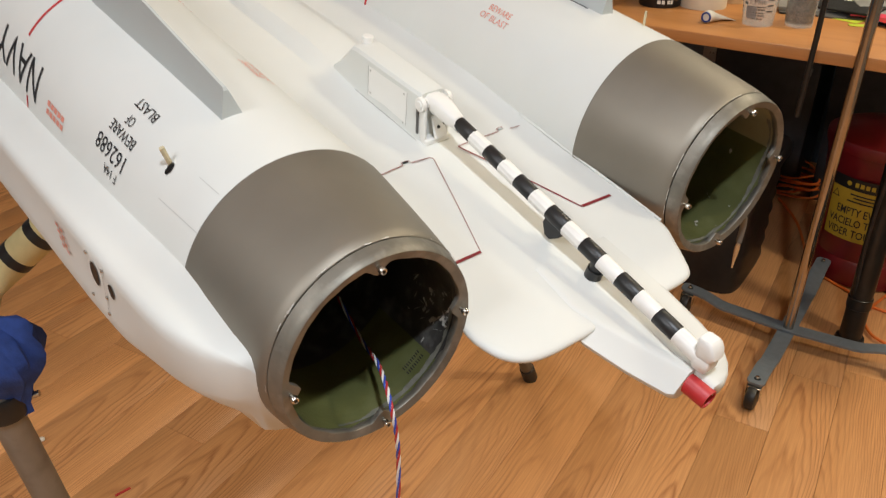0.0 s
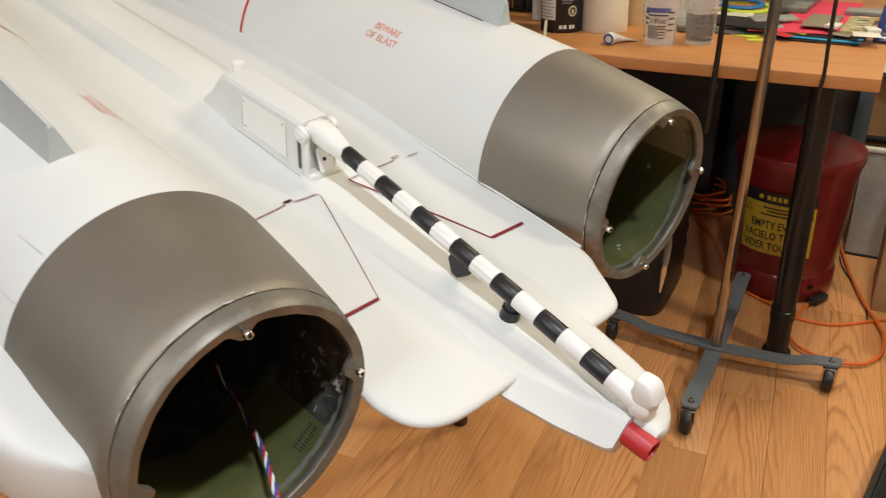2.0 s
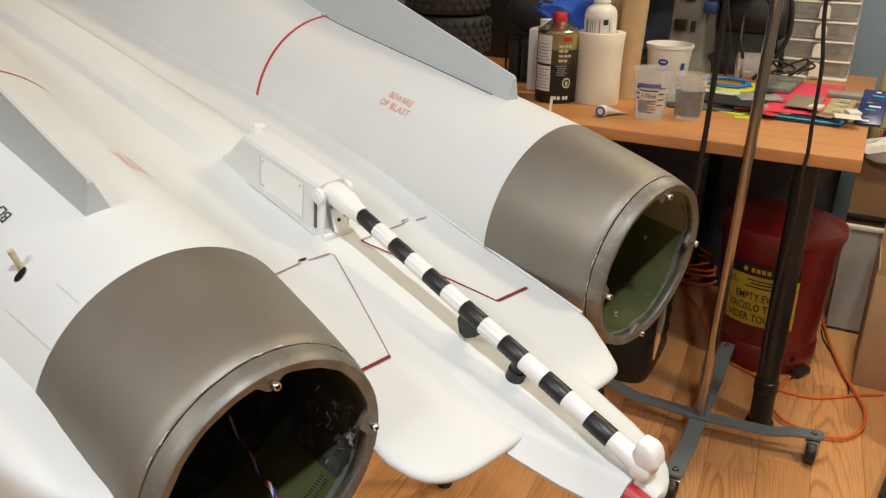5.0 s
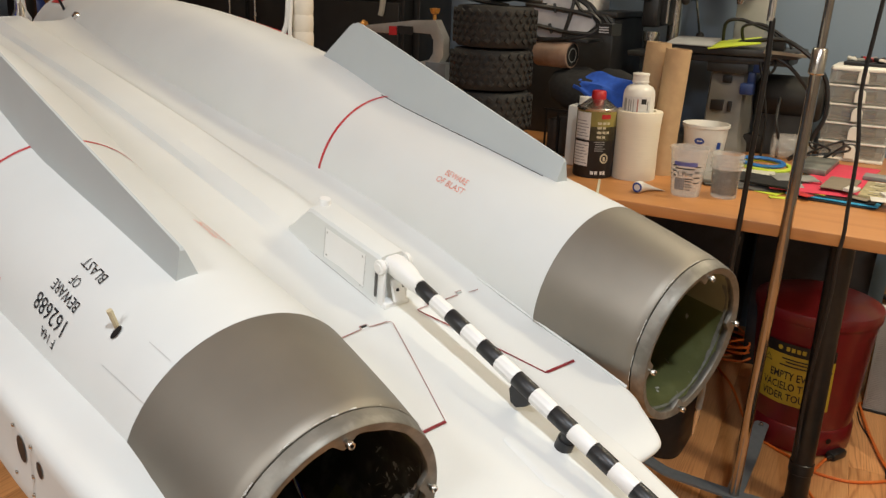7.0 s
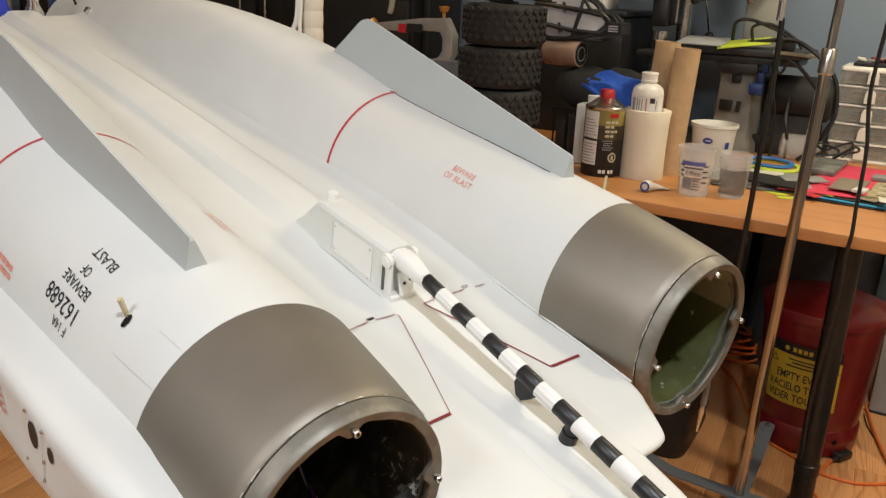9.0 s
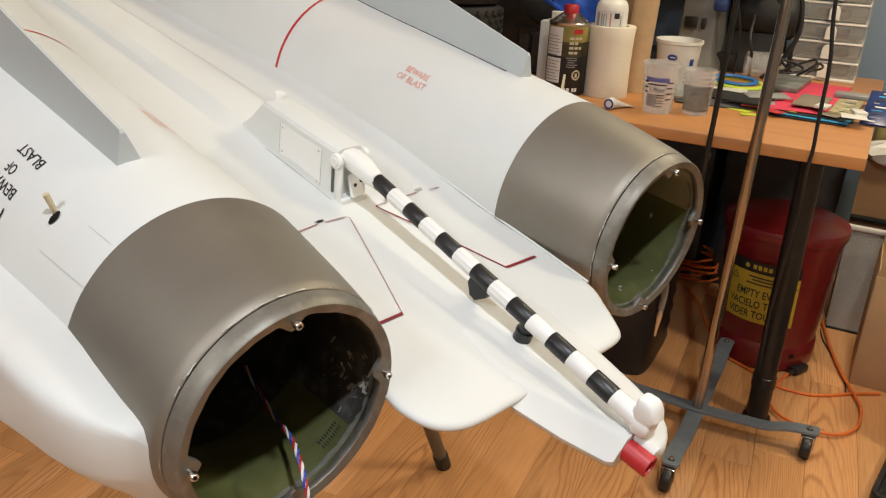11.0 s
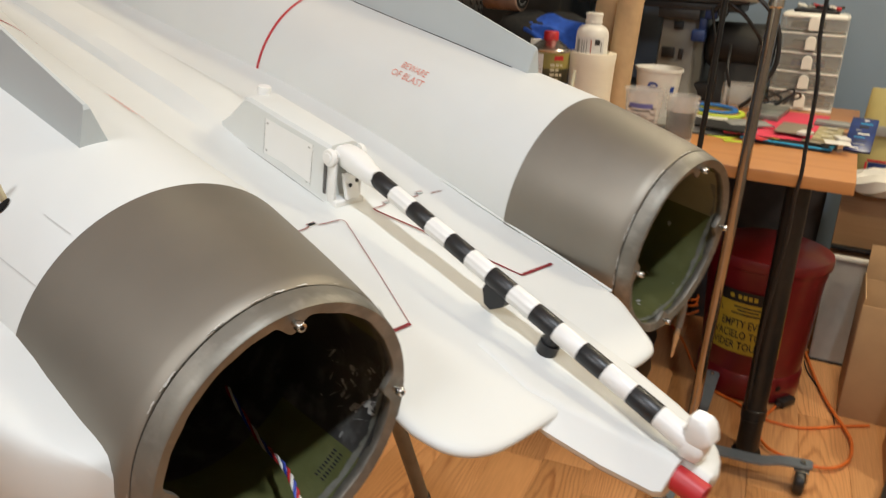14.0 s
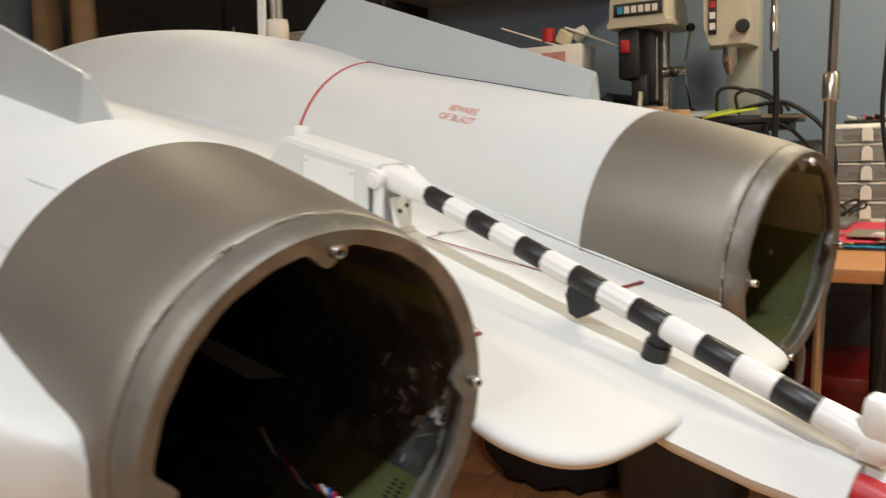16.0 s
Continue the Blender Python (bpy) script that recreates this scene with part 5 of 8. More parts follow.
c1, sl = mixing_cup(-0.470, 2.155, 0.036, 0.047, 0.124, "clear plastic pint mixing cup with blue and black print")
part("print_mark", curved_plate(wrap(0.036, 0.05, 0.086, 0.0006, sl), 0.062, 0.011), surface("violet_print", (0.13, 0.14, 0.40), 0.5), c1)
part("lettering", lettering("1 Pint", 0.012, wrap(0.036, 0.05, 0.061, 0.0006, sl), 0.036), INK, c1, "small black print")
part("print_mark", curved_plate(wrap(0.036, -0.25, 0.034, 0.0006, sl), 0.026, 0.030), surface("grey_barcode", (0.30, 0.30, 0.30), 0.5, vary=0.5, scale=300, stretch=(6, 6, 0.3)), c1)
for k, (turn, z, w, h) in enumerate(((0.05, 0.074, 0.050, 0.003), (0.10, 0.048, 0.040, 0.0025), (0.12, 0.042, 0.034, 0.0025), (0.14, 0.034, 0.030, 0.0022), (0.14, 0.028, 0.034, 0.0022), (0.16, 0.020, 0.026, 0.0022), (0.85, 0.080, 0.016, 0.003), (0.85, 0.066, 0.016, 0.003), (0.85, 0.052, 0.016, 0.003), (0.85, 0.038, 0.016, 0.003), (-0.62, 0.080, 0.012, 0.004), (-0.62, 0.066, 0.012, 0.004), (-0.62, 0.054, 0.010, 0.004))):
    part("print_mark", curved_plate(wrap(0.036, turn, z, 0.0006, sl), w, h), INK, c1)
for k in range(7):
    part("scale_mark", curved_plate(wrap(0.036, -1.15, 0.02 + 0.012 * k, 0.0006, sl), 0.018, 0.003), INK, c1)
c2, sl = mixing_cup(-0.382, 2.195, 0.032, 0.038, 0.112, "stack of clear mixing cups covered in fine print", 3)
part("print_field", curved_plate(wrap(0.032, 0.0, 0.042, 0.0006, sl), 0.085, 0.068, 16), clear("fine_grey_print", (0.12, 0.12, 0.12), 0.5, 0.30), c2, "fine grey print")
streak = random.Random(14)
g = Geo()
for k in range(34):
    x = -0.042 + 0.084 * k / 33
    z = 0.012
    while z < 0.072:
        h = streak.uniform(0.004, 0.014)
        pl = wrap(0.032, x / 0.032, z, 0.0010, sl)
        g.add([pl(-0.0006, 0), pl(0.0006, 0), pl(0.0006, h), pl(-0.0006, h)], [(0, 1, 2, 3)])
        z += h + streak.uniform(0.002, 0.006)
part("print_streaks", g, INK, c2, "rows of dark unreadable print")

mk = thing("glue_tube", "flattened white glue tube with blue-ringed cap on the bench", "tube", room(-0.574, 2.101, TOP + 0.0155, -8))
rings = []
for f in range(7):
    q = f / 6
    wide, high = 0.0145 + 0.036 * q ** 1.4, 0.0145 * (1 - q) + 0.0012
    rings.append([Vector((wide * math.cos(a) - 0.004 * q, 0.075 * q + 0.016 * q * wide / 0.05 * -math.cos(a), high * math.sin(a) - 0.0138 * q)) for a in [2 * math.pi * k / 24 for k in range(24)]])
part("tube", Geo().loft(rings), WHITEPL, mk)
part("cap", Geo().lathe([(0.0, 0.016), (0.0120, 0.016), (0.0140, 0.014), (0.0148, 0.010), (0.0148, 0.0)], 28, pose(0, 0, 0, 90)), WHITEPL, mk, "white screw cap")
part("ring", Geo().lathe([(0.0085, 0.0160), (0.0088, 0.0172), (0.0122, 0.0172), (0.0130, 0.0155)], 28, pose(0, 0, 0, 90), closed=True), BLUEP, mk, "dark blue ring on the cap")

solid("white_tag", Geo().box((0, 0, 0.004), (0.03, 0.045, 0.008), 0.001), WHITEPL, "small folded white paper tag", "tag", room(-0.098, 2.368, TOP + 0.0255, -14))
solid("clear_strip", Geo().box((0, 0, 0.006), (0.11, 0.055, 0.012), 0.002), GREYP, "flat grey blister strip behind the card pack", "strip", room(-0.030, 2.600, TOP + 0.0195, -4))
PACKET = surface("dull_grey_packet", (0.15, 0.155, 0.145), 0.35, vary=0.5, scale=18, stain=0.4, stain_colour=(0.30, 0.31, 0.27), stain_scale=25)
sheets = (
    ("black_mat", "thin black cutting board", -0.125, 2.44, 0.0015, 0.20, 0.30, 0.003, -3, BLACKPL),
    ("blue_folder", "thin bright blue folder under other sheets", -0.13, 2.385, 0.0060, 0.22, 0.17, 0.002, -6, CYANP),
    ("black_sheet", "thin black plastic sheet over the folder", -0.13, 2.395, 0.0085, 0.20, 0.16, 0.002, -6, BLACKPL),
    ("lime_strip", "thin lime yellow sheet edge among papers", -0.20, 2.400, 0.0107, 0.12, 0.12, 0.0015, -14, LIMEP),
    ("red_sheet", "thin red paper sheet among others", -0.19, 2.42, 0.0125, 0.22, 0.18, 0.002, 6, PINKP),
    ("dark_pack", "flat dark grey pack on the papers", -0.33, 2.39, 0.0160, 0.20, 0.12, 0.006, -10, BLACKCLOTH),
    ("grey_sheets", "loose grey foam sheets", -0.36, 2.44, 0.0050, 0.26, 0.20, 0.010, 14, GREYP),
    ("yellow_sheet", "thin yellow sheet on the bench", -0.300, 2.335, 0.0008, 0.09, 0.06, 0.001, -20, LIMEP),
    ("white_sheet", "crumpled white paper sheet", -0.350, 2.43, 0.0170, 0.11, 0.18, 0.002, 8, WHITEPL),
    ("pink_folder", "bright pink-red paper folder", -0.140, 2.615, 0.0150, 0.15, 0.34, 0.004, -5, PINKP),
    ("taupe_card", "taupe sandpaper sheet on coloured papers", -0.130, 2.455, 0.0220, 0.078, 0.17, 0.003, -4, TAUPEP),
    ("parts_packet", "flat grey translucent parts packet", -0.215, 2.67, 0.0190, 0.085, 0.22, 0.016, -4, PACKET),
    ("print_card", "flat card pack with tan print", -0.045, 2.440, 0.0130, 0.062, 0.20, 0.012, -3, surface("tan_print", (0.42, 0.36, 0.20), 0.5, vary=0.3, scale=70)),
    ("blue_pack", "dark blue printed blister pack leaning on the packs", 0.030, 2.40, 0.0330, 0.062, 0.15, 0.007, -4, DARKBLUEP),
)
for name, label, u, v, z, su, sv, h, turn, m in sheets:
    g = Geo().box((0, 0, h / 2), (su, sv, h), min(h * 0.3, 0.002))
    ob = solid(name, g, m, label, "sheet" if h < 0.011 else "pack", room(u, v, TOP + z, turn) @ pose(0, 0, 0, 24 if name == "blue_pack" else 0, 0, 0))
    if name in ("blue_pack", "print_card"):
        marks = random.Random(len(name))
        for k in range(9):
            w, d = min(marks.uniform(0.008, 0.035), su * 0.45), marks.uniform(0.003, 0.009)
            cx, cy = marks.uniform(-su / 2 + 0.02, su / 2 - 0.02), -sv / 2 + 0.012 + (sv - 0.024) * k / 8
            part("print_mark", Geo().box((cx, cy, h + 0.0004), (w, d, 0.0006)), (WHITEPL, GREYP, INK, CYANP)[k % 4] if name == "blue_pack" else (INK, GREYP, WHITEPL)[k % 3], ob)
solid("white_tag", Geo().box((0, 0, 0.004), (0.03, 0.045, 0.008), 0.001), WHITEPL, "small white paper tag", "tag", room(-0.012, 2.350, TOP + 0.0256, 20))
BLUERING = surface("blue_ring_plastic", (0.03, 0.17, 0.50), 0.4, vary=0.05, scale=30)
for z, r, m, lab in ((0.021, 0.078, LIMEP, "lime green plastic ring"), (0.030, 0.066, BLUERING, "blue plastic ring")):
    solid("plastic_ring", Geo().lathe([(r - 0.012, -0.004), (r, -0.004), (r + 0.002, 0.0), (r, 0.004), (r - 0.012, 0.004), (r - 0.014, 0)], 44, closed=True), m, lab + " lying on the sheets", "ring", room(-0.350 - (z - 0.021), 2.600, TOP + z) @ pose(0, 0, 0, 1, 2, 0))
cab = Geo()
rng = random.Random(5)
pts = [(rng.uniform(-0.06, 0.06), rng.uniform(-0.05, 0.05), 0.022 + 0.022 * (k % 3)) for k in range(10)]
cab.tube(smooth_line(pts, 7), 0.0035, 6)
solid("loose_cable", cab, BLACKPL, "tangled black cable on the bench", "cable", room(-0.205, 2.80, TOP + 0.012))

# drawer unit
DRAWERPL = clear("smoky_clear_plastic", (0.60, 0.57, 0.52), 0.25, 0.20)
PANELPL = clear("cloudy_plastic", (0.62, 0.60, 0.55), 0.3, 0.38)
dr = thing("drawer_unit", "white plastic drawer unit with five milky clear drawers", "drawer unit", room(-0.152, 3.060, TOP))
W, D, H = 0.196, 0.19, 0.300
PITCH = 0.0592
for s in (-1, 1):
    part("side", Geo().box((s * (W / 2 - 0.002), 0.004, H / 2 - 0.004), (0.004, D - 0.012, H - 0.012), 0.001), PANELPL, dr, "cloudy side panel")
part("back", Geo().box((0, D / 2 - 0.003, H / 2 - 0.004), (W - 0.012, 0.005, H - 0.012), 0.001), PANELPL, dr)
for k in range(1, 5):
    part("shelf", Geo().box((0, 0, PITCH * k), (W, D, 0.0055), 0.002), WHITEPL, dr)
part("foot", Geo().box((0, 0, 0.005), (W, D, 0.010), 0.003), WHITEPL, dr)
part("top", Geo().loft([[Vector((x * (W / 2 - q), y * (D / 2 - q) , H - 0.016 + z)) for x, y in ((-1, -0.86), (-0.93, -1), (0.93, -1), (1, -0.86), (1, 0.86), (0.93, 1), (-0.93, 1), (-1, 0.86))] for q, z in ((0.001, 0.0), (0.0, 0.002), (0.0, 0.007), (0.004, 0.013), (0.012, 0.016))]), WHITEPL, dr, "white rounded top")
for k in range(5):
    z = 0.0325 + PITCH * k
    d = part("drawer", Geo().box((0, -D / 2 + 0.004, z), (W - 0.012, 0.003, 0.048), 0.001).box((0, 0, z - 0.022), (W - 0.018, D - 0.02, 0.003)), DRAWERPL, dr, "milky clear drawer")
    arch = [(-0.0155, -0.023), (-0.0150, 0.006), (-0.012, 0.014), (-0.0065, 0.019), (0.0, 0.0205), (0.0065, 0.019), (0.012, 0.014), (0.0150, 0.006), (0.0155, -0.023)]
    n = len(arch)
    yv = -D / 2 + 0.003
    g = Geo().add([(x * a, yv - dy, z + q * a) for dy, a in ((0.0, 1.06), (0.009, 1.03), (0.013, 0.92)) for x, q in arch], [list(range(2 * n, 3 * n))] + [(r * n + i, r * n + i + 1, r * n + n + i + 1, r * n + n + i) for r in (0, 1) for i in range(n - 1)])
    part("handle", g, WHITEPL, d, "arched white handle")
    part("contents", Geo().box((0.02 - 0.01 * k, 0.02, z - 0.010), (0.10, 0.11, 0.018), 0.004), (TAUPEP, BLACKPL, DARKBLUEP, TAUPEP, BLACKCLOTH)[k], d)
junk = thing("small_parts_tray", "shallow tray of small black and red parts", "tray", room(-0.152, 3.05, TOP + H))
part("tray", Geo().box((0, 0, 0.005), (0.13, 0.15, 0.010), 0.002), BLACKPL, junk)
for k in range(16):
    x, y, a = rng.uniform(-0.052, 0.052), rng.uniform(-0.065, 0.06), rng.uniform(0, 180)
    part("small_part", Geo().box((0, 0, 0), (rng.uniform(0.020, 0.050), rng.uniform(0.006, 0.014), 0.009), 0.002), (BLACKPL, BLACKPL, REDLINE, GREYP, WHITEPL)[k % 5], junk, at=pose(x, y, 0.017, rng.uniform(-15, 15), rng.uniform(-15, 15), a))

# crumpled cloth and scraps among the papers


def crumpled(name, label, category, u, v, z, su, sv, h, m, seed, turn=0.0):
    """A limp sheet with folds, lying on what is below it."""
    r = random.Random(seed)
    waves = [(r.uniform(15, 60), r.uniform(15, 60), r.uniform(0, 6)) for _ in range(5)]
    nu, nv = 16, 12
    top, low = [], []
    for j in range(nv + 1):
        for i in range(nu + 1):
            x, y = su * (i / nu - 0.5), sv * (j / nv - 0.5)
            edge = min(i, nu - i, 3) / 3 * min(j, nv - j, 3) / 3
            k = sum(math.sin(a * x + b * y + c) for a, b, c in waves) / 5
            wob = 0.006 * math.sin(25 * y + seed) if i in (0, nu) else 0.006 * math.sin(31 * x + seed) if j in (0, nv) else 0.0
            top.append((x + wob, y + wob, 0.002 + h * (0.25 + 0.75 * edge) * (0.55 + 0.45 * k)))
            low.append((x + wob, y + wob, 0.0))
    n = nu + 1
    g = Geo().add(top, [(j * n + i, j * n + i + 1, (j + 1) * n + i + 1, (j + 1) * n + i) for j in range(nv) for i in range(nu)])
    rim_ids = list(range(nu)) + [j * n + nu for j in range(nv)] + [nv * n + i for i in range(nu, 0, -1)] + [j * n for j in range(nv, 0, -1)]
    g.add([top[i] for i in rim_ids] + [low[i] for i in rim_ids], [(i, (i + 1) % len(rim_ids), len(rim_ids) + (i + 1) % len(rim_ids), len(rim_ids) + i) for i in range(len(rim_ids))])
    return solid(name, g, m, label, category, room(u, v, TOP + z, turn), angle=70)


crumpled("grey_rag", "crumpled dark grey rag under the plastic rings", "cloth", -0.375, 2.375, 0.001, 0.20, 0.13, 0.016, surface("dark_grey_rag", (0.085, 0.085, 0.085), 0.9, vary=0.2, scale=60, bump=0.5, bump_scale=300), 3, 12)
crumpled("paper_scrap", "torn pale grey paper scrap among the sheets", "paper", -0.245, 2.46, 0.019, 0.12, 0.07, 0.010, GREYP, 12, 30)
for k, (u, v, w, d, turn, m, lab) in enumerate(((-0.255, 2.275, 0.055, 0.020, 25, LIMEP, "small yellow card scrap on the bench"), (-0.205, 2.30, 0.050, 0.030, -35, REDLINE, "small red card scrap on the bench"), (-0.02, 2.30, 0.060, 0.045, 8, WHITEPL, "small white printed card on the packs"), (-0.075, 2.335, 0.05, 0.035, -20, TAUPEP, "small tan sandpaper scrap on the packs"))):
    solid("card_scrap", Geo().box((0, 0, 0.001), (w, d, 0.0016), 0.0004), m, lab, "card", room(u, v, TOP + (0.0005, 0.0125, 0.0255, 0.0155)[k], turn) @ pose(0, 0, 0, 2, 1, 0))

# ---- machines and piled things at the back of the bench ----
TH = 0.112
prof = [(0.070, 0.010), (0.085, 0.002), (0.104, 0.004), (0.112, 0.014), (0.1135, 0.030), (0.1135, TH - 0.030), (0.112, TH - 0.014), (0.104, TH - 0.004), (0.085, TH - 0.002), (0.070, TH - 0.010), (0.064, TH / 2)]
tyre = thing("off_road_tyre", "black knobbly off-road model car tyre in a stack", "tyre", room(-1.030, 2.12, TOP) @ Matrix.Diagonal((0.985, 0.985, 1, 1)), group="stack of tyres")
part("carcass", Geo().lathe(prof, 48, closed=True), RUBBER, tyre)
tread = Geo()
for row, (z, off) in enumerate(((0.022, 0), (0.040, 0.5), (0.058, 0), (0.076, 0.5), (0.093, 0))):
    for k in range(26):
        a = 2 * math.pi * (k + off) / 26
        turn = pose(0, 0, 0, 0, 0, math.degrees(a))
        tread.box(turn @ Vector((0.1140, 0, z)), (0.008, 0.0155, 0.0125), 0.0015, turn @ pose(0, 0, 0, 0, 0, 0) @ pose(0, 0, 0, 35 if row % 2 else -35))
tagged(part("tread", tread, RUBBER, tyre, "raised tread blocks"), kind="stuff")
for k in range(1, 4):
    copy_thing(tyre, room(-1.030 + 0.006 * (k % 2), 2.12, TOP + TH * k, 17 * k) @ Matrix.Diagonal((0.985, 0.985, 1, 1)))
top = thing("black_parts", "loose black plastic parts lying on the tyres", "parts", room(-1.03, 2.12, TOP + TH * 4))
for k in range(9):
    part("strip", Geo().box((rng.uniform(-0.07, 0.07), rng.uniform(-0.06, 0.06), 0.008 + 0.004 * k), (0.15, 0.03, 0.010), 0.002, pose(0, 0, 0, rng.uniform(-8, 8), rng.uniform(-8, 8), rng.uniform(-60, 60))), BLACKPL, top)

# small drill press
dp = thing("drill_press", "grey bench drill press with three-spoke feed handle", "drill press", room(-0.775, 2.96, TOP))
part("base", Geo().box((0, -0.02, 0.018), (0.20, 0.28, 0.036), 0.006), CASTIRON, dp)
part("column", Geo().lathe([(0.045, 0.036), (0.045, 0.06), (0.023, 0.066), (0.023, 0.66), (0.0, 0.66)], 24, pose(0, 0.06, 0)), STEEL, dp, "steel column")
part("table", Geo().box((0, -0.04, 0.30), (0.19, 0.20, 0.018), 0.004).box((0, 0.04, 0.285), (0.06, 0.09, 0.06), 0.006), CASTIRON, dp)
head = part("belt_cover", Geo().loft([[Vector((x * k - 0.035, y, z)) for x, y in ((-0.125, -0.13), (0.105, -0.13), (0.125, -0.11), (0.125, 0.12), (0.10, 0.14), (-0.12, 0.14))] for k, z in ((0.82, 0.634), (0.84, 0.637), (0.84, 0.651), (0.78, 0.655), (0.76, 0.722), (0.70, 0.738))]), CREAMM, dp, "cream belt cover with dark name plate")
part("name_plate", Geo().box((-0.038, -0.1315, 0.688), (0.158, 0.003, 0.042), 0.001), BLACKPL, head, "black name plate")
for k in range(6):
    part("plate_mark", Geo().box((-0.096 + 0.0225 * k, -0.1335, 0.688), (0.0165, 0.001, 0.022)), WHITEPL if k else CYANP, head)
part("head_casting", Geo().box((-0.075, -0.03, 0.55), (0.072, 0.16, 0.16), 0.010).box((-0.030, 0.0, 0.51), (0.060, 0.12, 0.24), 0.012).box((-0.045, -0.06, 0.435), (0.055, 0.07, 0.10), 0.010), BLACKPL, dp, "black head casting")
part("stop_rod", Geo().tube([(0.008, -0.075, 0.40), (0.008, -0.075, 0.60)], 0.005, 8), STEEL, dp)
part("switch", Geo().box((-0.085, -0.114, 0.575), (0.028, 0.012, 0.042), 0.003), RED, dp, "red switch")
part("quill", Geo().lathe([(0.012, 0.33), (0.020, 0.34), (0.020, 0.385), (0.028, 0.39), (0.028, 0.42), (0.0, 0.42)], 20, pose(-0.045, -0.05, -0.05)), STEEL, dp, "steel drill chuck")
hub = part("feed_hub", Geo().lathe([(0.0, 0.0), (0.016, 0.0), (0.016, 0.075), (0.0, 0.075)], 20, pose(0.018, -0.03, 0.49, 0, 90)), STEEL, dp)
for a in (25, 145, 265):
    d = Vector((0.04, math.sin(radians(a)), math.cos(radians(a)))).normalized()
    p0 = Vector((0.085, -0.03, 0.49))
    part("spoke", Geo().tube([p0, p0 + d * 0.15], 0.0042, 8), STEEL, hub)
    part("ball_grip", Geo().lathe([(0.015 * math.sin(math.pi * k / 8) + 1e-9, -0.015 * math.cos(math.pi * k / 8)) for k in range(9)], 16, Matrix.Translation(p0 + d * 0.16)), BLACKPL, hub, "black ball grip")

# larger milling and drilling machine
# machine grey darkened: shade of the table on the pedestal, put into the colour
PEDESTAL = surface("shaded_grey_enamel", (0.20, 0.195, 0.175), 0.5, vary=0.08, scale=14, stain=0.4, stain_colour=(0.10, 0.095, 0.085), stain_scale=12)
mill = thing("milling_machine", "cream bench milling machine with dark table and motor", "milling machine", room(-0.545, 2.98, TOP))
part("pedestal", Geo().loft([[Vector((x * k, y * k, z)) for x, y in ((-0.055, -0.10), (0.055, -0.10), (0.080, -0.05), (0.085, 0.12), (-0.070, 0.12), (-0.068, -0.06))] for k, z in ((1.16, 0.0), (1.13, 0.03), (1.0, 0.05), (0.92, 0.255), (0.90, 0.26))]), PEDESTAL, mill, "grey pedestal with the table shade in its colour")
part("panel", Geo().box((-0.022, -0.101, 0.150), (0.040, 0.010, 0.034), 0.001), BLACKPL, mill)
part("panel", Geo().box((0.018, -0.101, 0.148), (0.013, 0.010, 0.034), 0.001), BLACKPL, mill)
part("recess", Geo().box((0.0, -0.0985, 0.236), (0.030, 0.010, 0.024), 0.003), BLACKPL, mill)
# table deepened towards the wall so that it shades the wall beneath
part("cross_table", Geo().box((0.0, -0.03, 0.325), (0.42, 0.24, 0.024), 0.004).box((0.0, -0.03, 0.300), (0.37, 0.20, 0.024), 0.004), CASTIRON, mill, "dark slotted table")
part("saddle", Geo().box((0, -0.05, 0.273), (0.13, 0.15, 0.032), 0.004), CASTIRON, mill)
part("vice", Geo().box((0.071, -0.125, 0.212), (0.042, 0.05, 0.036), 0.006).box((0.078, -0.11, 0.245), (0.024, 0.03, 0.040), 0.006).box((0.098, -0.11, 0.278), (0.036, 0.04, 0.030), 0.006), surface("blue_vice", (0.015, 0.035, 0.13), 0.45, vary=0.15, scale=40), mill, "blue clamp body")
part("column", Geo().box((0.025, 0.07, 0.55), (0.10, 0.11, 0.46), 0.008), MACHINE, mill, "tall column")
mh = part("mill_head", Geo().loft([[Vector((x, y, z)) for x, y in ((-0.066 * a, -0.14), (0.066 * b, -0.14), (0.076, 0.02), (-0.076, 0.02))] for a, b, z in ((0.6, 0.9, 0.555), (0.75, 0.95, 0.565), (0.98, 1, 0.61), (1, 1, 0.64), (1, 1, 0.83), (0.95, 0.95, 0.89))]), CREAMM, mill, "cream milling head")
part("warning_plate", Geo().box((-0.038, -0.142, 0.645), (0.024, 0.004, 0.115), 0.001), BLACKPL, mh, "black warning strip")
for k in range(3):
    part("plate_mark", Geo().box((-0.038, -0.145, 0.612 + 0.033 * k), (0.017, 0.001, 0.020)), WHITEPL if k < 2 else RED, mh)
part("knob", Geo().lathe([(0.0, 0.0), (0.020, 0.0), (0.021, 0.012), (0.016, 0.020), (0.0, 0.020)], 20, pose(0.052, -0.142, 0.605, 90)), BLACKPL, mh, "round black knob")
part("spindle", Geo().lathe([(0.0, 0.47), (0.010, 0.47), (0.016, 0.49), (0.022, 0.50), (0.022, 0.56), (0.0, 0.56)], 18, pose(0, -0.06, 0)), STEEL, mh)
part("motor", Geo().lathe([(0.0, -0.02), (0.050, -0.02), (0.055, -0.012), (0.055, 0.13), (0.048, 0.14), (0.0, 0.14)], 28, pose(-0.15, -0.05, 0.80, 0, 25)), BLACKPL, mh, "dark cylindrical motor")
part("motor_bracket", Geo().box((-0.09, -0.04, 0.84), (0.06, 0.06, 0.05), 0.008), BLACKPL, mh)
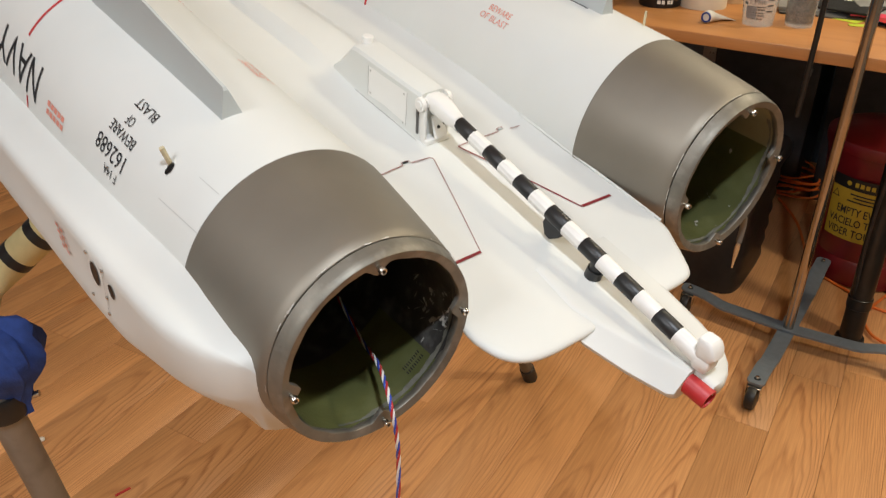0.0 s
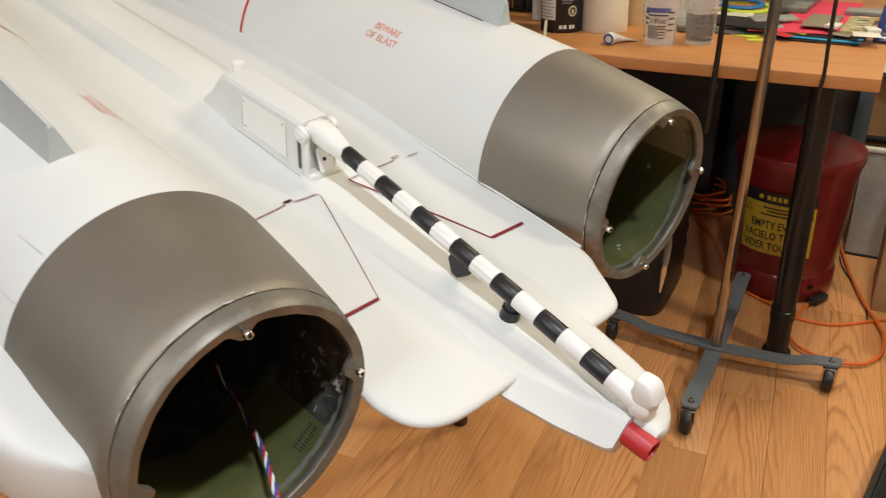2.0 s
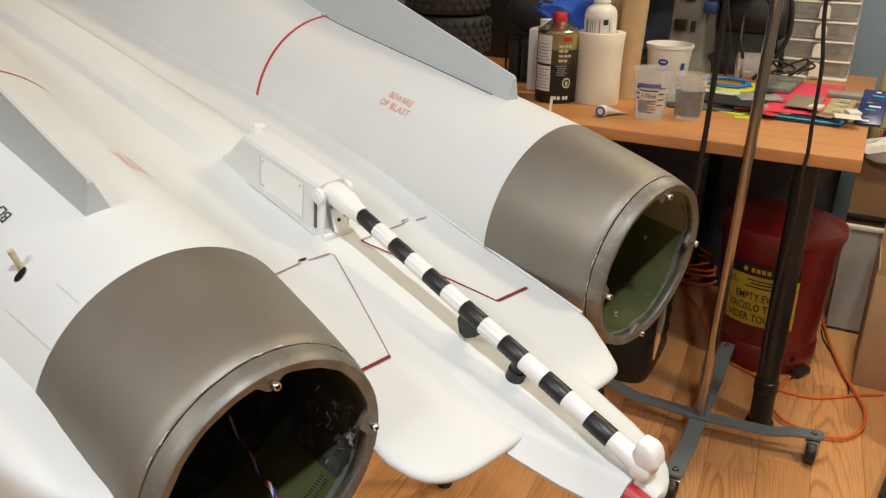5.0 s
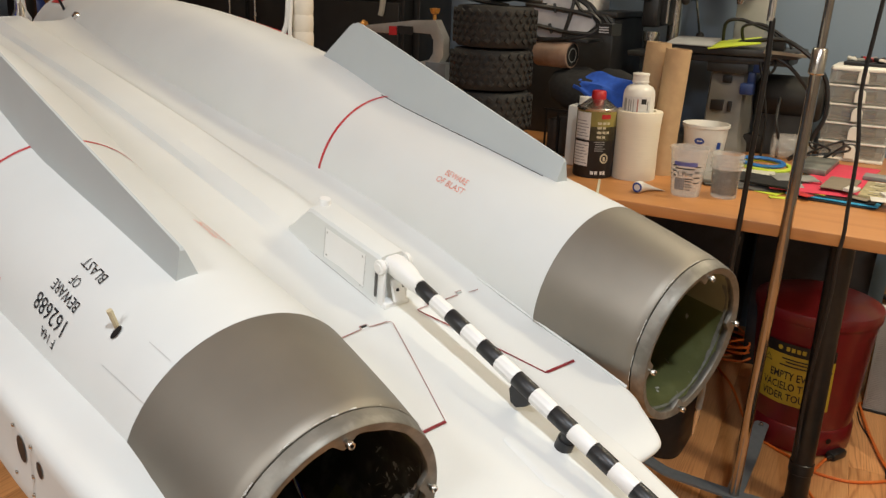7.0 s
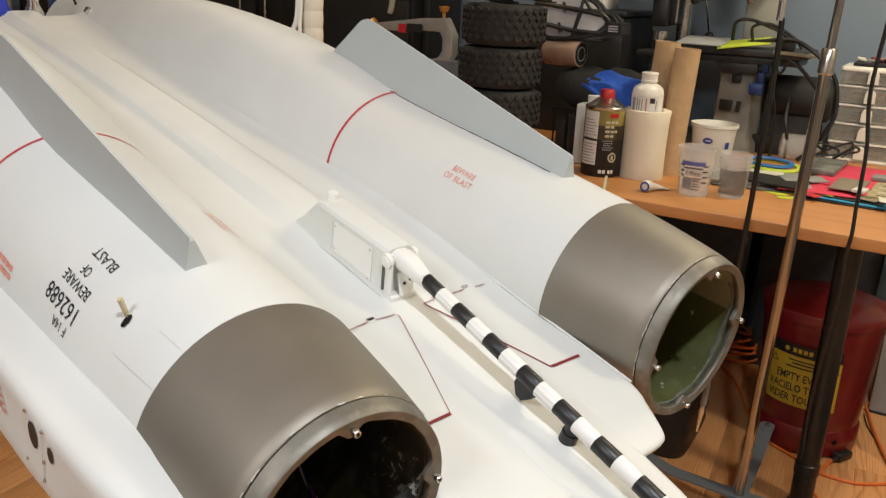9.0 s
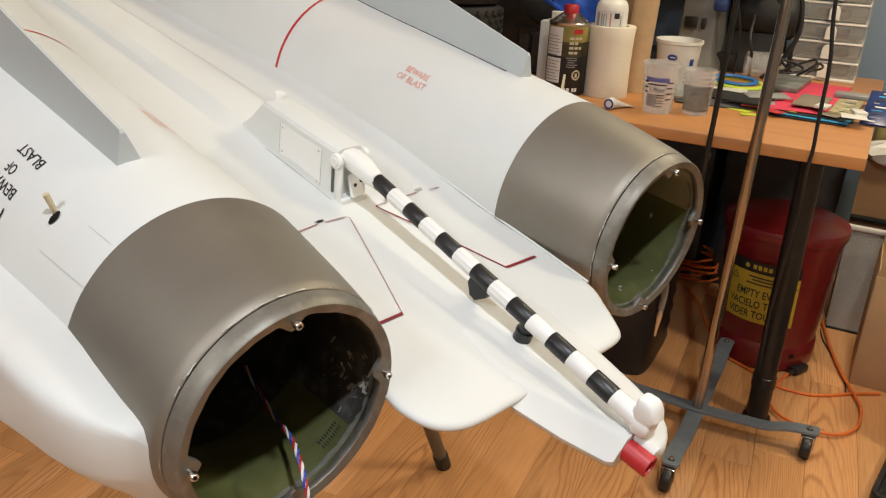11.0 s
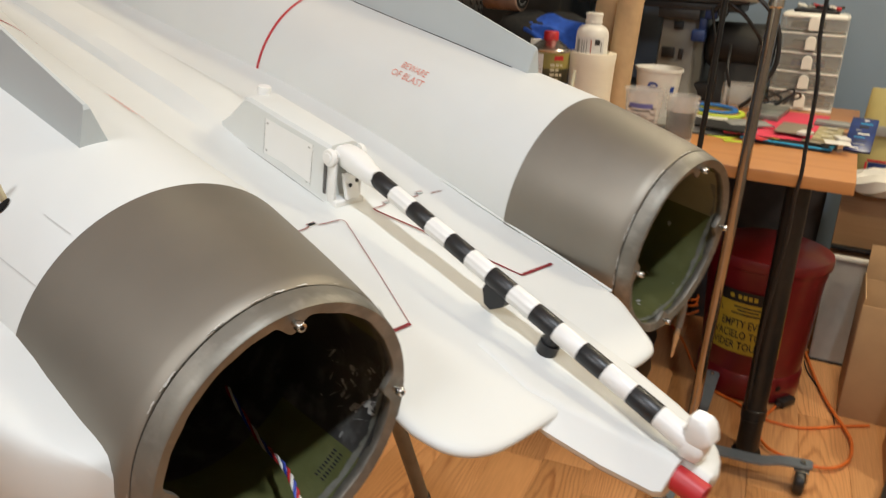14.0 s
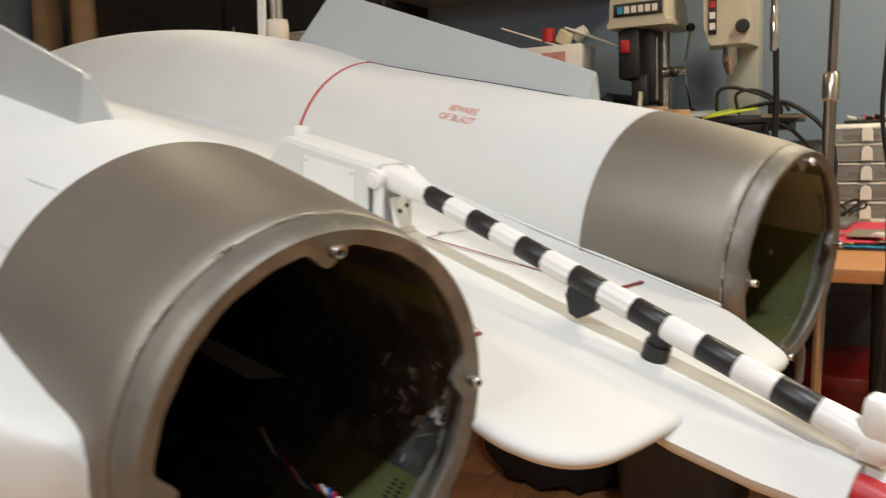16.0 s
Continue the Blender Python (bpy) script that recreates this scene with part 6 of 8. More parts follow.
CABLES = (
    (0.0068, [(0.02, -0.10, 0.352), (0.149, -0.16, 0.372), (0.211, -0.18, 0.353), (0.270, -0.18, 0.307), (0.307, -0.18, 0.249), (0.317, -0.18, 0.161), (0.298, -0.18, 0.104), (0.270, -0.17, 0.050), (0.230, -0.16, 0.008)]),
    (0.0060, [(0.095, -0.12, 0.270), (0.118, -0.14, 0.302), (0.143, -0.14, 0.315), (0.191, -0.14, 0.290), (0.244, -0.12, 0.231), (0.26, -0.08, 0.19)]),
    (0.0040, [(0.100, -0.14, 0.300), (0.122, -0.14, 0.220), (0.142, -0.14, 0.128), (0.144, -0.14, 0.006)]),
    (0.0045, [(0.143, -0.13, 0.313), (0.124, -0.14, 0.293), (0.134, -0.14, 0.267), (0.147, -0.14, 0.286), (0.140, -0.13, 0.312)]),
    (0.0050, [(0.170, -0.10, 0.19), (0.175, -0.14, 0.122), (0.188, -0.14, 0.072), (0.19, -0.13, 0.006)]),
    (0.0055, [(-0.04, -0.05, 0.345), (-0.023, -0.12, 0.412), (0.020, -0.12, 0.424), (0.082, -0.12, 0.405), (0.127, -0.12, 0.386), (0.165, -0.13, 0.345)]),
    (0.0050, [(0.03, -0.06, 0.345), (0.031, -0.12, 0.402), (0.089, -0.12, 0.412), (0.162, -0.12, 0.373), (0.185, -0.12, 0.345)]),
)
for r, pts in CABLES:
    part("cable", Geo().tube(smooth_line(pts, 7), r, 8), BLACKPL, mill, "black cable")
part("clamp_block", Geo().box((0.145, -0.12, 0.354), (0.040, 0.04, 0.034), 0.004), BLACKPL, mill, "black block on the table")
part("way_cover", Geo().loft([[Vector((x, y, z + 0.334)) for x, z in ((0.11, 0.004), (0.235, -0.004), (0.235, -0.012), (0.11, -0.006))] for y in (-0.165, -0.10)]), TAUPEP, mill, "dull tan strip under the table end")
MOTORBLACK = surface("oily_black_casting", (0.014, 0.013, 0.012), 0.6, vary=0.3, scale=25)
cast = thing("cast_motor", "large black cylindrical motor on a dark cast base", "motor", room(-0.360, 2.99, TOP))
part("base", Geo().loft([[Vector((x * k, y * k, z)) for x, y in ((-0.095, -0.07), (0.095, -0.07), (0.095, 0.07), (-0.095, 0.07))] for k, z in ((1.0, 0.0), (1.0, 0.02), (0.85, 0.04), (0.80, 0.13))]), MOTORBLACK, cast)
part("drum", Geo().lathe([(0.0, -0.104), (0.030, -0.104), (0.060, -0.100), (0.070, -0.090), (0.072, -0.084), (0.072, 0.060), (0.0745, 0.062), (0.0745, 0.074), (0.072, 0.076), (0.070, 0.092), (0.058, 0.104), (0.0, 0.106)], 36, pose(0, 0, 0.182, 0, 90)), MOTORBLACK, cast)
part("terminal_box", Geo().box((-0.09, -0.05, 0.03), (0.07, 0.06, 0.06), 0.006), MOTORBLACK, cast)
solid("clear_jar", Geo().lathe([(0.0, -0.05), (0.030, -0.05), (0.032, -0.045), (0.032, 0.035), (0.026, 0.045), (0.0, 0.045)], 26, pose(0, 0, 0.033, 0, 90)), CLEARPL, "clear plastic jar lying on its side", "jar", room(-0.315, 2.880, TOP, 14) @ Matrix.Scale(1.25, 4))
fold = solid("lime_folder", Geo().box((0, 0, 0.002), (0.16, 0.10, 0.004), 0.001), LIMEP, "lime yellow plastic folder on the machine table", "folder", room(-0.535, 2.87, TOP + 0.349, 8) @ pose(0, 0, 0, 9, -9, 0))
solid("paper_sheet", Geo().box((0, 0, 0.0015), (0.15, 0.12, 0.003)), surface("pale_grey_paper", (0.40, 0.41, 0.42), 0.5, vary=0.12, scale=15), "pale paper sheets on the machine table", "paper", room(-0.665, 2.88, TOP + 0.3475, -6) @ pose(0, 0, 0, 10, 0, 0))

# pile between the tyres and the drill press
crate = thing("wire_crate", "black wire crate holding brown parts", "crate", room(-0.86, 2.52, TOP))
for k in range(7):
    part("bar", Geo().box((-0.12 + 0.04 * k, -0.10, 0.07), (0.005, 0.005, 0.14)), BLACKMETAL, crate)
for z in (0.14, 0.006):
    part("rim", Geo().box((0, -0.10, z), (0.26, 0.008, 0.008)), BLACKMETAL, crate)
for k in range(6):
    part("content", Geo().box((-0.10 + 0.04 * k, 0.0, 0.056 + 0.006 * (k % 3)), (0.036, 0.18, 0.11 + 0.012 * (k % 3)), 0.006), surface("dark_brown_casing", (0.040, 0.032, 0.027), 0.6, vary=0.3, scale=40) if k == 0 else bpy.data.materials["dark_brown_casing"], crate, "dark brown upright part")
bag = Geo()
rings = []
for z, a, b in ((0.0, 0.12, 0.10), (0.03, 0.15, 0.12), (0.09, 0.15, 0.12), (0.13, 0.13, 0.10), (0.155, 0.08, 0.06), (0.16, 0.03, 0.02)):
    rings.append([Vector((a * math.cos(t) * (1 + 0.06 * math.sin(3 * t + 20 * z)), b * math.sin(t) * (1 + 0.05 * math.cos(4 * t)), z + 0.012 * math.sin(2 * t + 1))) for t in [2 * math.pi * k / 28 for k in range(28)]])
bag.loft(rings)
solid("black_bag", bag, BLACKCLOTH, "soft black fabric bag on the wire crate", "bag", room(-0.87, 2.53, TOP + 0.145) @ Matrix.Diagonal((1, 1, 0.72, 1)), angle=70)
blk = thing("storage_box", "tall black storage box against the wall", "box", room(-1.12, 2.98, TOP))
part("body", Geo().box((0, 0, 0.205), (0.40, 0.34, 0.41), 0.008), BLACKPL, blk)
part("lid", Geo().box((0, 0, 0.42), (0.42, 0.36, 0.02), 0.005), BLACKPL, blk)
wb = thing("white_carton", "white product carton with red labels", "carton", room(-1.12, 2.93, TOP + 0.43))
part("body", Geo().box((0, 0, 0.085), (0.215, 0.16, 0.17), 0.002), surface("white_carton_board", (0.80, 0.78, 0.76), 0.6, vary=0.05, scale=20), wb)
part("red_label", Geo().box((0.01, -0.0815, 0.125), (0.085, 0.002, 0.045)), surface("pale_pink_label", (0.62, 0.30, 0.27), 0.5, vary=0.2, scale=60), wb)
for k in range(3):
    part("print_line", Geo().box((-0.02, -0.0812, 0.025 + 0.022 * k), (0.15, 0.001, 0.004)), GREYP, wb)
planeb = thing("toy_parts", "white foam wing and red motor parts heaped on the carton", "model parts", room(-1.12, 2.93, TOP + 0.60))
part("wing", Geo().box((-0.06, -0.01, 0.028), (0.30, 0.05, 0.006), 0.002, pose(0, 0, 0, 0, 20, 8)), WHITEPL, planeb)
part("wing", Geo().box((0.14, -0.02, 0.020), (0.24, 0.035, 0.006), 0.002, pose(0, 0, 0, 0, 22, -10)), WHITEPL, planeb)
part("red_motor", Geo().lathe([(0.0, 0.0), (0.022, 0.0), (0.022, 0.045), (0.0, 0.045)], 18, pose(-0.03, -0.02, 0.02)), RED, planeb)
part("servo", Geo().box((0.03, -0.02, 0.030), (0.05, 0.03, 0.045), 0.004, pose(0, 0, 0, 10, 30, 0)), surface("cream_plastic", (0.66, 0.58, 0.40), 0.5), planeb)
part("cowl", Geo().lathe([(0.0, 0.0), (0.028, 0.004), (0.020, 0.05), (0.0, 0.055)], 18, pose(0.05, 0.02, 0.03, 0, 60)), WHITEPL, planeb)
brown = solid("brown_roll", Geo().lathe([(0.0, -0.10), (0.035, -0.10), (0.048, -0.098), (0.05, -0.09), (0.05, 0.09), (0.048, 0.098), (0.030, 0.10), (0.028, 0.09), (0.0, 0.09)], 32, pose(0, 0, 0.05, 0, 90)), surface("worn_brown_vinyl", (0.28, 0.18, 0.13), 0.5, vary=0.2, scale=12, stain=0.5, stain_colour=(0.52, 0.40, 0.33), stain_scale=10), "worn brown roll lying on the bag", "roll", room(-0.998, 2.50, TOP + 0.262, -10) @ Matrix.Diagonal((0.62, 0.80, 0.80, 1)))
part("hollow_end", Geo().lathe([(0.0, 0.1004), (0.043, 0.1004)], 28, pose(0, 0, 0.05, 0, 90)), BLACKCLOTH, brown)
part("inner_ring", Geo().lathe([(0.024, 0.1008), (0.026, 0.102), (0.028, 0.1008), (0.026, 0.1006)], 24, pose(0, 0, 0.05, 0, 90), closed=True), GREYP, brown)
bump = thing("body_shell", "black caged model car body with silver side windows", "car body", room(-0.97, 2.53, TOP + 0.34))
FILM = surface("silver_film", (0.55, 0.56, 0.60), 0.35, 0.0, vary=0.15, scale=15)
BAR = [(-0.130, 0.020), (-0.140, 0.110), (-0.096, 0.150), (-0.060, 0.158), (-0.018, 0.149), (0.030, 0.122), (0.055, 0.094), (0.086, 0.086), (0.110, 0.058), (0.082, 0.026), (0.0, 0.010), (-0.080, 0.002)]


def bulge(x, z):
    return -0.055 * math.cos(x * 9.0) * math.cos((z - 0.05) * 8.0)


for k, quad in enumerate(([(-0.132, 0.112), (-0.094, 0.144), (-0.060, 0.150), (-0.018, 0.142), (0.022, 0.116), (0.022, 0.096), (-0.06, 0.112)], [(-0.136, 0.100), (-0.060, 0.092), (0.018, 0.084), (0.004, 0.036), (-0.060, 0.046), (-0.130, 0.056)], [(0.032, 0.098), (0.060, 0.084), (0.082, 0.078), (0.098, 0.056), (0.074, 0.034), (0.014, 0.034)], [(-0.126, 0.044), (-0.060, 0.034), (0.0, 0.026), (0.0, 0.014), (-0.078, 0.010), (-0.122, 0.024)])):
    n = len(quad)
    front = [Vector((x, bulge(x, z) + 0.002, z)) for x, z in quad]
    back = [p + Vector((0, 0.004, 0)) for p in front]
    part("window_film", Geo().add(front + back, [list(range(n)), list(range(n, 2 * n))[::-1]] + [(i, n + i, n + (i + 1) % n, (i + 1) % n) for i in range(n)]), FILM, bump, "silver tinted window")
for line, r in ((BAR + [BAR[0]], 0.0055), ([(-0.140, 0.106), (-0.06, 0.101), (0.030, 0.091), (0.086, 0.080)], 0.0065), ([(-0.134, 0.050), (-0.06, 0.041), (0.010, 0.031), (0.082, 0.028)], 0.0065), ([(-0.100, 0.148), (-0.104, 0.100)], 0.004), ([(0.028, 0.122), (0.020, 0.080), (0.002, 0.012)], 0.0055), ([(-0.035, 0.112), (-0.028, 0.086)], 0.005), ([(-0.045, 0.052), (-0.036, 0.024)], 0.005)):
    part("cage_bar", Geo().tube(smooth_line([(x, bulge(x, z) - 0.003, z) for x, z in line], 4), r, 8), BLACKPL, bump)
for sgn in (-1, 1):
    part("far_bar", Geo().tube(smooth_line([(x, 0.075 + 0.02 * sgn, z * 0.9) for x, z in BAR[1:9]], 4), 0.006, 8), BLACKPL, bump)
part("tail_vent", Geo().loft([[Vector((x, y, z)) for y, z in ((-0.04, 0.026), (-0.04, 0.060), (0.05, 0.060), (0.05, 0.026))] for x in (0.098, 0.150)]), BLACKPL, bump, "black slotted tail piece")
for z in (0.036, 0.043, 0.050):
    part("vent_slot", Geo().box((0.126, -0.0405, z), (0.030, 0.002, 0.003)), FILM, bump)
part("cross_brace", Geo().box((-0.02, 0.02, 0.006), (0.20, 0.14, 0.010), 0.003), BLACKPL, bump)
def towel_patch(rows, thick=0.010):
    """A draped cloth: rows of points along the cloth, waved into folds and given thickness."""
    g = Geo()
    lines = [smooth_line(r, 8) for r in rows]
    n = min(len(r) for r in lines)
    steps = 5
    grid = []
    for a, b in zip(lines, lines[1:]):
        for q in range(steps):
            grid.append([Vector(a[i]).lerp(Vector(b[i]), q / steps) for i in range(n)])
    grid.append([Vector(v) for v in lines[-1][:n]])
    for j, r in enumerate(grid):
        for i, v in enumerate(r):
            fold = 0.0050 * math.sin(1.25 * j + 0.16 * i) + 0.0040 * math.sin(0.8 * j - 0.28 * i + 1.0)
            r[i] = v + Vector((0.3 * fold, -0.6 * fold, fold))
    m = len(grid)
    top = [v for r in grid for v in r]
    low = [v + Vector((0, thick, -thick)) for v in top]
    faces = [(j * n + i, j * n + i + 1, (j + 1) * n + i + 1, (j + 1) * n + i) for j in range(m - 1) for i in range(n - 1)]
    k = len(top)
    edge = [i for i in range(n)] + [j * n + n - 1 for j in range(1, m)] + [(m - 1) * n + i for i in range(n - 2, -1, -1)] + [j * n for j in range(m - 2, 0, -1)]
    g.add(top + low, faces + [tuple(k + i for i in f[::-1]) for f in faces] + [(edge[i], edge[(i + 1) % len(edge)], k + edge[(i + 1) % len(edge)], k + edge[i]) for i in range(len(edge))])
    return g


rag = towel_patch(([(-0.118, -0.085, 0.030), (-0.060, -0.10, 0.010), (-0.005, -0.105, -0.012), (0.045, -0.10, -0.060), (0.085, -0.09, -0.075)],
                   [(-0.112, -0.075, 0.045), (-0.060, -0.09, 0.042), (-0.005, -0.09, 0.030), (0.050, -0.085, 0.005), (0.092, -0.08, -0.010)],
                   [(-0.095, -0.04, 0.062), (-0.050, -0.04, 0.076), (-0.005, -0.04, 0.070), (0.050, -0.04, 0.062), (0.094, -0.04, 0.055)],
                   [(-0.080, 0.03, 0.040), (-0.050, 0.03, 0.052), (-0.005, 0.03, 0.055), (0.050, 0.03, 0.050), (0.080, 0.03, 0.040)]))
solid("blue_shop_towel", rag, BLUECLOTH, "crumpled bright blue shop towel draped on a black bag", "towel", room(-0.782, 2.50, TOP + 0.183), angle=70)

# scroll saw at the bench's far end
saw = thing("scroll_saw", "silver scroll saw with orange knobs and red badge", "scroll saw", room(-1.42, 2.45, TOP))
ALU = surface("cast_aluminium", (0.50, 0.50, 0.49), 0.35, 0.7, vary=0.12, scale=20)
part("base", Geo().box((-0.09, 0, 0.05), (0.38, 0.16, 0.10), 0.012), CASTIRON, saw)
part("table", Geo().box((-0.16, 0, 0.145), (0.20, 0.18, 0.014), 0.003).box((-0.14, 0, 0.12), (0.06, 0.06, 0.05), 0.004), ALU, saw)
arm = [(-0.100, 0.222), (-0.04, 0.226), (0.018, 0.240), (0.040, 0.275), (0.040, 0.325), (0.018, 0.362), (-0.06, 0.360), (-0.15, 0.350), (-0.245, 0.343)]
half = (0.020, 0.024, 0.026, 0.024, 0.024, 0.030, 0.024, 0.021, 0.014)
rings = []
for i, (x, z) in enumerate(arm):
    q = arm[min(i + 1, len(arm) - 1)]
    p = arm[max(i - 1, 0)]
    d = Vector((q[0] - p[0], 0, q[1] - p[1])).normalized()
    n = Vector((-d.z, 0, d.x))
    rings.append([Vector((x, s * 0.020, z)) + n * o * half[i] for s, o in ((-1, -0.8), (1, -0.8), (1.2, 0), (1, 0.8), (-1, 0.8), (-1.2, 0))])
part("upper_arm", Geo().loft(rings), ALU, saw, "curved cast aluminium arm")
part("column", Geo().loft([[Vector((x, y, z)) for x, y in ((0.0, -0.03), (0.075, -0.03), (0.075, 0.03), (0.0, 0.03))] for z in (0.02, 0.18, 0.25)]), GREYMETAL, saw, "blue-grey rear column")
part("badge", Geo().box((-0.133, -0.0255, 0.343), (0.030, 0.003, 0.028)), RED, saw, "red badge")
part("badge", Geo().box((-0.085, -0.0255, 0.347), (0.060, 0.003, 0.026)), BLACKPL, saw)
BRASS = surface("orange_knob", (0.50, 0.23, 0.05), 0.4, 0.3)
part("knob", Geo().lathe([(0.006, 0.0), (0.006, 0.018), (0.013, 0.020), (0.018, 0.036), (0.0, 0.038)], 16, pose(0.012, 0, 0.384)), BRASS, saw, "orange tension knob")
part("knob", Geo().lathe([(0.006, 0.0), (0.006, 0.012), (0.016, 0.014), (0.018, 0.026), (0.0, 0.030)], 16, pose(-0.248, 0, 0.348, 0, -80)), BRASS, saw, "orange tension knob")
part("blade_holder", Geo().box((-0.225, 0, 0.30), (0.030, 0.025, 0.08), 0.004), CASTIRON, saw)
part("blade", Geo().box((-0.225, 0, 0.205), (0.004, 0.001, 0.12)), STEEL, saw)

# ---- cabinets and wall things ----
BLACKWOOD = surface("black_cabinet_lacquer", (0.012, 0.011, 0.011), 0.35, vary=0.2, scale=20, gloss=0.1)


def wavy_panel():
    m = surface("grey_wave_panel", (0.26, 0.255, 0.24), 0.6, vary=0.05, scale=20)
    nt = m.node_tree
    w = nt.nodes.new("ShaderNodeTexWave")
    w.bands_direction = "Z"
    w.inputs["Scale"].default_value, w.inputs["Distortion"].default_value, w.inputs["Detail"].default_value, w.inputs["Detail Scale"].default_value = 16.0, 5.0, 1.0, 1.2
    co = nt.nodes.new("ShaderNodeTexCoord")
    nt.links.new(co.outputs["Object"], w.inputs["Vector"])
    bp = nt.nodes.new("ShaderNodeBump")
    bp.inputs["Strength"].default_value, bp.inputs["Distance"].default_value = 0.45, 0.006
    nt.links.new(w.outputs["Fac"], bp.inputs["Height"])
    nt.links.new(bp.outputs[0], nt.nodes["Principled BSDF"].inputs["Normal"])
    return m


WAVE = wavy_panel()
cb = thing("tall_cabinet", "black lacquered cabinet with grey wave panels and steel handles", "cabinet", room(-2.64, 3.08))
part("carcass", Geo().box((0, 0.02, 1.05), (1.62, 0.34, 2.10), 0.004), BLACKWOOD, cb)
for k, (u0, u1) in enumerate(((-0.80, -0.01), (0.01, 0.80))):
    w, c = u1 - u0, (u0 + u1) / 2
    d = part("lower_door", Geo().box((c, -0.16, 0.60), (w - 0.008, 0.02, 1.14), 0.003), BLACKWOOD, cb)
    x = u1 - 0.067 if k == 0 else u0 + 0.060
    part("handle", Geo().tube(smooth_line([(x, -0.17, 1.055), (x, -0.195, 1.06), (x, -0.198, 1.13), (x, -0.195, 1.20), (x, -0.17, 1.205)], 4), 0.006, 10), STEEL, d, "bright steel bow handle")
    part("wave_panel", Geo().box((c, -0.163, 1.345), (w - 0.008, 0.024, 0.325), 0.003), WAVE, cb, "grey wave-textured panel")
    d = part("upper_door", Geo().box((c, -0.16, 1.80), (w - 0.008, 0.02, 0.57), 0.003), BLACKWOOD, cb)
    part("door_knob", Geo().lathe([(0.0, 0.022), (0.010, 0.020), (0.012, 0.012), (0.006, 0.0)], 14, pose(x, -0.17, 1.545, 90)), STEEL, d)
part("round_opening", Geo().lathe([(0.0, 0.0), (0.10, 0.0), (0.11, 0.004), (0.11, 0.012), (0.0, 0.012)], 36, pose(0.44, -0.1765, 1.355, 90)), BLACKPL, cb, "round black disc")
sidec = thing("side_locker", "narrow tall dark locker beside the cabinet", "locker", room(-1.8105, 3.12))
part("body", Geo().box((0, 0, 0.72), (0.034, 0.26, 1.44), 0.004), BLACKWOOD, sidec)
solid("hanging_rope", Geo().tube(smooth_line([(0, 0, 1.75), (0.004, -0.004, 1.5), (0.012, 0, 1.3), (0.0, 0.0, 1.16), (-0.01, 0, 1.12)], 6), 0.012, 8), surface("grey_rope", (0.36, 0.34, 0.30), 0.8), "grey rope hanging from the wall cabinet", "rope", room(-1.915, 2.90))
wc = thing("wall_cabinet", "grey metal wall cabinet with dark glass doors", "wall cabinet", room(-1.48, 3.12, 1.60))
FRAME = surface("grey_metal_frame", (0.36, 0.35, 0.32), 0.4, 0.2, vary=0.05, scale=20)
part("body", Geo().box((0, 0.01, 0.25), (1.18, 0.28, 0.50), 0.004), FRAME, wc)
for c in (-0.29, 0.29):
    part("glass_door", Geo().box((c, -0.135, 0.265), (0.52, 0.012, 0.42), 0.004), surface("dark_glass", (0.02, 0.02, 0.022), 0.12), wc, "dark glass door")
    for s in (-1, 1):
        part("corner_plate", Geo().add([(c + s * 0.26, -0.1425, 0.055), (c + s * 0.20, -0.1425, 0.055), (c + s * 0.26, -0.1425, 0.115)], [(0, 1, 2)]), STEEL, wc)

# taped chrome pole beyond the jet
tp = thing("taped_pole", "chrome pole wrapped in white tape, bracketed to the jet", "pole", pose(-0.120, 1.40, 0))
part("pole", Geo().lathe([(0.0, 0.965), (0.0092, 0.965), (0.0092, 2.1), (0.0, 2.1)], 20), CHROME, tp)
UP = 1.217
rows = [(0.0095, UP - 0.24)]
for k in range(9):
    z = UP - 0.235 + 0.0258 * k
    rows += [(0.0162, z), (0.0169, z + 0.012), (0.0166, z + 0.022), (0.0157, z + 0.0245)]
part("tape_wrap", Geo().lathe(rows + [(0.0160, UP - 0.001), (0.0095, UP)], 26), surface("white_tape", (0.72, 0.65, 0.54), 0.7, vary=0.06, scale=40, bump=0.3, bump_scale=200), tp, "white cloth tape")
part("strap", Geo().tube(smooth_line([(-0.019, -0.006, UP + 0.10), (-0.021, -0.009, UP + 0.02), (-0.024, -0.011, UP - 0.04), (-0.034, -0.013, UP - 0.075), (-0.024, -0.013, UP - 0.11)], 6), 0.0042, 8), WHITEPL, tp, "white plastic strap")
part("strap", Geo().tube(smooth_line([(-0.015, -0.012, UP + 0.10), (-0.016, -0.014, UP + 0.01), (-0.019, -0.016, UP - 0.05), (-0.018, -0.016, UP - 0.10)], 6), 0.0034, 8), WHITEPL, tp, "white plastic strap")
part("clamp", Geo().box((-0.030, -0.018, UP - 0.105), (0.062, 0.020, 0.022), 0.004, pose(0, 0, 0, 0, -38, 0)), GREYMETAL, tp, "grey clamp arm")
part("bracket", Geo().box((-0.0200, -0.0166, 1.025), (0.046, 0.020, 0.016), 0.003, pose(0, 0, 0, 0, 0, 39.7)), BLACKMETAL, tp, "black bracket that holds the pole to the jet")
tr = thing("red_edged_box", "white box with a red edge on a dark stand", "box", room(-1.98, 2.2, 1.062) @ pose(0, 0, 0, 0, 11, 0))
part("lid", Geo().box((0, 0, 0.026), (0.22, 0.12, 0.012), 0.003), RED, tr, "red lid edge")
part("body", Geo().box((0, 0, 0.0), (0.21, 0.11, 0.040), 0.003), WHITEPL, tr)
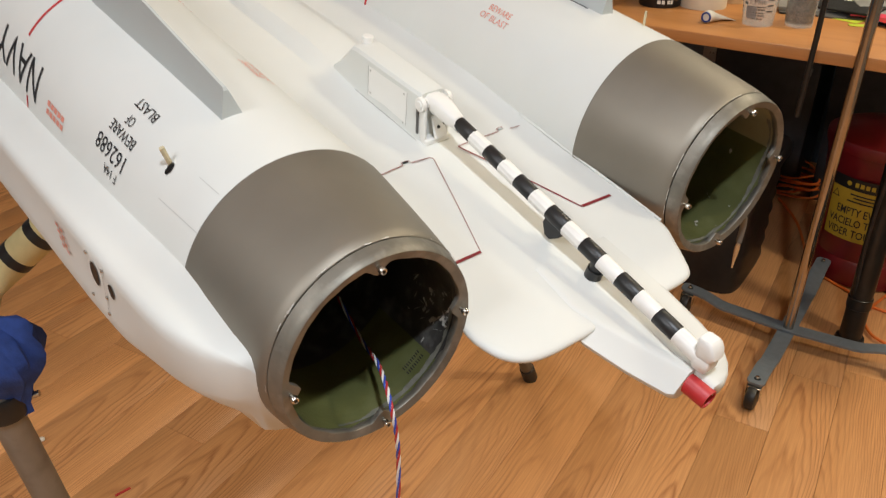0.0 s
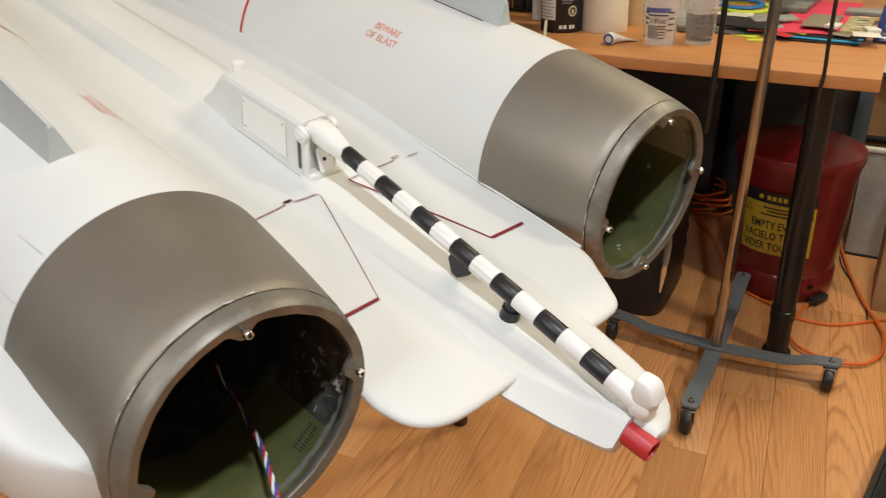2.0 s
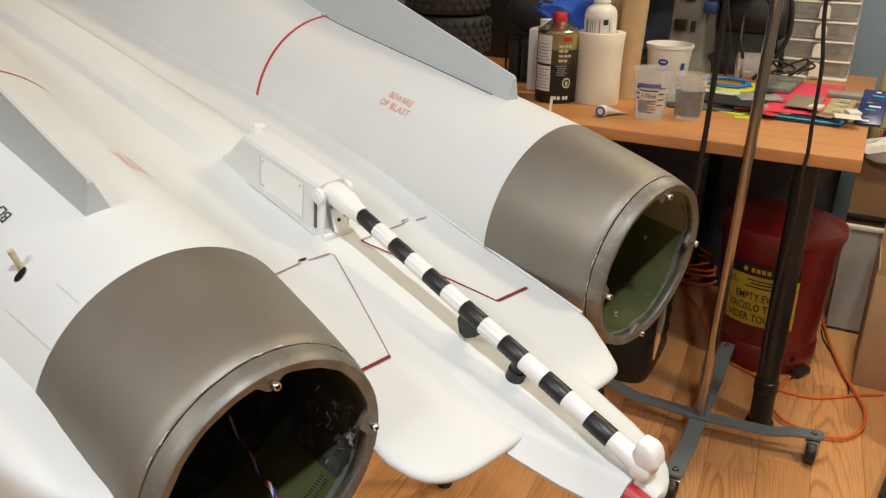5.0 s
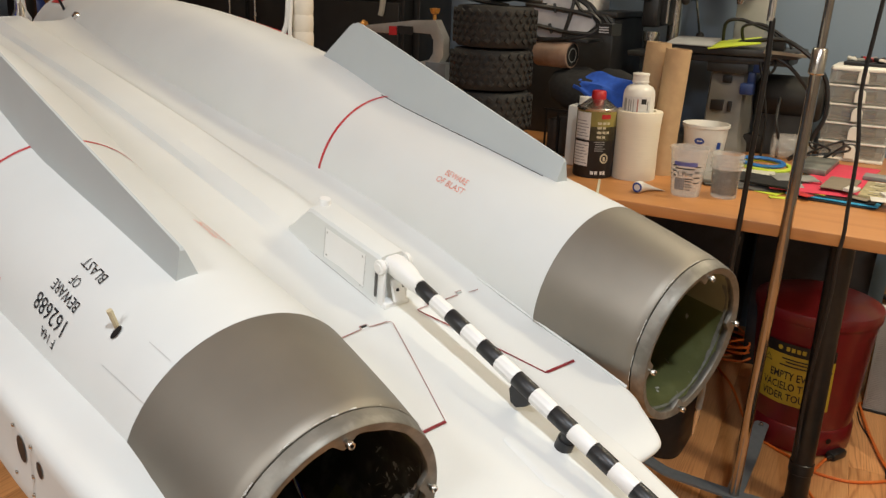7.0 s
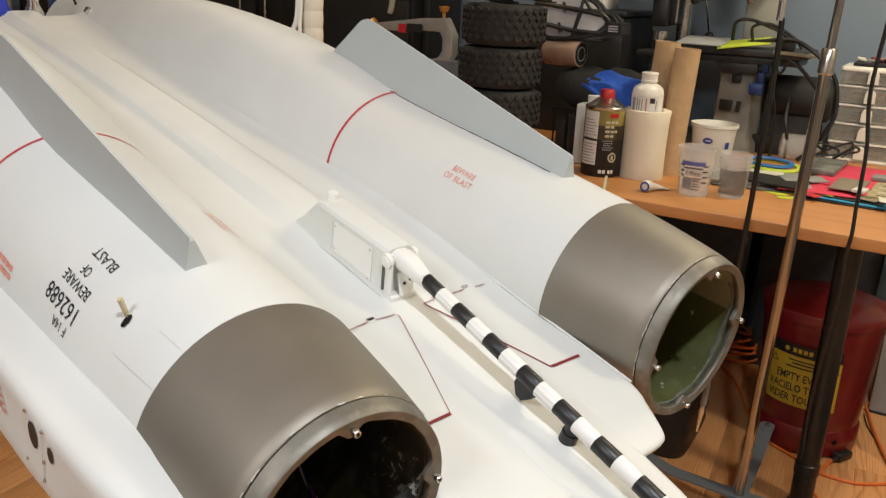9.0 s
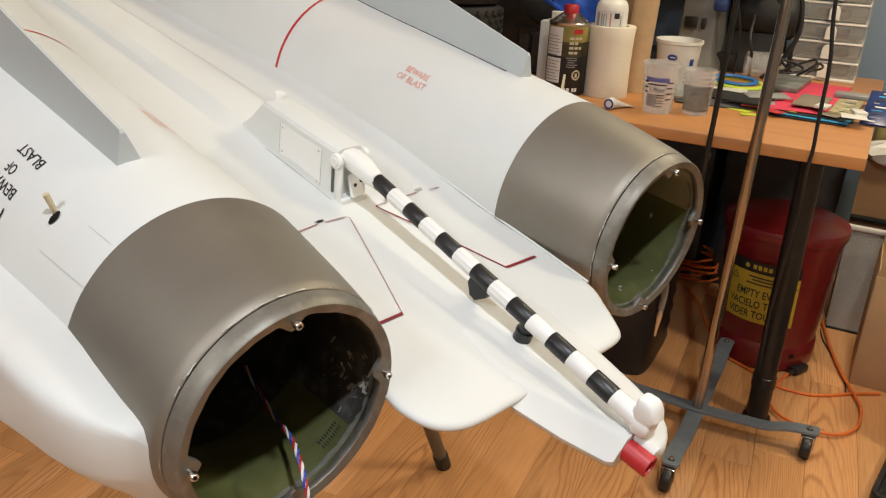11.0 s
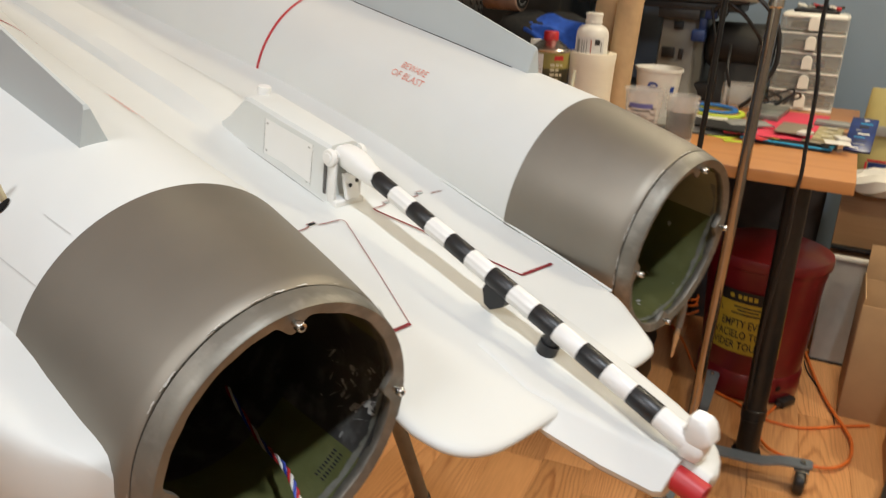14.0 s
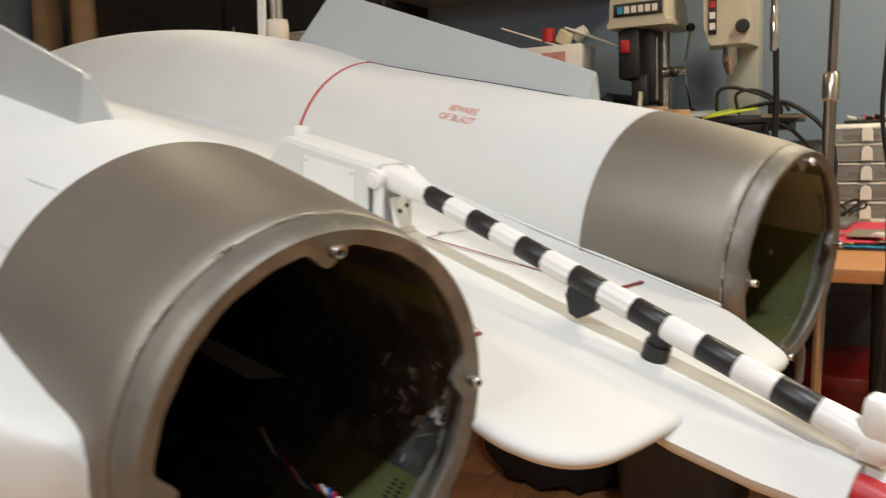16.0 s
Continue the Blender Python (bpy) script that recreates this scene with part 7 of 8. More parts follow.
solid("dark_pedestal", Geo().box((0, 0, 0.50), (0.14, 0.10, 1.0), 0.004), BLACKWOOD, "plain dark pedestal beyond the bench", "pedestal", room(-1.98, 2.2))

# far left corner: shelf with bottles, and hanging brown sacks
sh = thing("wall_shelf", "orange pine shelf holding dark bottles", "shelf", room(-3.72, 2.2, 0) )
part("board", Geo().box((0, 0, 0.98), (0.5, 1.1, 0.04), 0.003), BENCHWOOD, sh)
part("board", Geo().box((0, 0, 1.36), (0.5, 1.1, 0.04), 0.003), BENCHWOOD, sh)
for v in (-0.52, 0.52):
    part("side", Geo().box((0, v, 0.69), (0.5, 0.03, 1.38), 0.003), BENCHWOOD, sh)
for k, (u, v, m, r, h) in enumerate(((0.12, -0.30, BLUEP, 0.050, 0.20), (0.12, -0.10, BLACKPL, 0.055, 0.26), (0.14, 0.10, CLEARPL, 0.05, 0.22), (0.12, 0.28, BLACKPL, 0.06, 0.28), (0.0, -0.42, CLEARPL, 0.05, 0.21), (0.02, 0.42, BLUEP, 0.045, 0.16))):
    solid("squeeze_bottle", Geo().lathe([(r * 0.9, 0.0), (r, 0.01), (r, h * 0.55), (r * 0.5, h * 0.85), (r * 0.2, h * 0.9), (r * 0.18, h), (0.0, h)], 22), m, ("deep blue", "black", "clear", "black", "clear", "deep blue")[k] + " tapered squeeze bottle on the shelf", "bottle", room(-3.72 + u, 2.2 + v, 1.0), group="bottles on the shelf")
LEATHER = surface("brown_leather", (0.22, 0.12, 0.06), 0.6, vary=0.2, scale=8, bump=0.3, bump_scale=60)
TANCLOTH = surface("tan_sack", (0.40, 0.29, 0.17), 0.8, vary=0.15, scale=10)
for k, (u, v, m) in enumerate(((-3.535, 2.93, TANCLOTH), (-3.70, 3.04, LEATHER), (-3.865, 2.96, TANCLOTH))):
    g = Geo()
    rings = []
    for z, r in ((0.35, 0.05), (0.45, 0.11), (0.8, 0.125), (1.2, 0.105), (1.5, 0.085), (1.8, 0.075), (1.9, 0.03)):
        rings.append([Vector((r * 0.72 * math.cos(t) * (1 + 0.1 * math.sin(3 * t + z * 5 + k)), r * math.sin(t), z)) for t in [2 * math.pi * j / 20 for j in range(20)]])
    g.loft(rings)
    g.tube([(0, 0, 1.88), (0, 0, CEILING)], 0.006, 6)
    solid("hanging_sack", g, m, ("tan cloth", "dark brown leather", "tan cloth")[k] + " sack hanging from the ceiling", "sack", room(u, v), group="hanging sacks", angle=60)

# ---- under the bench and on the floor ----
def floor_line(points, z, n=8):
    return smooth_line([(u, v, z) for u, v in points], n)


cord = thing("extension_cord", "orange extension cord looped on the floor with black plug", "extension cord", room(0, 0))
part("cord", Geo().tube(floor_line([(-0.46, 2.86), (-0.36, 2.70), (-0.27, 2.47), (-0.205, 2.38), (-0.131, 2.334), (-0.075, 2.29), (-0.057, 2.283), (-0.02, 2.279), (0.033, 2.285), (0.085, 2.315), (0.13, 2.351), (0.206, 2.40)], 0.0045), 0.0042, 8), ORANGE, cord, "orange rubber cord")
part("cord", Geo().tube(floor_line([(0.16, 2.86), (0.08, 2.815), (0.024, 2.795), (0.030, 2.74), (0.060, 2.60), (0.100, 2.455), (0.146, 2.33), (0.163, 2.26), (0.158, 2.17), (0.125, 2.11), (0.077, 2.090), (0.03, 2.095), (-0.025, 2.116), (-0.055, 2.16), (-0.066, 2.21), (-0.057, 2.275), (-0.035, 2.36)], 0.012), 0.0042, 8), ORANGE, cord, "orange rubber cord")
part("plug", Geo().box((0, 0, 0), (0.030, 0.062, 0.024), 0.007, pose(0, 0, 0, 0, 0, -28)).tube([(-0.012, -0.026, 0), (-0.022, -0.045, 0)], [0.008, 0.005], 10), BLACKPL, cord, "black moulded plug", at=pose(-0.012, 2.405, 0.013))
coil = Geo()
r2 = random.Random(9)
pts = []
for k in range(64):
    a = k * 2 * math.pi / 9
    rr = 0.115 + 0.02 * math.sin(k * 1.7) + r2.uniform(-0.012, 0.012)
    pts.append((rr * math.cos(a), 0.8 * rr * math.sin(a), 0.006 + 0.0012 * k + r2.uniform(0, 0.012)))
part("coil", coil.tube(smooth_line(pts, 3), 0.0040, 6), ORANGE, cord, "loose coil of orange cord", at=pose(-0.46, 2.96, 0))
solid("thin_wire", Geo().tube(floor_line([(0.02, 2.74), (0.035, 2.66), (0.075, 2.55), (0.11, 2.44), (0.12, 2.36)], 0.003), 0.0022, 6), BLACKPL, "thin dark wire lying on the floor", "wire", room(0, 0))

# made-up dark bins, added to darken the wall under the bench
SHADEBLUE = surface("under_bench_shade_blue", (0.055, 0.058, 0.070), 0.45, vary=0.2, scale=20)
for u, w, h in ((-0.60, 0.36, 0.56), (-0.20, 0.38, 0.60)):
    bin_ = thing("storage_bin", "dark lidded bin added to darken the wall under the bench", "storage bin", room(u, 3.06), group="bins under the bench")
    part("body", Geo().loft([[Vector((x * f * w / 2, y * f * 0.15, z)) for x, y in ((-1, -0.94), (-0.94, -1), (0.94, -1), (1, -0.94), (1, 1), (-1, 1))] for f, z in ((0.90, 0.001), (0.91, 0.02), (0.97, h - 0.07), (1.0, h - 0.065), (1.0, h - 0.045))]), SHADEBLUE, bin_)
    part("lid", Geo().loft([[Vector((x * f * w / 2, y * f * 0.15, z)) for x, y in ((-1, -0.94), (-0.94, -1), (0.94, -1), (1, -0.94), (1, 1), (-1, 1))] for f, z in ((1.03, h - 0.045), (1.04, h - 0.02), (0.99, h - 0.008), (0.9, h))]), SHADEBLUE, bin_, "flat dark lid of the added bin")

# black ribbed tote under the bench
tote = thing("black_tote", "black ribbed plastic tote with silver latches under the bench", "tote", room(-0.535, 2.27))
prof = [(0.155, 0.0), (0.165, 0.008), (0.190, 0.36), (0.200, 0.365), (0.200, 0.392), (0.18, 0.398)]
g = Geo()


def squircle(rx, ry, z, n=40):
    return [Vector((rx * math.copysign(abs(math.cos(2 * math.pi * k / n)) ** 0.35, math.cos(2 * math.pi * k / n)), ry * math.copysign(abs(math.sin(2 * math.pi * k / n)) ** 0.35, math.sin(2 * math.pi * k / n)), z)) for k in range(n)]


rings = []
for k in range(15):
    z = 0.002 + 0.35 * k / 14
    bulge = 0.004 if k % 2 else -0.001
    rings.append(squircle(0.142 + 0.03 * z + bulge, 0.155 + 0.04 * z + bulge, z))
part("body", g.loft(rings), BLACKPL, tote)
part("lid", Geo().loft([squircle(0.160, 0.178, 0.352), squircle(0.168, 0.186, 0.356), squircle(0.168, 0.186, 0.376), squircle(0.158, 0.176, 0.388), squircle(0.10, 0.11, 0.392)]), BLACKPL, tote, "black plastic lid")
for u in (0.085, -0.07):
    part("latch", Geo().box((u, -0.188, 0.315), (0.028, 0.008, 0.085), 0.003).box((u, -0.193, 0.345), (0.020, 0.006, 0.020), 0.002), STEEL, tote, "silver metal latch")
solid("dark_bag", Geo().loft([[Vector((0.23 * f * math.cos(2 * math.pi * k / 30) * (1 + 0.10 * math.sin(3.1 * k)), 0.17 * f * math.sin(2 * math.pi * k / 30) * (1 + 0.08 * math.sin(2.3 * k)), z + 0.012 * math.sin(1.9 * k + z * 30))) for k in range(30)] for f, z in ((0.85, 0.02), (1.0, 0.08), (1.02, 0.20), (0.9, 0.30), (0.6, 0.36), (0.2, 0.38))]), BLACKCLOTH, "slumped black cloth bag under the bench", "bag", room(-0.95, 2.45))
solid("dark_bag", Geo().loft([[Vector((0.17 * f * math.cos(2 * math.pi * k / 30) * (1 + 0.10 * math.sin(2.7 * k)), 0.15 * f * math.sin(2 * math.pi * k / 30) * (1 + 0.08 * math.sin(2.9 * k)), z + 0.012 * math.sin(2.3 * k + z * 20))) for k in range(30)] for f, z in ((0.85, 0.02), (1.0, 0.07), (1.02, 0.16), (0.9, 0.24), (0.5, 0.29), (0.2, 0.30))]), BLACKCLOTH, "slumped black cloth bag under the bench", "bag", room(-0.64, 2.80))
out = thing("wall_outlet", "white wall socket with two outlets behind the bench", "wall outlet", room(-0.89, V1 - 0.004, 0.38))
part("plate", Geo().box((0, 0, 0), (0.070, 0.006, 0.115), 0.002), WHITEPL, out)
for s in (-1, 1):
    part("socket", Geo().box((0, -0.0035, s * 0.022), (0.030, 0.003, 0.028), 0.001), WHITEPL, out)
    for d in (-0.006, 0.006):
        part("slot", Geo().box((d, -0.0052, s * 0.022), (0.002, 0.001, 0.008)), BLACKP, out)

# cardboard boxes
KRAFT = surface("kraft_cardboard", (0.46, 0.29, 0.15), 0.8, vary=0.06, scale=14, bump=0.15, bump_scale=90, stain=0.2, stain_colour=(0.34, 0.20, 0.10), stain_scale=5)
KRAFTIN = surface("kraft_inside", (0.40, 0.25, 0.13), 0.85, vary=0.05, scale=20)


def open_box(label, at, w, d, h, flaps):
    b = thing("cardboard_box", label, "cardboard box", at, group="cardboard boxes")
    t = 0.004
    part("front", Geo().box((0, -d / 2, h / 2), (w, t, h), 0.001), KRAFT, b)
    part("back", Geo().box((0, d / 2, h / 2), (w, t, h), 0.001), KRAFT, b)
    for s in (-1, 1):
        part("side", Geo().box((s * w / 2, 0, h / 2), (t, d - t, h), 0.001), KRAFT, b)
    part("bottom", Geo().box((0, 0, 0.004), (w - t, d - t, 0.004)), KRAFTIN, b)
    for side, ang, fl in flaps:
        m = pose(0, 0, h) @ pose(0, 0, 0, 0, 0, 90 * side) @ pose(0, -(d if side % 2 == 0 else w) / 2, 0, ang)
        g = Geo().box((0, -fl / 2, 0), ((w if side % 2 == 0 else d) - 0.008, fl, 0.0035), 0.001)
        part("flap", g, KRAFT, b, "folded cardboard flap", at=m)
    return b


open_box("tall brown cardboard box with its top flaps open", room(0.275, 2.545), 0.30, 0.24, 0.335, ((2, -80, 0.10), (3, -100, 0.02)))
open_box("brown cardboard box with a scuffed corner", room(0.365, 2.215), 0.25, 0.20, 0.30, ((0, -150, 0.06),))

# ribbed white panel with a rail, a brown board above it and small things
PANELW = surface("ribbed_white_plastic", (0.60, 0.58, 0.54), 0.5, vary=0.05, scale=30)
pan = thing("ribbed_panel", "white ribbed plastic panel standing on the floor against boards", "panel", room(0.42, 2.78))
part("core", Geo().box((0, 0.004, 0.171), (0.78, 0.008, 0.342), 0.001), PANELW, pan)
for k in range(56):
    part("rib", Geo().box((0, -0.0015, 0.008 + 0.006 * k), (0.77, 0.003, 0.0032)), PANELW, pan)
part("rail", Geo().box((0, -0.002, 0.349), (0.79, 0.022, 0.014), 0.003), WHITEPL, pan, "white plastic top rail")
part("edge", Geo().box((0, -0.004, 0.003), (0.79, 0.012, 0.006)), BLACKPL, pan, "black bottom edge")
brd = thing("brown_board", "brown wooden crate board with a black edge", "board", room(0.405, 2.86))
part("board", Geo().box((0, 0, 0.275), (0.76, 0.03, 0.55), 0.003), wood("brown_crate_wood", (0.36, 0.21, 0.10), (0.28, 0.15, 0.07), 0.55, 5.0), brd)
part("edge_strip", Geo().box((0, -0.026, 0.366), (0.76, 0.022, 0.012), 0.002), BLACKPL, brd, "black edge strip")

# open hard case with egg-crate foam, both halves flat on the floor
FOAM = surface("black_foam", (0.010, 0.010, 0.011), 0.95, vary=0.3, scale=90, bump=0.6, bump_scale=500)
case = thing("hard_case", "open black hard case lined with black foam", "hard case", room(0.1885, 1.8, 0.0, -9.6))


def tray(y0, y1, h, name):
    w, x0 = 0.62, 0.0
    g = Geo()
    rings = []
    for inset, z in ((0.012, 0.0), (0.0, 0.012), (0.0, h - 0.006), (0.003, h), (0.012, h), (0.014, h - 0.012)):
        pts = []
        for cx, cy, a0 in ((x0 + w - 0.03, y1 - 0.03, 0), (x0 + 0.03, y1 - 0.03, 90), (x0 + 0.03, y0 + 0.03, 180), (x0 + w - 0.03, y0 + 0.03, 270)):
            for k in range(6):
                a = radians(a0 + 18 * k)
                pts.append(Vector((cx + (0.03 - inset) * math.cos(a), cy + (0.03 - inset) * math.sin(a), z)))
        rings.append(pts)
    g.loft(rings)
    return part(name, g, BLACKPL, case, "black plastic case half")


base = tray(-0.40, -0.010, 0.055, "case_bottom")
lid = tray(0.032, 0.42, 0.045, "case_lid")
part("hinge", Geo().box((0.12, 0.011, 0.030), (0.07, 0.048, 0.014), 0.004), STEEL, case, "grey hinge")
part("hinge", Geo().box((0.46, 0.011, 0.030), (0.07, 0.048, 0.014), 0.004), STEEL, case, "grey hinge")
nx, ny = 40, 26
for half, y0, y1, z0, amp in ((lid, 0.05, 0.402, 0.034, 0.009), (base, -0.382, -0.028, 0.046, 0.0)):
    verts, faces = [], []
    for j in range(ny * 2 + 1):
        for i in range(nx * 2 + 1):
            x, y = 0.018 + (0.62 - 0.036) * i / (2 * nx), y0 + (y1 - y0) * j / (2 * ny)
            z = z0 + amp * math.sin(x * 2 * math.pi / 0.048) * math.sin(y * 2 * math.pi / 0.048)
            if not amp and 0.045 < x < 0.33 and -0.24 + 0.05 * math.sin(x * 40) < y < -0.09 + 0.02 * math.sin(x * 60):
                z -= 0.028
            verts.append((x, y, z))
    n = nx * 2 + 1
    faces = [(j * n + i, j * n + i + 1, (j + 1) * n + i + 1, (j + 1) * n + i) for j in range(ny * 2) for i in range(nx * 2)]
    part("foam", Geo().add(verts, faces), FOAM, half, "egg-crate foam lining" if amp else "cut foam lining")

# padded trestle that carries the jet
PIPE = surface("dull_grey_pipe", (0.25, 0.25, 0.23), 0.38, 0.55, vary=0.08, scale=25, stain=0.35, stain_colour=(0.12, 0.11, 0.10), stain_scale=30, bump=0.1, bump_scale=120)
# scuffed pipe darkened: shade under the jet is in its colour
SHADEPIPE = surface("scuffed_shaded_tube", (0.16, 0.155, 0.14), 0.42, 0.5, vary=0.1, scale=40, stain=0.3, stain_colour=(0.08, 0.07, 0.06), stain_scale=30)
YFOAM = surface("yellowed_foam", (0.58, 0.51, 0.27), 0.9, vary=0.08, scale=50, bump=0.4, bump_scale=300)
trestle = thing("padded_trestle", "grey tube trestle with foam padding under the model jet", "trestle", pose(0, 0, 0))


def jet_point(x, y, z):
    return JET @ Vector((x, y, z))


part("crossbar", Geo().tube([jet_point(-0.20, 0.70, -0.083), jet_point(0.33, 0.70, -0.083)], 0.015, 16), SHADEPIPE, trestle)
for s in (-1, 1):
    part("pad", Geo().tube([jet_point(s * 0.13, 0.70, -0.079), jet_point(s * 0.25, 0.70, -0.079)], 0.027, 18), YFOAM, trestle, "yellowed foam pad")
foot = Vector((0.232, 1.612, 0.0))
top = jet_point(0.33, 0.70, -0.083)
way_up = (top - foot).normalized()
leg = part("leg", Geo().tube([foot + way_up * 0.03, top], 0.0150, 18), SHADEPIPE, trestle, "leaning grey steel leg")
part("rubber_tip", Geo().tube([foot + Vector((0, 0, 0.001)), foot + way_up * 0.006, foot + way_up * 0.045, foot + way_up * 0.047], [0.0165, 0.0178, 0.0178, 0.0155], 18), BLACKPL, leg, "dark rubber foot")
pole = [Vector((-0.5457, 0.947, 0.0)), Vector((-0.560, 0.905, 0.288)), Vector((-0.571, 0.873, 0.509)), Vector((-0.575, 0.862, 0.60))]
post = part("post", Geo().tube(pole, 0.0225, 22), PIPE, trestle, "scratched grey pipe post")
part("foot_plate", Geo().lathe([(0.07, 0.0), (0.07, 0.006), (0.03, 0.012), (0.0, 0.012)], 28, pose(-0.5457, 0.947, 0.0)), BLACKMETAL, post)
part("clamp", Geo().lathe([(0.0, -0.018), (0.030, -0.018), (0.032, -0.012), (0.032, 0.012), (0.030, 0.018), (0.0, 0.018)], 22, pose(-0.5705, 0.874, 0.515)), BLACKMETAL, post, "black clamp collar")
part("clamp_bolt", Geo().tube([(-0.545, 0.880, 0.518), (-0.522, 0.886, 0.524)], 0.0045, 10), STEEL, post)
arm = [Vector((-0.575, 0.862, 0.60)), Vector((-0.575, 0.915, 0.668)), Vector((-0.5485, 0.937, 0.6955)), Vector((-0.485, 0.950, 0.749)), Vector((-0.40, 0.965, 0.815)), jet_point(-0.20, 0.70, -0.083)]
pad = part("padded_arm", Geo().tube(arm, [0.016, 0.022, 0.024, 0.024, 0.024, 0.020], 20), YFOAM, trestle, "arm wrapped in yellowed foam")
for f in (0.18, 0.75):
    a, b = arm[2].lerp(arm[3], f), arm[2].lerp(arm[3], f + 0.16)
    part("tape", Geo().tube([a, b], 0.0246, 20), BLACKP, pad, "black tape")
# blue cloth hung on the post
g = Geo()
rag = random.Random(21)
rows = []
for j in range(9):
    z = 0.625 - 0.125 * (j / 8) ** 1.1
    spread = 0.030 + 0.030 * math.sin(math.pi * min(j / 8 + 0.15, 1))
    rows.append([Vector((-0.566 + spread * math.cos(2 * math.pi * k / 26) * (1 + 0.16 * math.sin(3 * k * 0.72 + j * 0.5)), 0.885 + 0.9 * spread * math.sin(2 * math.pi * k / 26) * (1 + 0.16 * math.sin(2.3 * k * 0.7 + j)), z + 0.010 * math.sin(k * 0.97) + 0.10 * (0.02 + spread * math.cos(2 * math.pi * k / 26)))) for k in range(26)])
solid("blue_rag", g.loft([[Vector((-0.566, 0.885, 0.640)) + (p - Vector((-0.566, 0.885, 0.625))) * 0.3 for p in rows[0]]] + rows), NAVYCLOTH, "dark blue cloth draped over the trestle post", "cloth")
# bits on the floor
solid("foam_crumb", Geo().lathe([(0.0, 0.0), (0.006, 0.001), (0.007, 0.004), (0.004, 0.008), (0.0, 0.009)], 9), WHITEPL, "tiny white foam crumb on the floor", "crumb", pose(-0.857, 1.371, 0))
solid("tape_scrap", Geo().box((0, 0, 0.001), (0.032, 0.006, 0.0015), 0.0004), REDLINE, "tiny red tape scrap on the floor", "scrap", pose(-0.625, 1.221, 0.0005, 0, 0, 44))
# printed sack that stands behind the board
SACKPAPER = surface("pale_yellow_sack", (0.46, 0.40, 0.16), 0.6, vary=0.08, scale=12, bump=0.2, bump_scale=40)
sack = thing("printed_sack", "pale yellow printed sack with a dark red-edged emblem", "sack", room(0.205, 2.945))
rings = []
for z, a, b in ((0.0, 0.150, 0.030), (0.02, 0.165, 0.045), (0.30, 0.168, 0.050), (0.60, 0.167, 0.046), (0.78, 0.165, 0.030), (0.84, 0.163, 0.006), (0.848, 0.162, 0.003)):
    rings.append([Vector((a * (abs(math.cos(t)) ** 0.35) * (1 if math.cos(t) >= 0 else -1) + 0.004 * math.sin(9 * z + 2 * t), b * math.sin(t) * (1 + 0.06 * math.sin(5 * t + 14 * z)), z)) for t in [2 * math.pi * k / 40 for k in range(40)]])
part("body", Geo().loft(rings), SACKPAPER, sack, angle=60)
part("emblem", Geo().box((0.035, -0.0530, 0.575), (0.325, 0.004, 0.110), 0.001), DARKBLUEP, sack, "dark blue emblem field")
part("emblem_edge", Geo().box((0.035, -0.0530, 0.6355), (0.335, 0.0045, 0.007), 0.001), REDLINE, sack, "red emblem border")
part("emblem_edge", Geo().box((-0.1330, -0.0530, 0.575), (0.006, 0.0045, 0.110), 0.001, pose(0, 0, 0, 0, 0, 0)), REDLINE, sack, "red emblem border")
part("emblem_shape", Geo().add([(-0.09, -0.0556, 0.590), (-0.03, -0.0556, 0.604), (-0.045, -0.0556, 0.590), (0.0, -0.0556, 0.583), (-0.055, -0.0556, 0.578)], [(0, 4, 3, 2, 1)]), REDLINE, sack, "red emblem shape")
part("label", Geo().box((-0.100, -0.0440, 0.726), (0.050, 0.010, 0.030), 0.001), GREYP, sack, "pale grey label")

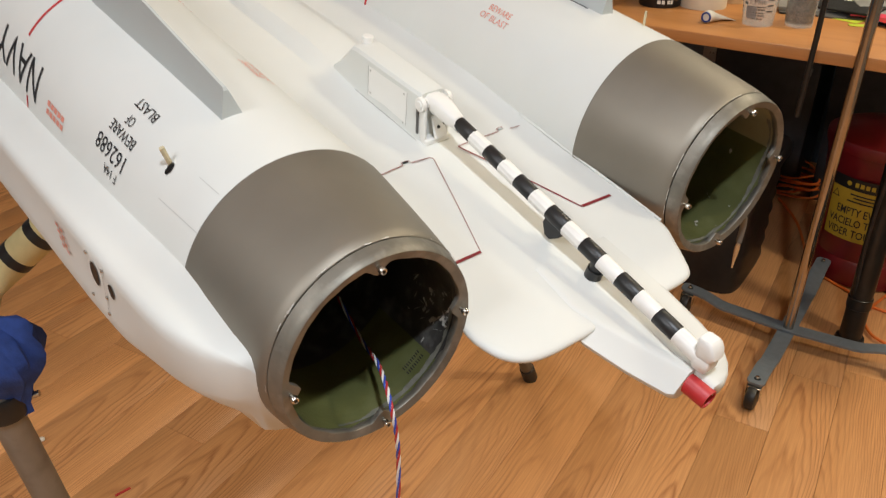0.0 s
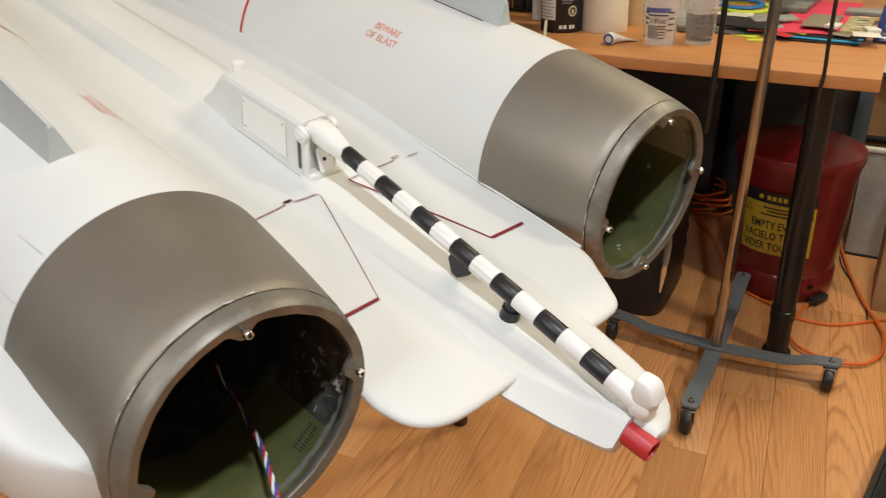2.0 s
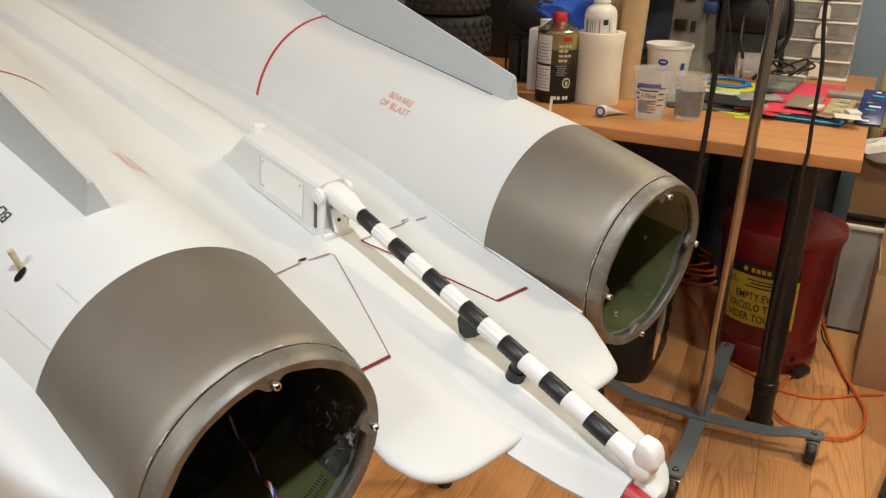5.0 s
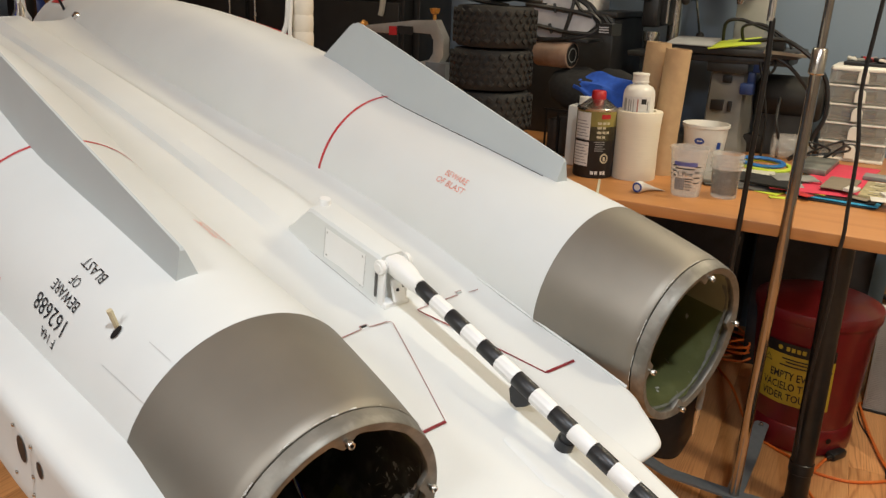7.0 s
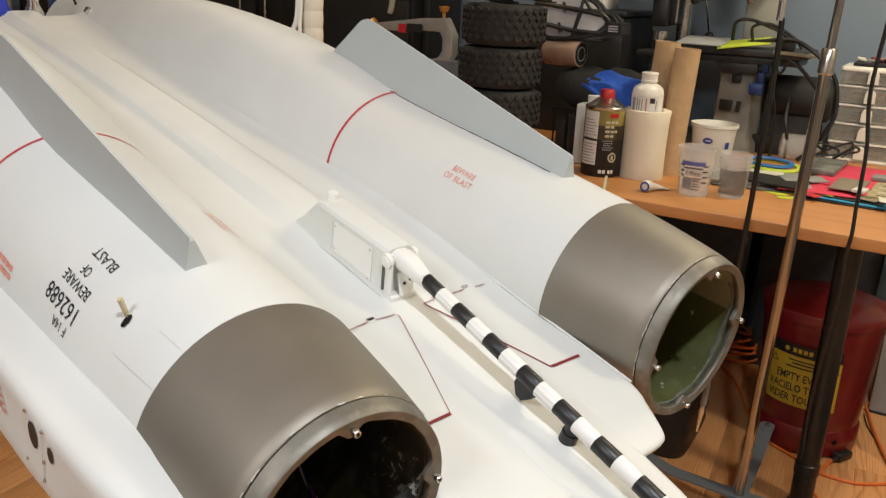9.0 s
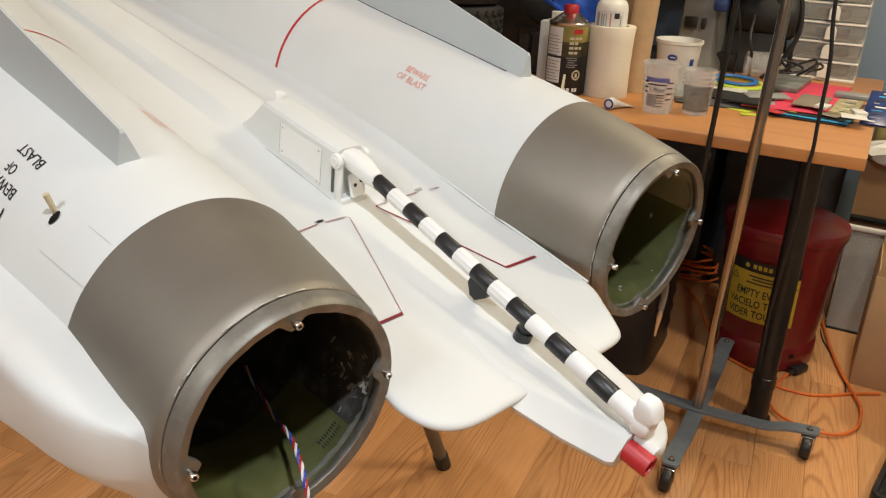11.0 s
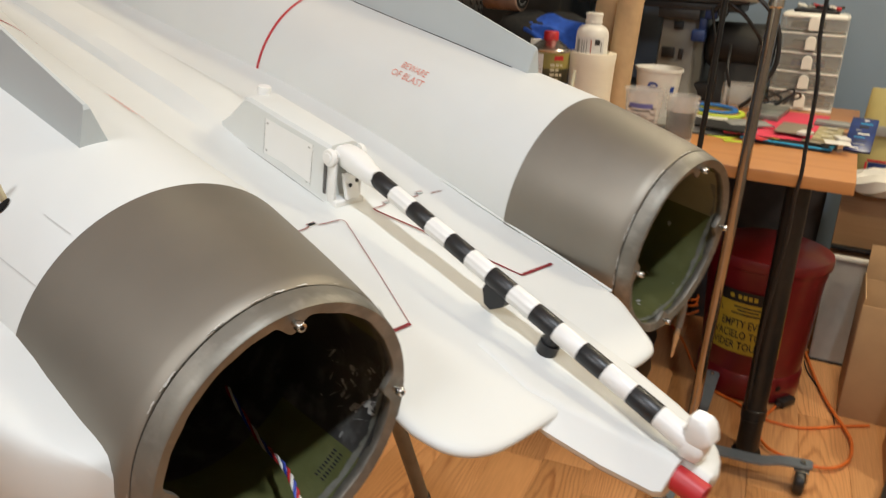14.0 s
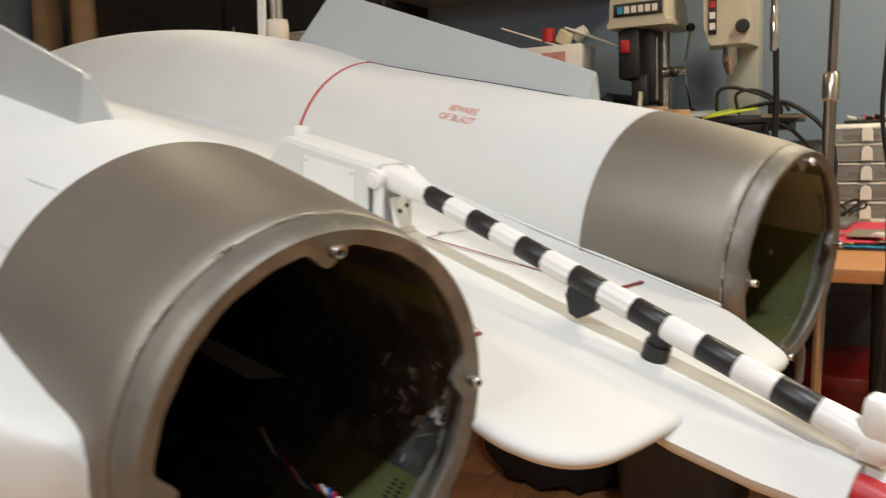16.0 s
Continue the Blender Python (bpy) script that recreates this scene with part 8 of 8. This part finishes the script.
# crumpled white bag on the board
rings = []
for z, f in ((0.0, 0.7), (0.012, 1.0), (0.035, 1.0), (0.055, 0.75), (0.066, 0.3)):
    rings.append([Vector((0.16 * f * math.cos(t) * (1 + 0.12 * math.sin(5 * t + 40 * z)), 0.06 * f * math.sin(t) * (1 + 0.15 * math.cos(4 * t + 60 * z)), z + 0.010 * math.sin(7 * t + 90 * z) + 0.006 * math.sin(3 * t))) for t in [2 * math.pi * k / 36 for k in range(36)]])
solid("crumpled_bag", Geo().loft(rings), WHITEPL, "crumpled white plastic bag lying on the board", "bag", room(0.180, 2.845, 0.5515), angle=25)

# ---- floor planks ----
PW, PL, LAY = 0.118, 1.21, 4.2


def clip_to_room(poly):
    """The part of a polygon, in the room's u and v, that lies inside the walls."""
    for axis, bound, sign in ((0, U0, 1), (0, U1, -1), (1, V0, 1), (1, V1, -1)):
        out = []
        for p, q in zip(poly, poly[1:] + poly[:1]):
            a, b = sign * (p[axis] - bound), sign * (q[axis] - bound)
            if a >= 0:
                out.append(p)
            if (a >= 0) != (b >= 0):
                f = a / (a - b)
                out.append((p[0] + f * (q[0] - p[0]), p[1] + f * (q[1] - p[1])))
        poly = out
    return poly


whole_plank = mesh_of("plank", Geo().box((0, 0, -0.005), (PL - 0.0006, PW - 0.0006, 0.01), 0.0004), PLANK)
MU, MV = (U0 + U1) / 2, (V0 + V1) / 2
for i in range(-34, 35):
    off = random.Random(140 + i).uniform(0, PL)
    for j in range(-4, 5):
        at = pose(MU, MV, 0, 0, 0, 90 + LAY) @ pose(PL * j + off, PW * i, 0)
        corners = [(p.x, p.y) for p in (at @ Vector((sx * PL / 2, sy * PW / 2, 0)) for sx, sy in ((-1, -1), (1, -1), (1, 1), (-1, 1)))]
        cut = clip_to_room(corners)
        if len(cut) < 3:
            continue
        if len(cut) == 4 and max(math.dist(p, q) for p, q in zip(cut, corners)) < 1e-6:
            data = whole_plank
        else:
            inv, n = at.inverted(), len(cut)
            pts = [inv @ Vector((u, v, z)) for z in (0.0, -0.01) for u, v in cut]
            data = mesh_of("plank", Geo().add(pts, [list(range(n)), list(range(n, 2 * n))[::-1]] + [(k, n + k, n + (k + 1) % n, (k + 1) % n) for k in range(n)]), PLANK)
        ob = new("plank", data)
        ob.parent = floor
        ob.matrix_parent_inverse = floor.matrix_basis.inverted()
        ob.matrix_basis = ROOM @ at
